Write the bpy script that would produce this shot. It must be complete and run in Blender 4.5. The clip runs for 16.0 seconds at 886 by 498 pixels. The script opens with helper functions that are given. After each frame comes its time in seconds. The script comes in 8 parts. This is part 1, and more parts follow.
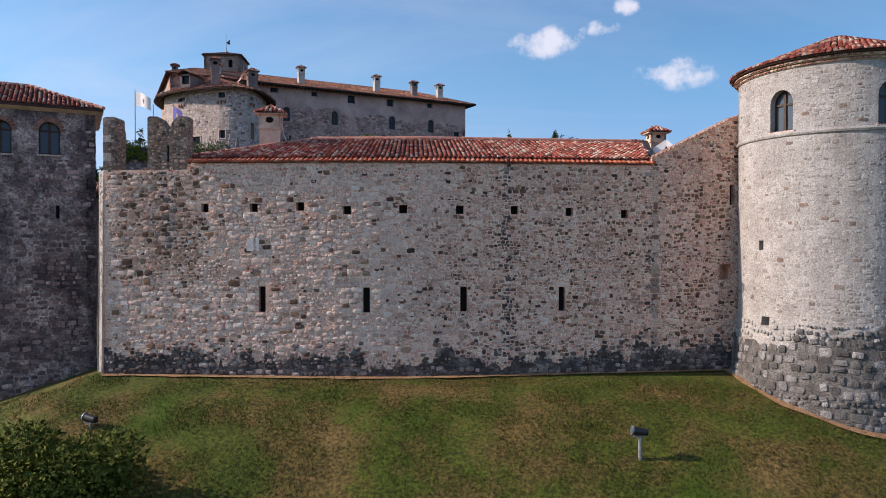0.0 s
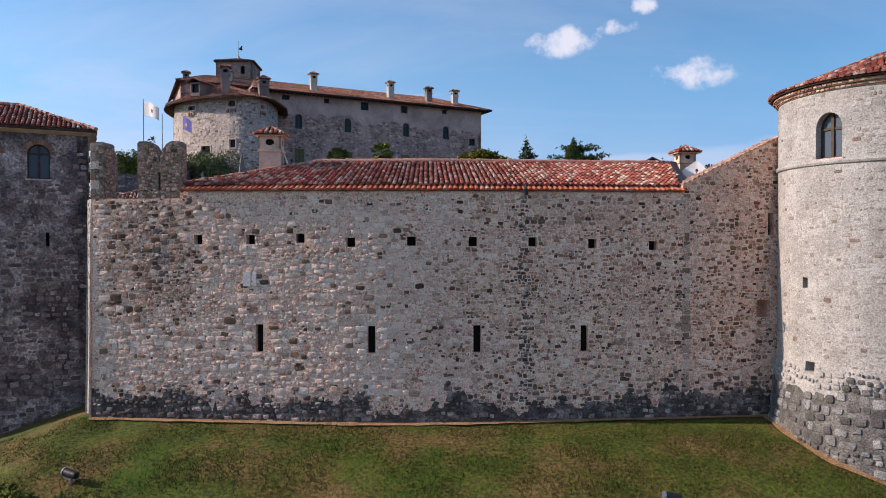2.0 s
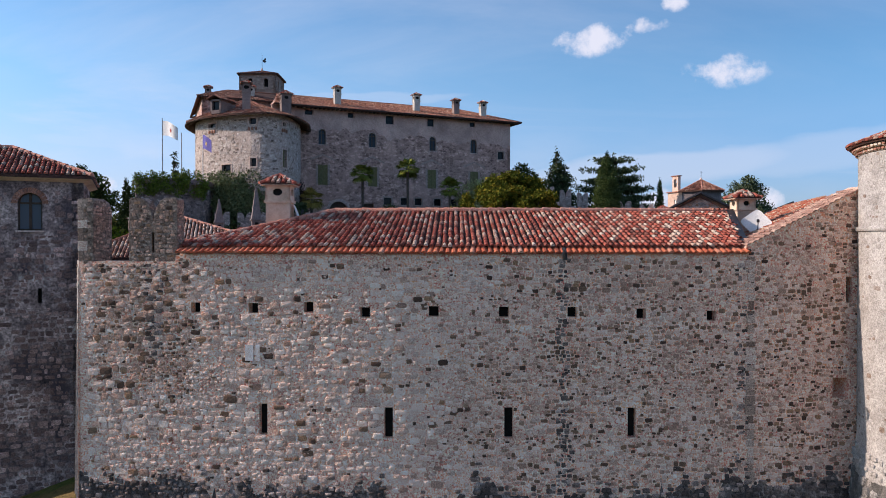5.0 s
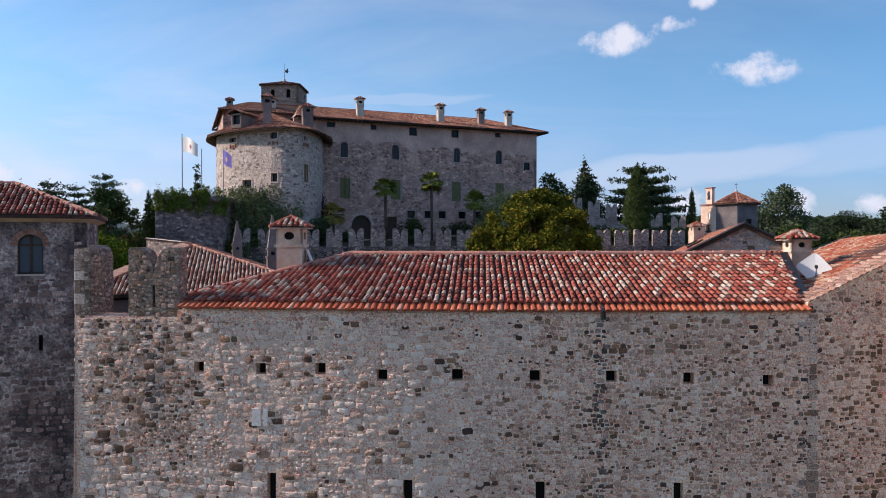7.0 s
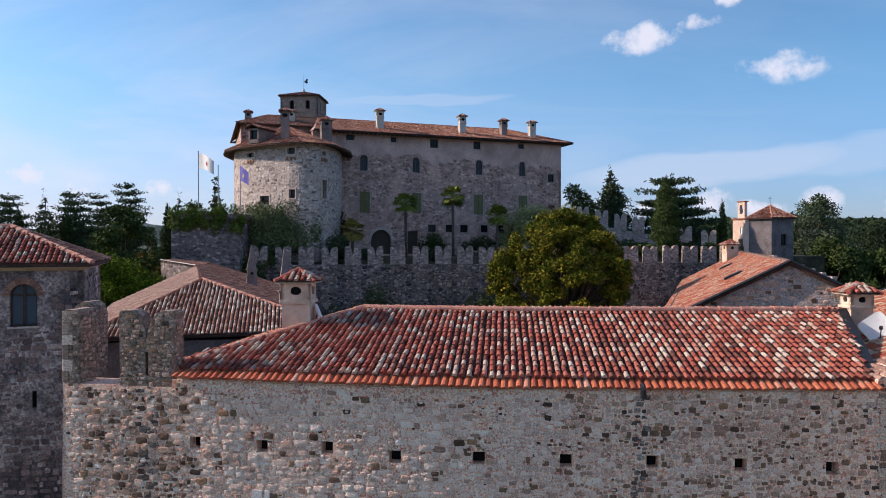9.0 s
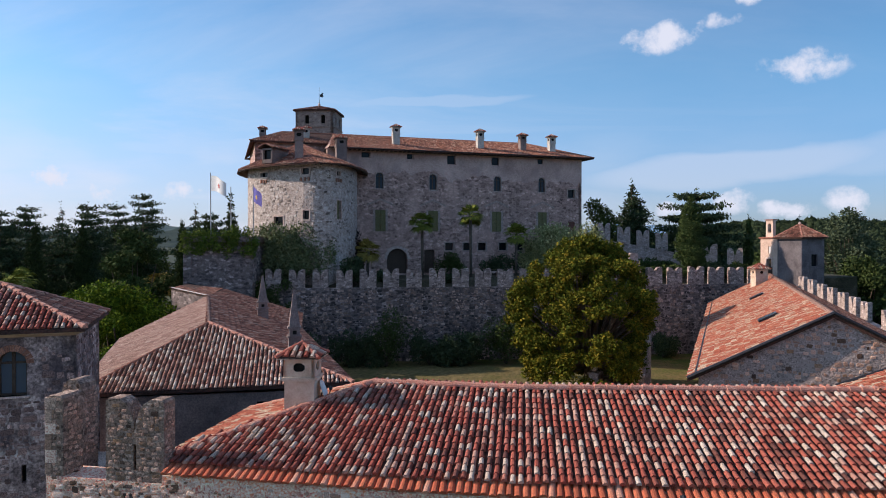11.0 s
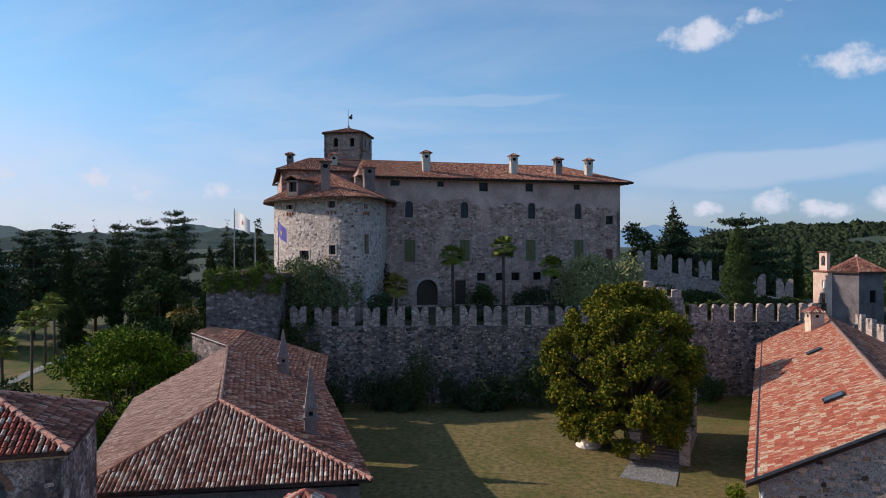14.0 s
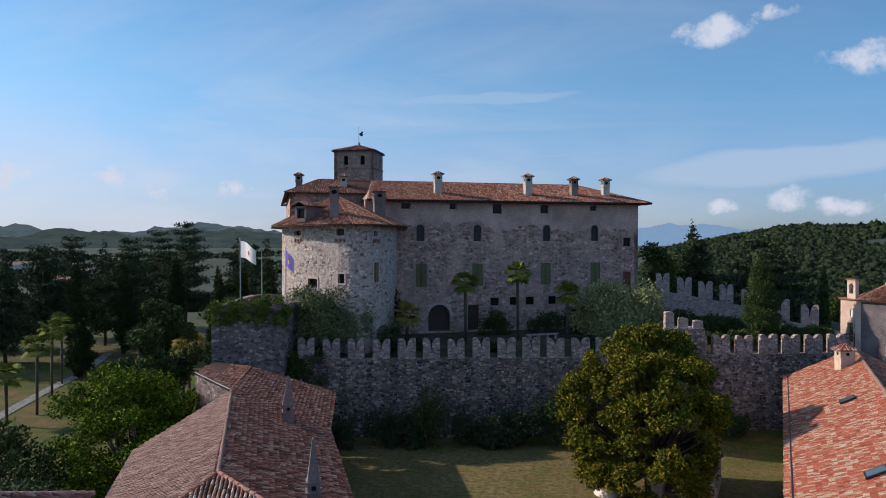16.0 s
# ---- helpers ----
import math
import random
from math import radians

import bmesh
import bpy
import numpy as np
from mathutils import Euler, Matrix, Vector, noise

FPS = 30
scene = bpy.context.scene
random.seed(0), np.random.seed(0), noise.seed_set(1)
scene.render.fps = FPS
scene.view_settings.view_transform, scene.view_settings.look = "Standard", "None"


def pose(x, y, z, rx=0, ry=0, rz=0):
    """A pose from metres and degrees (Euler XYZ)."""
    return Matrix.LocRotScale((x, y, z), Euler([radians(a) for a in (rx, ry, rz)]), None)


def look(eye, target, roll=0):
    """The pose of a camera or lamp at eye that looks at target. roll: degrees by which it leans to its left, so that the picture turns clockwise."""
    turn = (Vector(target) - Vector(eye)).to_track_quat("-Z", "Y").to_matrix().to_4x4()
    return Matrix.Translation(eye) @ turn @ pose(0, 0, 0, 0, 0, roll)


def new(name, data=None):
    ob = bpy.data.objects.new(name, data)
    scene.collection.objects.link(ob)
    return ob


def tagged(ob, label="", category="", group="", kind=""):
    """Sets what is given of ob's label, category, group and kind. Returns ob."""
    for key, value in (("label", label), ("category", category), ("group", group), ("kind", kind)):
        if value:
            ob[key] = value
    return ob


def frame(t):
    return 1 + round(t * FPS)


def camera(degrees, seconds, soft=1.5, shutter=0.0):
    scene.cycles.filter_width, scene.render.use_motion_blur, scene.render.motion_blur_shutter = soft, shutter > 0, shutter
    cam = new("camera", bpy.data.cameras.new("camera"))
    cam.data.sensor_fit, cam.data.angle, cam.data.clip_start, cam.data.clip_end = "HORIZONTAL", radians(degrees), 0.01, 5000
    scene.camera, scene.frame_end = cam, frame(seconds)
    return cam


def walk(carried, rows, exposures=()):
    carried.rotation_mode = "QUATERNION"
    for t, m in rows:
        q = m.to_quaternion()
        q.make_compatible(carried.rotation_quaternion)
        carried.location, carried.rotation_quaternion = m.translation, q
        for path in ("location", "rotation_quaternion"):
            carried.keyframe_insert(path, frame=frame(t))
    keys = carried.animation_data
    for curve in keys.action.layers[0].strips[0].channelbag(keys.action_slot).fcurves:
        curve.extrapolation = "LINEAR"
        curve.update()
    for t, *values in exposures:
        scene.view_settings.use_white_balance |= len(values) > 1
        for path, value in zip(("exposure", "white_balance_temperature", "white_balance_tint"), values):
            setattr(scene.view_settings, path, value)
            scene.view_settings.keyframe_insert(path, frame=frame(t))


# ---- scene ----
cam = camera(64.7, 16.0, 0.95)
METRES, EYE, TILT, LEAN, TURN = 27.0, 6.5, -0.7, 0.0, 0.0
ROWS = [
    (0.0, 0.0, 0.0, 0.0, -0.0, 0.0, 0.0),
    (0.5, 0.0027, 0.0221, 0.0129, 0.37, 0.0, -0.01),
    (1.0, 0.0045, 0.0465, 0.0266, 0.71, 0.01, -0.02),
    (1.5, 0.0063, 0.0705, 0.0408, 1.07, 0.01, -0.03),
    (2.0, 0.0078, 0.0958, 0.0566, 1.35, 0.01, -0.04),
    (2.5, 0.0079, 0.1172, 0.072, 1.65, 0.01, -0.04),
    (3.0, 0.0084, 0.1411, 0.0891, 2.0, 0.02, -0.03),
    (3.5, 0.0083, 0.1642, 0.1053, 2.34, 0.02, -0.04),
    (4.0, 0.0073, 0.1882, 0.1227, 2.74, 0.02, -0.05),
    (6.5, 0.0037, 0.2968, 0.2089, 5.14, 0.09, -0.02),
    (7.0, 0.0009, 0.3227, 0.228, 5.67, 0.12, -0.01),
    (7.5, -0.0021, 0.3482, 0.2468, 6.17, 0.13, -0.01),
    (8.0, -0.0031, 0.3721, 0.2667, 6.67, 0.13, -0.01),
    (8.5, -0.0036, 0.3945, 0.2871, 7.13, 0.14, -0.01),
    (9.0, -0.0055, 0.4146, 0.3062, 7.49, 0.14, -0.02),
    (11.5, -0.0151, 0.5163, 0.4235, 9.34, 0.24, 0.01),
    (12.0, -0.017, 0.5375, 0.4484, 9.73, 0.25, -0.0),
    (12.5, -0.0188, 0.5606, 0.4765, 10.21, 0.24, -0.04),
    (13.0, -0.0205, 0.5819, 0.5018, 10.75, 0.23, -0.04),
    (13.5, -0.0204, 0.605, 0.5268, 11.33, 0.22, -0.04),
    (14.0, -0.0225, 0.6258, 0.5516, 11.75, 0.21, -0.06),
    (14.5, -0.0271, 0.6497, 0.5795, 12.08, 0.22, -0.06),
    (15.0, -0.0314, 0.6725, 0.6106, 12.31, 0.18, -0.07),
    (15.5, -0.0354, 0.6954, 0.6452, 12.58, 0.12, -0.08),
    (16.0, -0.0401, 0.7184, 0.6786, 12.79, 0.03, -0.1),
]
walk(cam, [(t, pose(0, 0, EYE, TILT, LEAN, TURN) @ pose(METRES * x, METRES * y, METRES * z, 90 + pitch, roll, yaw)) for t, x, y, z, yaw, pitch, roll in ROWS],
     [(0.0, 0.17, 6720, 20), (8.0, 0.18, 6690, 19.5), (12.5, 0.05, 6600, 17), (16.0, -0.1, 6480, 15.5)])

# ---- sun, sky ----
SUN_AZ, SUN_EL = 181.0, 28.0          # degrees from +x towards +y; height
sun_to = Vector((math.cos(radians(SUN_AZ)) * math.cos(radians(SUN_EL)), math.sin(radians(SUN_AZ)) * math.cos(radians(SUN_EL)), math.sin(radians(SUN_EL))))
sun = new("sun", bpy.data.lights.new("sun", "SUN"))
sun.data.energy, sun.data.angle, sun.data.color = 4.7, radians(0.53), (1.0, 0.88, 0.73)
sun.matrix_world = look((-200, 60, 120), Vector((-200, 60, 120)) - sun_to)


def build_world():
    w = bpy.data.worlds.new("sky")
    scene.world = w
    w.use_nodes = True
    nt = w.node_tree
    nt.nodes.clear()
    N, L = nt.nodes.new, nt.links.new
    out, bg = N("ShaderNodeOutputWorld"), N("ShaderNodeBackground")
    sky = N("ShaderNodeTexSky")
    sky.sky_type, sky.sun_disc = "NISHITA", False
    sky.sun_elevation, sky.sun_rotation = radians(SUN_EL), radians(90 - SUN_AZ)
    sky.altitude, sky.air_density, sky.dust_density, sky.ozone_density = 150, 1.0, 0.7, 2.2
    co = N("ShaderNodeTexCoord")
    sep = N("ShaderNodeSeparateXYZ")
    L(co.outputs["Generated"], sep.inputs[0])

    def math_(op, a, b=None, c=None):
        n = N("ShaderNodeMath")
        n.operation = op
        for i, q in enumerate((a, b, c)):
            if q is None:
                continue
            if isinstance(q, (int, float)):
                n.inputs[i].default_value = q
            else:
                L(q, n.inputs[i])
        return n.outputs[0]

    def ramp(v, lo, hi):
        n = N("ShaderNodeMapRange")
        n.interpolation_type = "SMOOTHSTEP"
        L(v, n.inputs[0])
        n.inputs[1].default_value, n.inputs[2].default_value = lo, hi
        return n.outputs[0]

    # high thin veils: direction projected on a plane overhead
    zc = math_("MAXIMUM", sep.outputs[2], 0.02)
    zc = math_("ADD", zc, 0.12)
    px, py = math_("DIVIDE", sep.outputs[0], zc), math_("DIVIDE", sep.outputs[1], zc)
    comb = N("ShaderNodeCombineXYZ")
    L(math_("MULTIPLY", px, 0.5), comb.inputs[0])
    L(math_("MULTIPLY", py, 1.15), comb.inputs[1])
    n1 = N("ShaderNodeTexNoise")
    n1.inputs["Scale"].default_value, n1.inputs["Detail"].default_value, n1.inputs["Roughness"].default_value = 0.55, 8, 0.62
    n1.inputs["Distortion"].default_value = 0.7
    L(comb.outputs[0], n1.inputs["Vector"])
    veil = math_("MULTIPLY", ramp(n1.outputs[0], 0.4, 0.84), math_("ADD", 0.25, math_("MULTIPLY", ramp(sep.outputs[0], 0.45, -0.3), 0.38)))
    # added veil overhead, above the view, to brighten and warm the shade
    veil = math_("MAXIMUM", veil, math_("MULTIPLY", ramp(sep.outputs[2], 0.4, 0.8), math_("ADD", 0.03, math_("MULTIPLY", n1.outputs[0], 0.3))))
    # cumulus: a noise on the sphere of directions, gathered in heaps
    n2 = N("ShaderNodeTexNoise")
    n2.inputs["Scale"].default_value, n2.inputs["Detail"].default_value, n2.inputs["Roughness"].default_value = 16.0, 10, 0.62
    L(co.outputs["Generated"], n2.inputs["Vector"])
    heaps = None
    for az, el, wide, high, amount in CLOUDS:
        a = radians(az)
        side = (math.cos(a), -math.sin(a), 0)
        ahead = (math.sin(a), math.cos(a), 0)
        d1, d2 = N("ShaderNodeVectorMath"), N("ShaderNodeVectorMath")
        d1.operation = d2.operation = "DOT_PRODUCT"
        L(co.outputs["Generated"], d1.inputs[0])
        L(co.outputs["Generated"], d2.inputs[0])
        d1.inputs[1].default_value, d2.inputs[1].default_value = side, ahead
        dx = math_("DIVIDE", d1.outputs["Value"], math.sin(radians(wide)))
        dz = math_("DIVIDE", math_("SUBTRACT", sep.outputs[2], math.sin(radians(el))), math.sin(radians(high)))
        r = math_("SQRT", math_("ADD", math_("MULTIPLY", dx, dx), math_("MULTIPLY", dz, dz)))
        front = math_("GREATER_THAN", d2.outputs["Value"], 0.0)
        body = math_("MULTIPLY", math_("MULTIPLY", ramp(r, 1.15, 0.0), amount), front)
        heaps = body if heaps is None else math_("MAXIMUM", heaps, body)
    lump = math_("ADD", heaps, math_("MULTIPLY", math_("SUBTRACT", n2.outputs[0], 0.52), 4.2))
    cumulus = math_("MULTIPLY", math_("MULTIPLY", ramp(lump, 0.05, 1.05), ramp(heaps, 0.02, 0.4)), 0.95)
    # a band of haze and low cloud towards the horizon
    n3 = N("ShaderNodeTexNoise")
    n3.inputs["Scale"].default_value, n3.inputs["Detail"].default_value = 5.0, 7
    mp = N("ShaderNodeMapping")
    mp.inputs["Scale"].default_value = (1, 1, 3.2)
    L(co.outputs["Generated"], mp.inputs[0])
    L(mp.outputs[0], n3.inputs["Vector"])
    sunward = math_("ADD", 0.2, math_("MULTIPLY", ramp(sep.outputs[0], 0.4, -0.5), 0.8))
    low = math_("MULTIPLY", math_("MULTIPLY", ramp(sep.outputs[2], 0.26, 0.0), math_("ADD", 0.4, math_("MULTIPLY", ramp(n3.outputs[0], 0.4, 0.66), 0.4))), sunward)
    # long soft banks of thin cloud
    bank = None
    for az, el, wide, high, much in BANKS:
        a = radians(az)
        d1 = N("ShaderNodeVectorMath")
        d1.operation = "DOT_PRODUCT"
        L(co.outputs["Generated"], d1.inputs[0])
        d1.inputs[1].default_value = (math.cos(a), -math.sin(a), 0)
        dx = math_("DIVIDE", d1.outputs["Value"], math.sin(radians(wide)))
        tilt = math_("MULTIPLY", d1.outputs["Value"], 0.07)
        wave = math_("MULTIPLY", math_("SUBTRACT", n3.outputs[0], 0.5), 0.05)
        dz = math_("DIVIDE", math_("SUBTRACT", math_("SUBTRACT", math_("ADD", sep.outputs[2], wave), math.sin(radians(el))), tilt), math.sin(radians(high)))
        r = math_("ADD", math_("MULTIPLY", dx, dx), math_("MULTIPLY", dz, dz))
        body = math_("MULTIPLY", math_("MULTIPLY", ramp(r, 1.2, 0.35), much), math_("GREATER_THAN", sep.outputs[1], 0.0))
        bank = body if bank is None else math_("MAXIMUM", bank, body)
    amount = math_("MAXIMUM", math_("MAXIMUM", math_("MAXIMUM", veil, cumulus), low), bank)
    mix = N("ShaderNodeMix")
    mix.data_type = "RGBA"
    L(amount, mix.inputs["Factor"])
    tint = N("ShaderNodeMix")
    tint.data_type, tint.blend_type = "RGBA", "MULTIPLY"
    tint.inputs["Factor"].default_value = 1.0
    grade = N("ShaderNodeMix")
    grade.data_type = "RGBA"
    grade.inputs["A"].default_value, grade.inputs["B"].default_value = SKY_LOW_TINT, SKY_TINT
    L(ramp(sep.outputs[2], 0.0, 0.25), grade.inputs["Factor"])
    away = N("ShaderNodeMix")
    away.data_type, away.blend_type = "RGBA", "MULTIPLY"
    L(ramp(sep.outputs[0], -0.1, 0.6), away.inputs["Factor"])
    L(grade.outputs["Result"], away.inputs["A"])
    away.inputs["B"].default_value = SKY_AWAY
    L(away.outputs["Result"], tint.inputs["B"])
    L(sky.outputs[0], tint.inputs["A"])
    L(tint.outputs["Result"], mix.inputs["A"])
    mix.inputs["B"].default_value = CLOUD_COLOUR
    L(mix.outputs["Result"], bg.inputs[0])
    bg.inputs[1].default_value = SKY_STRENGTH
    L(bg.outputs[0], out.inputs[0])


SKY_STRENGTH = 0.14
SKY_AWAY = (0.76, 0.84, 0.88, 1)
SKY_TINT = (0.64, 0.99, 1.12, 1)
SKY_LOW_TINT = (0.5, 0.66, 1.0, 1)
CLOUD_COLOUR = (4.9, 5.35, 6.1, 1)
# azimuth from +y to the right, height, half width, half height (degrees), density
CLOUDS = [(8.5, 15.8, 4.2, 1.7, 1.15), (12.1, 16.5, 2.6, 0.9, 0.95), (14.4, 17.8, 1.6, 0.8, 0.85), (18.2, 12.65, 3.6, 1.5, 1.1), (20.2, 12.4, 2.0, 0.8, 0.4), (33.5, 18.5, 5.0, 1.6, 0.8),
          (-37.7, 4.9, 2.6, 1.8, 1.1), (-34.6, 4.0, 2.8, 1.4, 0.95), (-45.0, 4.4, 3.6, 1.7, 0.8), (-29.5, 3.8, 3.4, 1.4, 0.7), (-22.0, 3.4, 4.0, 1.0, 0.55), (8.7, 2.5, 2.4, 1.0, 0.85), (13.1, 3.0, 2.4, 1.7, 1.1), (16.8, 2.4, 3.0, 1.1, 0.75), (21.5, 3.0, 2.6, 1.4, 0.8), (27.0, 2.6, 3.6, 1.4, 0.75)]
BANKS = [(13.0, 5.6, 12.0, 1.7, 0.38), (26.0, 6.2, 10.0, 1.6, 0.25), (-27.0, 7.4, 9.0, 0.8, 0.3), (-10.0, 11.5, 9.0, 0.6, 0.25)]
build_world()

# ---- materials ----


def material(name, stops, scale=2.0, fine=30.0, rough=0.9, bump=0.3, bump_size=0.02, island=0.0, obj=0.0, metal=0.0, spec=0.3, stains=None, contrast=(0.3, 0.7), grain=0.55):
    """Colour stops over a broad noise; island / obj: how far the piece's own random number picks the stop. stains: colour, noise scale, low, high."""
    m = bpy.data.materials.new(name)
    m.use_nodes = True
    nt = m.node_tree
    N, L = nt.nodes.new, nt.links.new
    b = nt.nodes["Principled BSDF"]
    geo = N("ShaderNodeNewGeometry")
    pos = geo.outputs["Position"]
    n1, n2 = N("ShaderNodeTexNoise"), N("ShaderNodeTexNoise")
    for n, s, d in ((n1, scale, 6), (n2, fine, 5)):
        n.inputs["Scale"].default_value, n.inputs["Detail"].default_value, n.inputs["Roughness"].default_value = s, d, 0.65
        L(pos, n.inputs["Vector"])
    mr = N("ShaderNodeMapRange")
    L(n1.outputs[0], mr.inputs[0])
    mr.inputs[1].default_value, mr.inputs[2].default_value = contrast
    fac = mr.outputs[0]
    if island or obj:
        if island:
            rnd = geo.outputs["Random Per Island"]
        else:
            oi = N("ShaderNodeObjectInfo")
            rnd = oi.outputs["Random"]
        k = island or obj
        mx = N("ShaderNodeMix")
        mx.inputs[0].default_value = k
        L(fac, mx.inputs[2])
        L(rnd, mx.inputs[3])
        fac = mx.outputs[0]
    cr = N("ShaderNodeValToRGB")
    e = cr.color_ramp.elements
    while len(e) < len(stops):
        e.new(0.5)
    for el, (p, c) in zip(e, stops):
        el.position, el.color = p, (*c, 1)
    L(fac, cr.inputs[0])
    col = cr.outputs[0]
    # fine grain
    g = N("ShaderNodeMix")
    g.data_type, g.blend_type = "RGBA", "OVERLAY"
    g.inputs["Factor"].default_value = grain
    L(col, g.inputs["A"])
    st = N("ShaderNodeMapRange")
    L(n2.outputs[0], st.inputs[0])
    st.inputs[1].default_value, st.inputs[2].default_value = 0.37, 0.63
    L(st.outputs[0], g.inputs["B"])
    col = g.outputs["Result"]
    if stains:
        c, s, lo, hi = stains
        n3 = N("ShaderNodeTexNoise")
        n3.inputs["Scale"].default_value, n3.inputs["Detail"].default_value, n3.inputs["Roughness"].default_value = s, 8, 0.7
        mp = N("ShaderNodeMapping")
        mp.inputs["Scale"].default_value = (1, 1, 0.45)
        L(pos, mp.inputs[0])
        L(mp.outputs[0], n3.inputs["Vector"])
        r3 = N("ShaderNodeMapRange")
        L(n3.outputs[0], r3.inputs[0])
        r3.inputs[1].default_value, r3.inputs[2].default_value = lo, hi
        sm = N("ShaderNodeMix")
        sm.data_type = "RGBA"
        L(r3.outputs[0], sm.inputs["Factor"])
        L(col, sm.inputs["A"])
        sm.inputs["B"].default_value = (*c, 1)
        col = sm.outputs["Result"]
    L(col, b.inputs["Base Color"])
    b.inputs["Roughness"].default_value, b.inputs["Metallic"].default_value = rough, metal
    b.inputs["Specular IOR Level"].default_value = spec
    if bump:
        bp = N("ShaderNodeBump")
        bp.inputs["Strength"].default_value, bp.inputs["Distance"].default_value = bump, bump_size
        L(n2.outputs[0], bp.inputs["Height"])
        L(bp.outputs[0], b.inputs["Normal"])
    return m


def masonry(name, stops, mortar, size=0.35, flat=1.6, joint=0.09, bump=0.6, depth=0.03, stains=None):
    """Far walls: rubble told apart by a cell texture with sunk joints."""
    m = material(name, stops, 0.6, 12.0, stains=stains)
    nt = m.node_tree
    N, L = nt.nodes.new, nt.links.new
    b = nt.nodes["Principled BSDF"]
    geo = N("ShaderNodeNewGeometry")
    mp = N("ShaderNodeMapping")
    mp.inputs["Scale"].default_value = (1, 1, flat)
    L(geo.outputs["Position"], mp.inputs[0])
    nz = N("ShaderNodeTexNoise")
    nz.inputs["Scale"].default_value = 2.5
    L(mp.outputs[0], nz.inputs["Vector"])
    ad = N("ShaderNodeMix")
    ad.data_type, ad.blend_type = "RGBA", "ADD"
    ad.inputs["Factor"].default_value = 0.3
    L(mp.outputs[0], ad.inputs["A"])
    L(nz.outputs["Color"], ad.inputs["B"])
    v1, v2 = N("ShaderNodeTexVoronoi"), N("ShaderNodeTexVoronoi")
    v2.feature = "DISTANCE_TO_EDGE"
    for v in (v1, v2):
        v.inputs["Scale"].default_value = 1 / size
        L(ad.outputs["Result"], v.inputs["Vector"])
    ramp = [n for n in nt.nodes if n.type == "VALTORGB"][0]
    sx = N("ShaderNodeSeparateColor")
    L(v1.outputs["Color"], sx.inputs[0])
    mx = N("ShaderNodeMix")
    mx.inputs[0].default_value = 0.7
    old = ramp.inputs[0].links[0].from_socket
    L(old, mx.inputs[2])
    L(sx.outputs[0], mx.inputs[3])
    L(mx.outputs[0], ramp.inputs[0])
    edge = N("ShaderNodeMapRange")
    L(v2.outputs[0], edge.inputs[0])
    edge.inputs[1].default_value, edge.inputs[2].default_value = joint * 0.3, joint
    base = b.inputs["Base Color"].links[0].from_socket
    mm = N("ShaderNodeMix")
    mm.data_type = "RGBA"
    L(edge.outputs[0], mm.inputs["Factor"])
    mm.inputs["A"].default_value = (*mortar, 1)
    L(base, mm.inputs["B"])
    L(mm.outputs["Result"], b.inputs["Base Color"])
    bp = N("ShaderNodeBump")
    bp.inputs["Strength"].default_value, bp.inputs["Distance"].default_value = bump, depth
    L(edge.outputs[0], bp.inputs["Height"])
    L(b.inputs["Normal"].links[0].from_socket, bp.inputs["Normal"])
    L(bp.outputs[0], b.inputs["Normal"])
    return m


def plain(name, c, rough=0.6, metal=0.0, vary=0.25, scale=6.0):
    lo, hi = tuple(q * (1 - vary) for q in c), tuple(min(1, q * (1 + vary)) for q in c)
    return material(name, [(0.0, lo), (1.0, hi)], scale, 60.0, rough, 0.15, 0.005, metal=metal)


def glass(name, tint=(0.008, 0.01, 0.013)):
    m = bpy.data.materials.new(name)
    m.use_nodes = True
    b = m.node_tree.nodes["Principled BSDF"]
    b.inputs["Base Color"].default_value = (*tint, 1)
    b.inputs["Roughness"].default_value, b.inputs["Specular IOR Level"].default_value = 0.15, 0.18
    return m


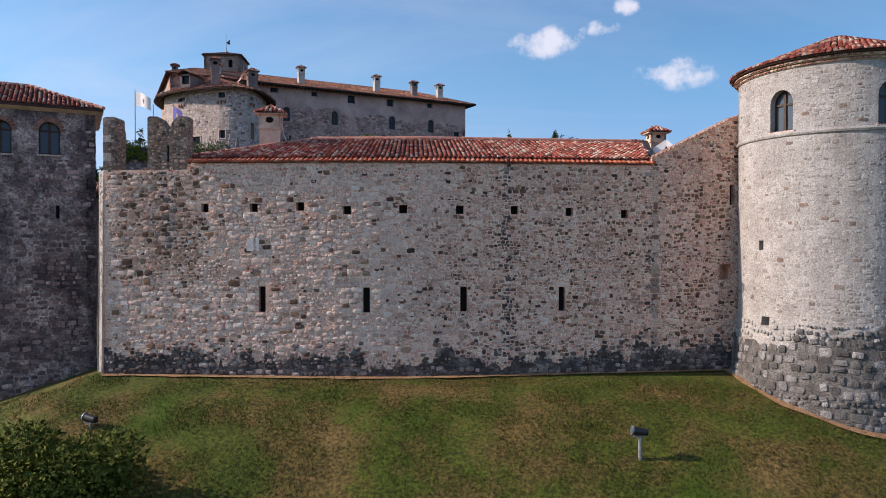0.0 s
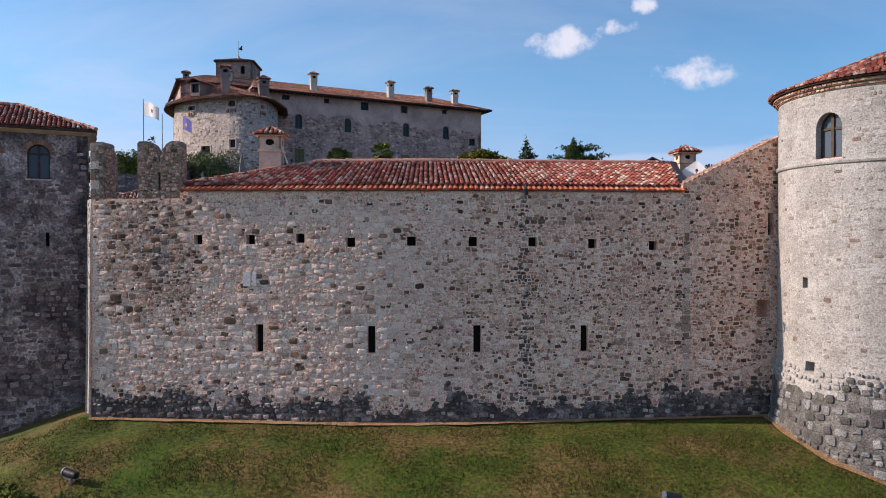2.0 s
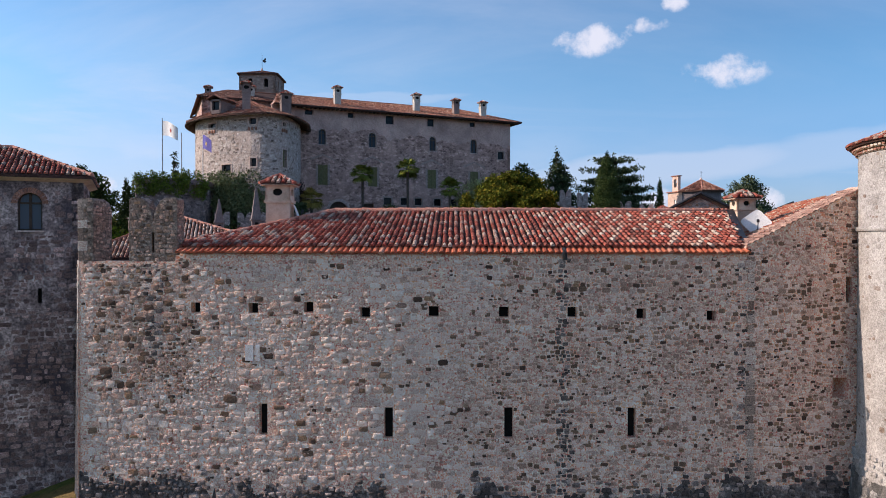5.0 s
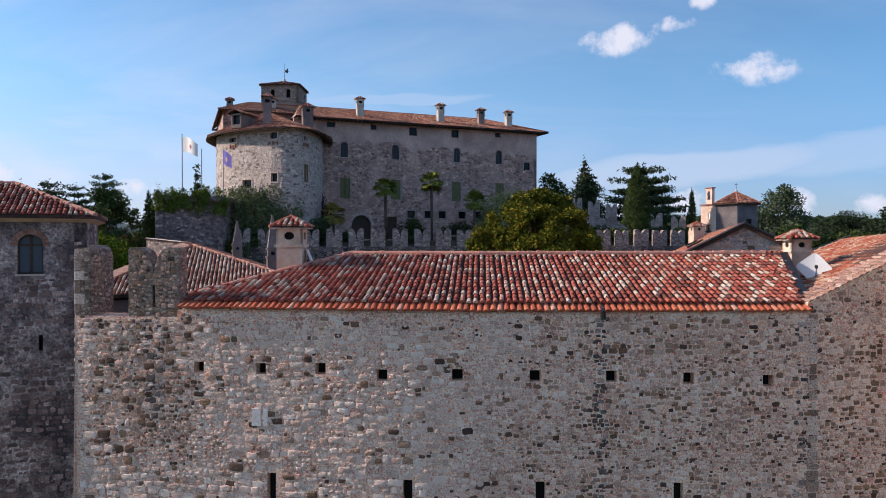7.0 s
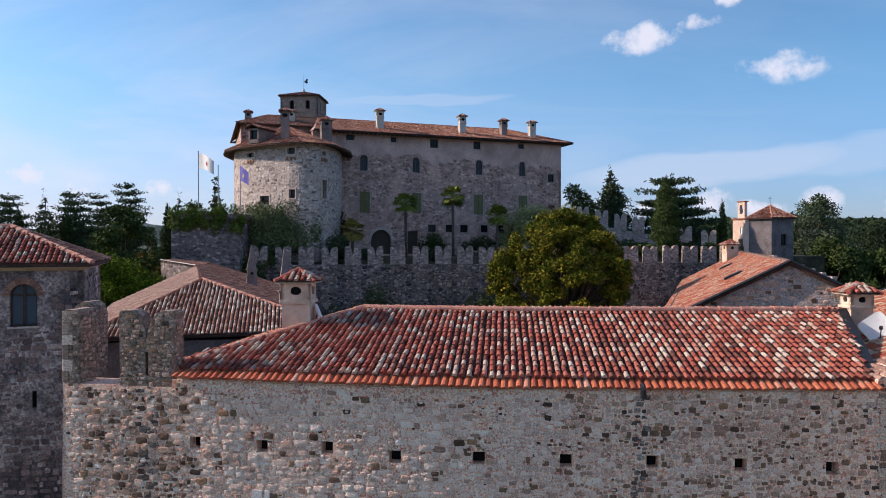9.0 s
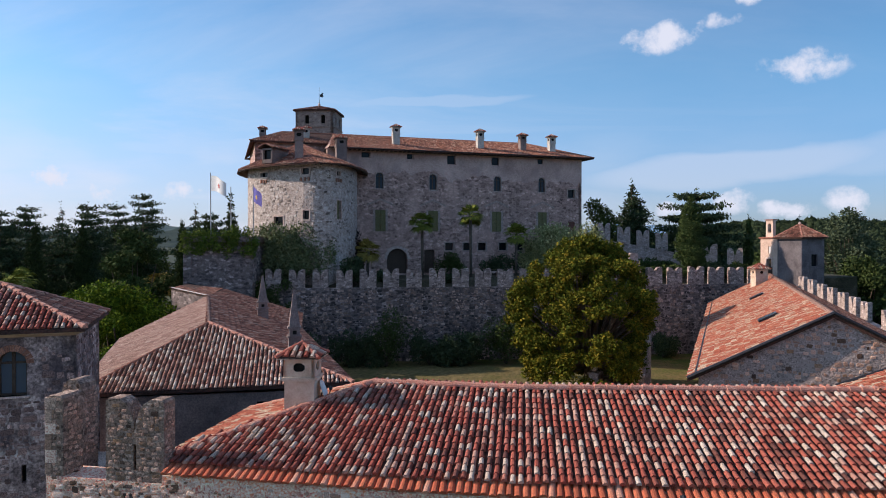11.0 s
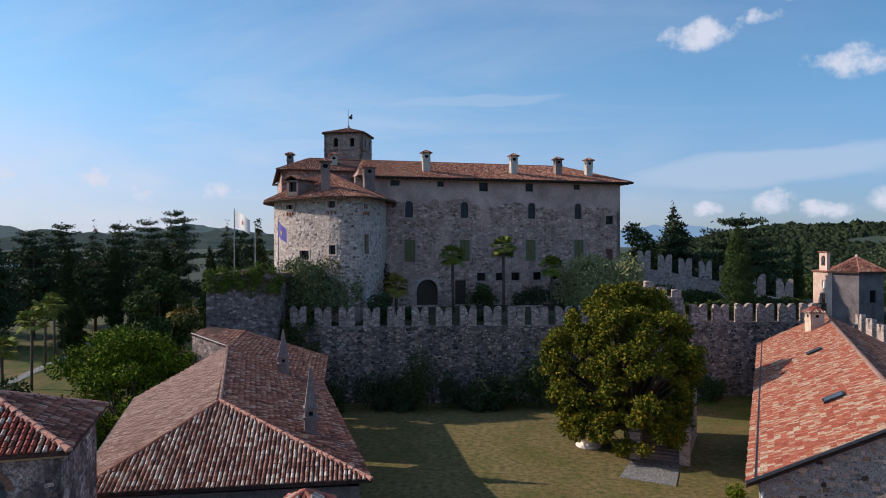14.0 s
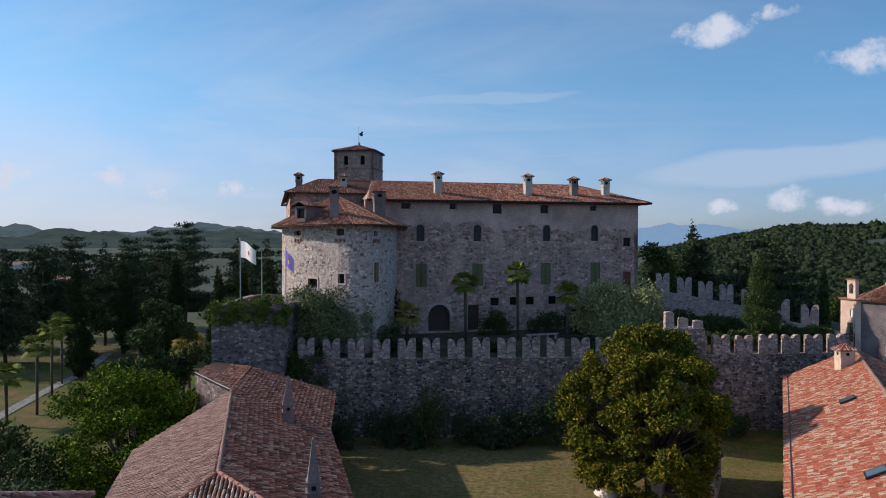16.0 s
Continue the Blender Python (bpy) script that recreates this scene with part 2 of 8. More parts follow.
TILE_STOPS = [(0.0, (0.0827, 0.0363, 0.0314)), (0.12, (0.165, 0.0565, 0.0413)), (0.3, (0.298, 0.0687, 0.0454)), (0.55, (0.389, 0.105, 0.0702)), (0.7, (0.389, 0.194, 0.144)), (0.84, (0.463, 0.347, 0.273)), (1.0, (0.562, 0.468, 0.388))]
M = dict(
    stone=material("pale_rubble_stone", [(0.0, (0.583, 0.391, 0.307)), (0.3, (0.735, 0.508, 0.408)), (0.7, (0.886, 0.63, 0.513)), (1.0, (0.95, 0.781, 0.661))], 3.0, 22.0, island=0.85, bump=0.8, bump_size=0.04, grain=0.4),
    stone_b=material("brown_rubble_stone", [(0.0, (0.342, 0.192, 0.137)), (0.5, (0.581, 0.351, 0.26)), (1.0, (0.818, 0.517, 0.392))], 3.0, 22.0, island=0.85, bump=0.8, bump_size=0.04, grain=0.4),
    stone_dark=material("dark_field_stone", [(0.0, (0.06, 0.0349, 0.0265)), (0.3, (0.144, 0.08, 0.0548)), (0.6, (0.252, 0.144, 0.0907)), (0.82, (0.396, 0.211, 0.119)), (1.0, (0.431, 0.308, 0.246))], 3.0, 22.0, island=0.88, bump=0.7, bump_size=0.03, grain=0.4),
    dark_stone=material("weathered_stone", [(0.0, (0.0495, 0.036, 0.0323)), (0.4, (0.11, 0.08, 0.0693)), (0.66, (0.275, 0.2, 0.171)), (0.85, (0.55, 0.41, 0.351)), (1.0, (0.814, 0.63, 0.551))], 1.6, 24.0, island=0.6, bump=0.7, bump_size=0.03),
    mortar=material("lime_mortar", [(0.0, (0.601, 0.372, 0.279)), (0.5, (0.862, 0.538, 0.406)), (1.0, (0.95, 0.683, 0.523))], 1.3, 15.0, bump=0.8, bump_size=0.04, stains=((0.314, 0.181, 0.128), 0.35, 0.56, 0.82), grain=0.75),
    tower_plaster=material("pale_lime_render", [(0.0, (0.26, 0.24, 0.225)), (0.5, (0.37, 0.345, 0.328)), (1.0, (0.47, 0.445, 0.425))], 1.0, 16.0, bump=0.25, bump_size=0.02, grain=0.3),
    tower_stone=material("tower_stone", [(0.0, (0.13, 0.09, 0.075)), (0.09, (0.24, 0.175, 0.14)), (0.17, (0.29, 0.265, 0.245)), (0.8, (0.39, 0.365, 0.345)), (1.0, (0.48, 0.455, 0.435))], 3.0, 24.0, island=0.9, bump=0.4, bump_size=0.02, grain=0.35),
    brown_render=material("weathered_render", [(0.0, (0.075, 0.055, 0.056)), (0.4, (0.2, 0.147, 0.14)), (0.68, (0.4, 0.305, 0.28)), (1.0, (0.68, 0.55, 0.5))], 0.7, 9.0, bump=0.7, bump_size=0.03, stains=((0.08, 0.06, 0.066), 0.5, 0.5, 0.64), contrast=(0.34, 0.66)),
    tile=material("roof_tile_terracotta", TILE_STOPS, 0.8, 40.0, island=0.88, bump=0.3, bump_size=0.01),
    tile_one=material("roof_tile_single", TILE_STOPS, 0.8, 40.0, obj=0.88, bump=0.3, bump_size=0.01),
    tile_new=material("eaves_tile_orange", [(0.0, (0.289, 0.0825, 0.045)), (0.3, (0.425, 0.0975, 0.0488)), (0.8, (0.527, 0.15, 0.075)), (1.0, (0.527, 0.338, 0.255))], 1.0, 40.0, island=0.85, bump=0.3, bump_size=0.01),
    tile_red=material("sunny_roof_tile", [(0.0, (0.17, 0.06, 0.039)), (0.25, (0.357, 0.092, 0.0546)), (0.52, (0.451, 0.136, 0.078)), (0.64, (0.425, 0.216, 0.14)), (0.76, (0.51, 0.376, 0.265)), (1.0, (0.578, 0.48, 0.367))], 1.6, 30.0, island=0.68, bump=0.3, bump_size=0.01, contrast=(0.25, 0.75)),
    tile_old=material("old_roof_tile", [(0.0, (0.077, 0.039, 0.030)), (0.35, (0.206, 0.081, 0.056)), (0.7, (0.343, 0.144, 0.096)), (0.85, (0.395, 0.233, 0.170)), (1.0, (0.480, 0.350, 0.274))], 0.7, 30.0, island=0.85, bump=0.3, bump_size=0.01),
    # darkened terracotta: shade in the channels between tile columns is in the colour
    tile_bed=material("roof_bed", [(0.0, (0.042, 0.024, 0.0198)), (1.0, (0.12, 0.057, 0.042))], 2.0, 20.0),
    ridge=material("ridge_mortar", [(0.0, (0.4, 0.15, 0.1)), (0.5, (0.55, 0.24, 0.17)), (1.0, (0.64, 0.4, 0.32))], 2.0, 30.0, island=0.6),
    palazzo=masonry("palazzo_wall", [(0.0, (0.117, 0.072, 0.0621)), (0.35, (0.302, 0.19, 0.161)), (0.7, (0.508, 0.33, 0.279)), (1.0, (0.836, 0.6, 0.508))], (0.461, 0.3, 0.255), 0.5, depth=0.05, stains=((0.686, 0.445, 0.372), 0.2, 0.5, 0.66)),
    round_tower=masonry("round_tower_wall", [(0.0, (0.221, 0.164, 0.139)), (0.35, (0.405, 0.329, 0.288)), (0.75, (0.524, 0.437, 0.394)), (1.0, (0.626, 0.545, 0.499))], (0.478, 0.395, 0.355), 0.4),
    inner_wall=masonry("curtain_wall", [(0.0, (0.05, 0.038, 0.038)), (0.35, (0.15, 0.117, 0.11)), (0.7, (0.32, 0.25, 0.233)), (1.0, (0.64, 0.52, 0.49))], (0.2, 0.156, 0.145), 0.45, depth=0.06, stains=((0.07, 0.055, 0.053), 0.45, 0.48, 0.68)),
    gable=masonry("gable_wall", [(0.0, (0.096, 0.071, 0.065)), (0.2, (0.360, 0.275, 0.240)), (0.75, (0.456, 0.352, 0.310)), (1.0, (0.600, 0.469, 0.420))], (0.456, 0.352, 0.310), 0.4),
    pink=material("pink_render", [(0.0, (0.5, 0.34, 0.27)), (0.5, (0.64, 0.47, 0.38)), (1.0, (0.72, 0.56, 0.46))], 0.6, 14.0, grain=0.28),
    cream=material("cream_chimney_render", [(0.0, (0.462, 0.325, 0.235)), (0.5, (0.616, 0.459, 0.347)), (1.0, (0.726, 0.594, 0.47))], 1.6, 24.0, grain=0.12),
    grey_render=material("grey_render", [(0.0, (0.139, 0.107, 0.0986)), (0.5, (0.229, 0.173, 0.16)), (1.0, (0.326, 0.25, 0.224))], 0.5, 12.0, grain=0.28),
    wood=plain("dark_wood", (0.075, 0.05, 0.036), 0.7), shutter=plain("olive_shutter_paint", (0.15, 0.135, 0.055), 0.6), red_door=plain("dull_red_paint", (0.16, 0.06, 0.045), 0.6),
    metal=plain("dark_gutter_metal", (0.05, 0.05, 0.055), 0.45, 0.7), white=plain("white_enamel", (0.78, 0.78, 0.76), 0.4, 0.0, 0.05), grey_metal=plain("grey_metal", (0.32, 0.33, 0.34), 0.5, 0.5),
    # dark: near-black that stands in for the unlit depth of openings
    # sky_glass: the mirrored sky is painted into the base colour
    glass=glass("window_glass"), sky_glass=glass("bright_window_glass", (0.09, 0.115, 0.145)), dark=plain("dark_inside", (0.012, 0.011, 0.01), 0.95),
    gravel=material("gravel", [(0.0, (0.1, 0.098, 0.096)), (0.5, (0.2, 0.195, 0.19)), (1.0, (0.42, 0.41, 0.4))], 5.0, 14.0, bump=0.9, bump_size=0.04, grain=0.8),
    stone_trim=material("stone_trim", [(0.0, (0.456, 0.347, 0.300)), (1.0, (0.672, 0.530, 0.470))], 3.0, 30.0),
    bark=material("bark", [(0.0, (0.06, 0.045, 0.035)), (1.0, (0.16, 0.12, 0.09))], 5.0, 30.0, bump=0.8, bump_size=0.05),
    earth=material("dry_earth", [(0.0, (0.25, 0.13, 0.06)), (1.0, (0.42, 0.25, 0.13))], 3.0, 30.0),
)


def far_cover(m, colour, near, far):
    """Beyond the castle the land is woods and dark fields."""
    nt = m.node_tree
    N, L = nt.nodes.new, nt.links.new
    b = nt.nodes["Principled BSDF"]
    geo = N("ShaderNodeNewGeometry")
    ln = N("ShaderNodeVectorMath")
    ln.operation = "LENGTH"
    L(geo.outputs["Position"], ln.inputs[0])
    mr = N("ShaderNodeMapRange")
    L(ln.outputs["Value"], mr.inputs[0])
    mr.inputs[1].default_value, mr.inputs[2].default_value = near, far
    mx = N("ShaderNodeMix")
    mx.data_type = "RGBA"
    L(mr.outputs[0], mx.inputs["Factor"])
    L(b.inputs["Base Color"].links[0].from_socket, mx.inputs["A"])
    mx.inputs["B"].default_value = (*colour, 1)
    L(mx.outputs["Result"], b.inputs["Base Color"])


def leaf_mat(name, a, b, c):
    return material(name, [(0.0, a), (0.5, b), (1.0, c)], 0.8, 12.0, 0.85, 0.0, island=0.6, spec=0.08)


M.update(
    chestnut=leaf_mat("autumn_leaves", (0.028, 0.045, 0.005), (0.09, 0.105, 0.011), (0.34, 0.23, 0.025)),
    lime_leaf=leaf_mat("bright_leaves", (0.018, 0.04, 0.004), (0.075, 0.12, 0.009), (0.3, 0.35, 0.025)),
    dark_leaf=leaf_mat("conifer_needles", (0.022, 0.037, 0.02), (0.05, 0.076, 0.037), (0.095, 0.122, 0.056)),
    cypress_leaf=leaf_mat("cypress_leaves", (0.026, 0.043, 0.015), (0.06, 0.09, 0.028), (0.11, 0.145, 0.046)),
    park_cypress=leaf_mat("park_cypress_leaves", (0.014, 0.024, 0.01), (0.03, 0.048, 0.017), (0.06, 0.083, 0.028)),
    olive_leaf=leaf_mat("olive_leaves", (0.17, 0.18, 0.075), (0.31, 0.32, 0.145), (0.52, 0.52, 0.26)),
    shrub_leaf=leaf_mat("shrub_leaves", (0.022, 0.035, 0.012), (0.05, 0.075, 0.022), (0.1, 0.13, 0.04)),
    palm_leaf=leaf_mat("palm_leaves", (0.075, 0.098, 0.017), (0.15, 0.18, 0.035), (0.255, 0.266, 0.055)),
    palm_dry=leaf_mat("yellow_palm_leaves", (0.16, 0.12, 0.03), (0.26, 0.2, 0.05), (0.34, 0.28, 0.08)),
    shrub_olive=leaf_mat("grey_green_leaves", (0.06, 0.08, 0.035), (0.14, 0.17, 0.08), (0.27, 0.3, 0.15)),
    ash_leaf=leaf_mat("blue_green_leaves", (0.035, 0.052, 0.03), (0.075, 0.1, 0.055), (0.13, 0.16, 0.085)),
    red_leaf=leaf_mat("dark_red_leaves", (0.02, 0.012, 0.01), (0.045, 0.022, 0.02), (0.08, 0.045, 0.03)),
    wood_leaf=leaf_mat("forest_leaves", (0.013, 0.022, 0.012), (0.024, 0.038, 0.018), (0.042, 0.058, 0.026)),
)
M["grass_ground"] = material("patchy_grass", [(0.0, (0.04, 0.064, 0.0051)), (0.4, (0.068, 0.0819, 0.0085)), (0.62, (0.112, 0.0819, 0.0204)), (1.0, (0.176, 0.109, 0.0382))], 0.3, 7.0, 0.95, 0.9, 0.06, stains=((0.044, 0.0936, 0.0034), 0.13, 0.53, 0.66))
M["stone_one"] = material("quoin_stone", [(0.0, (0.194, 0.116, 0.086)), (0.4, (0.439, 0.309, 0.242)), (1.0, (0.756, 0.571, 0.475))], 3.0, 22.0, obj=0.9, bump=0.8, bump_size=0.04)
M["pale_block"] = material("dressed_pale_block", [(0.0, (0.699, 0.582, 0.529)), (1.0, (0.900, 0.806, 0.745))], 3.0, 22.0)
M["mortar_dark"] = material("old_mortar", [(0.0, (0.224, 0.168, 0.138)), (1.0, (0.476, 0.360, 0.299))], 1.2, 20.0, bump=0.8, bump_size=0.04)
M["merlon_stone"] = material("merlon_stone", [(0.0, (0.179, 0.111, 0.0821)), (0.4, (0.399, 0.241, 0.177)), (0.8, (0.661, 0.398, 0.293)), (1.0, (0.874, 0.577, 0.434))], 2.0, 24.0, island=0.7, bump=0.6, bump_size=0.03)
M["grey_stone"] = material("grey_footing_stone", [(0.0, (0.0382, 0.0357, 0.034)), (0.4, (0.111, 0.104, 0.0994)), (0.7, (0.23, 0.218, 0.212)), (1.0, (0.493, 0.476, 0.463))], 2.0, 24.0, island=0.6, bump=0.6, bump_size=0.03)
M["brick"] = material("old_brick", [(0.0, (0.2, 0.09, 0.06)), (1.0, (0.4, 0.2, 0.14))], 3.0, 30.0, island=0.7)
M["west_stone"] = material("west_tower_stone", [(0.0, (0.101, 0.065, 0.0582)), (0.45, (0.224, 0.143, 0.126)), (0.78, (0.381, 0.25, 0.218)), (0.88, (0.672, 0.47, 0.417)), (1.0, (0.84, 0.6, 0.543))], 2.0, 24.0, island=0.7, bump=0.6, bump_size=0.03)
M["tile_pink"] = material("faded_roof_tile", [(0.0, (0.2, 0.11, 0.085)), (0.4, (0.32, 0.185, 0.145)), (0.75, (0.42, 0.27, 0.21)), (1.0, (0.52, 0.4, 0.33))], 0.5, 30.0, island=0.7, bump=0.3, bump_size=0.01)
M["pale_render"] = material("pale_chimney_render", [(0.0, (0.4, 0.36, 0.32)), (1.0, (0.62, 0.57, 0.51))], 1.2, 20.0, grain=0.28)
M["palace_plaster"] = material("old_wall_plaster", [(0.0, (0.386, 0.262, 0.228)), (0.5, (0.545, 0.381, 0.331)), (1.0, (0.685, 0.488, 0.428))], 0.35, 9.0, bump=0.4, bump_size=0.03, stains=((0.386, 0.277, 0.25), 0.5, 0.52, 0.75), grain=0.28)
M["stone_trim2"] = material("worn_surround", [(0.0, (0.288, 0.214, 0.190)), (1.0, (0.480, 0.367, 0.320))], 2.0, 20.0)
M["inner_wall2"] = masonry("outer_curtain_wall", [(0.0, (0.192, 0.148, 0.130)), (0.4, (0.360, 0.281, 0.250)), (0.75, (0.504, 0.398, 0.360)), (1.0, (0.720, 0.581, 0.530))], (0.432, 0.337, 0.300), 0.34)
M["footing_mortar"] = material("dark_damp_mortar", [(0.0, (0.05, 0.04, 0.037)), (0.45, (0.12, 0.096, 0.088)), (1.0, (0.4, 0.325, 0.295))], 1.5, 15.0, bump=0.9, bump_size=0.05)
M["flag_white"] = plain("white_flag_cloth", (0.72, 0.72, 0.72), 0.8, 0, 0.05)
M["flag_blue"] = plain("violet_blue_flag_cloth", (0.09, 0.08, 0.32), 0.8, 0, 0.1)
M["flag_red"] = plain("red_cloth", (0.4, 0.06, 0.05), 0.8, 0, 0.1)
M["flag_yellow"] = plain("yellow_cloth", (0.55, 0.4, 0.08), 0.8, 0, 0.1)
M["house_wall"] = plain("pale_house_wall", (0.6, 0.56, 0.52), 0.9)
M["ivy"] = leaf_mat("ivy_leaves", (0.04, 0.065, 0.012), (0.1, 0.145, 0.025), (0.26, 0.31, 0.055))
M["grass_blade"] = leaf_mat("grass_blades", (0.0341, 0.0496, 0.007), (0.062, 0.0682, 0.014), (0.118, 0.0899, 0.035))
M["bush_leaf"] = leaf_mat("bush_leaves", (0.04, 0.055, 0.012), (0.095, 0.11, 0.02), (0.2, 0.2, 0.045))


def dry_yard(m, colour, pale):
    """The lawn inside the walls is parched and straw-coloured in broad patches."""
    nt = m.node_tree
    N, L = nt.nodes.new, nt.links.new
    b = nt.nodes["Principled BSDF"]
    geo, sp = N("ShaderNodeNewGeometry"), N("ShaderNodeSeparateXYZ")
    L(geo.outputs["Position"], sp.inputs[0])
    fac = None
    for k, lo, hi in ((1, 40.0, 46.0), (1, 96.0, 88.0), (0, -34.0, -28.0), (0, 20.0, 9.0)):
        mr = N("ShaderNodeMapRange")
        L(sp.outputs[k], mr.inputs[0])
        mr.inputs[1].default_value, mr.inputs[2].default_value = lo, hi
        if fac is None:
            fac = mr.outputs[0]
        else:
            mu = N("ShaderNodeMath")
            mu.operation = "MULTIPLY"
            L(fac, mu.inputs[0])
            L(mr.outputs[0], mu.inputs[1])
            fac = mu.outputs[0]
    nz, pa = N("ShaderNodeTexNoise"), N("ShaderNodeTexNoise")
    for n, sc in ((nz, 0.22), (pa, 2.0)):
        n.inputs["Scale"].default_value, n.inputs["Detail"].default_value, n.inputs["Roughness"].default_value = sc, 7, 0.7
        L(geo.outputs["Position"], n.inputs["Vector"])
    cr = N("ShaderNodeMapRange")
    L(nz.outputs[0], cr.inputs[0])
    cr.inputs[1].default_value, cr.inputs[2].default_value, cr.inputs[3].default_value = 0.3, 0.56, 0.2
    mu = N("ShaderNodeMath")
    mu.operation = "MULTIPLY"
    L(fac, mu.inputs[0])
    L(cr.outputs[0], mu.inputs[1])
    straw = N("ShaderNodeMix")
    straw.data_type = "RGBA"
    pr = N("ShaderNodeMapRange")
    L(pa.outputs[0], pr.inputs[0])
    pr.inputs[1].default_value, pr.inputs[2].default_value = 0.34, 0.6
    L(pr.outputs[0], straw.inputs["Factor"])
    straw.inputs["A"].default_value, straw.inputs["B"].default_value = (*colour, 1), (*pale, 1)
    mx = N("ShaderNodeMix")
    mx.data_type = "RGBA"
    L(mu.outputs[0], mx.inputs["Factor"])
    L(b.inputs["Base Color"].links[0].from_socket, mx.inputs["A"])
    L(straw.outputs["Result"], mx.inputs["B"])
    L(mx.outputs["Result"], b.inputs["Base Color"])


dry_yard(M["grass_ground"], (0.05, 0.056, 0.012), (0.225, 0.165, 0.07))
far_cover(M["grass_ground"], (0.04, 0.056, 0.034), 150, 280)
M["turret"] = masonry("turret_wall", [(0.0, (0.14, 0.095, 0.08)), (0.4, (0.28, 0.2, 0.165)), (0.75, (0.37, 0.275, 0.23)), (1.0, (0.46, 0.37, 0.32))], (0.32, 0.235, 0.2), 0.4)
M["merlon_wall"] = masonry("merlon_masonry", [(0.0, (0.104, 0.0667, 0.052)), (0.35, (0.238, 0.154, 0.116)), (0.75, (0.403, 0.275, 0.213)), (1.0, (0.672, 0.488, 0.382))], (0.298, 0.206, 0.156), 0.22, depth=0.06)
M["chapel_grey"] = material("grey_chapel_render", [(0.0, (0.094, 0.079, 0.082)), (0.5, (0.158, 0.135, 0.139)), (1.0, (0.230, 0.198, 0.201))], 0.5, 9.0, stains=((0.072, 0.059, 0.061), 0.6, 0.5, 0.7), grain=0.28)
M["round_stone"] = material("round_tower_stone", [(0.0, (0.092, 0.0705, 0.0595)), (0.2, (0.258, 0.207, 0.182)), (0.5, (0.478, 0.404, 0.36)), (1.0, (0.681, 0.611, 0.566))], 2.0, 16.0, island=0.85, bump=0.6, bump_size=0.04)
M["inner_merlon"] = masonry("inner_merlon_stone", [(0.0, (0.083, 0.0607, 0.0564)), (0.3, (0.228, 0.173, 0.155)), (0.7, (0.436, 0.334, 0.297)), (1.0, (0.705, 0.568, 0.513))], (0.311, 0.237, 0.215), 0.34, depth=0.05)
# soil colour made dark to stand in for shade behind the merlons
M["terrace_ground"] = material("shaded_terrace_soil", [(0.0, (0.03, 0.032, 0.014)), (0.5, (0.06, 0.052, 0.03)), (1.0, (0.12, 0.1, 0.07))], 0.5, 9.0, 0.95, 0.8, 0.05)
# base colour holds a weaker painted reflection of the sky
M["pane_mid"] = glass("grey_window_glass", (0.035, 0.045, 0.06))
M["tower_foot_mortar"] = material("grey_foot_mortar", [(0.0, (0.064, 0.0584, 0.0544)), (0.5, (0.136, 0.126, 0.118)), (1.0, (0.24, 0.224, 0.212))], 1.0, 15.0, bump=0.8, bump_size=0.04, stains=((0.072, 0.064, 0.06), 0.5, 0.5, 0.68))
M["tile_cream"] = material("mottled_cream_tile", [(0.0, (0.13, 0.07, 0.055)), (0.25, (0.27, 0.12, 0.085)), (0.5, (0.4, 0.2, 0.145)), (0.7, (0.46, 0.32, 0.25)), (1.0, (0.68, 0.58, 0.48))], 0.8, 40.0, island=0.88, bump=0.3, bump_size=0.01)
M["tile_cream_one"] = material("mottled_cream_tile_single", [(0.0, (0.13, 0.07, 0.055)), (0.25, (0.27, 0.12, 0.085)), (0.5, (0.4, 0.2, 0.145)), (0.7, (0.46, 0.32, 0.25)), (1.0, (0.68, 0.58, 0.48))], 0.8, 40.0, obj=0.88, bump=0.3, bump_size=0.01)
M["inner_pale"] = material("pale_curtain_stone", [(0.0, (0.151, 0.0992, 0.0796)), (0.45, (0.302, 0.203, 0.167)), (0.8, (0.474, 0.328, 0.271)), (1.0, (0.665, 0.484, 0.398))], 1.5, 16.0, island=0.85, bump=0.5, bump_size=0.04)
M["inner_dark"] = material("dark_curtain_stone", [(0.0, (0.035, 0.027, 0.026)), (0.6, (0.1, 0.078, 0.072)), (1.0, (0.2, 0.155, 0.14))], 1.5, 16.0, island=0.85, bump=0.5, bump_size=0.04)
M["tower_low"] = material("tower_foot_stone", [(0.0, (0.0378, 0.0335, 0.0313)), (0.3, (0.108, 0.0972, 0.0918)), (0.65, (0.259, 0.238, 0.224)), (1.0, (0.54, 0.513, 0.491))], 3.0, 24.0, island=0.8, bump=0.6, bump_size=0.03)

# ---- mesh helpers ----


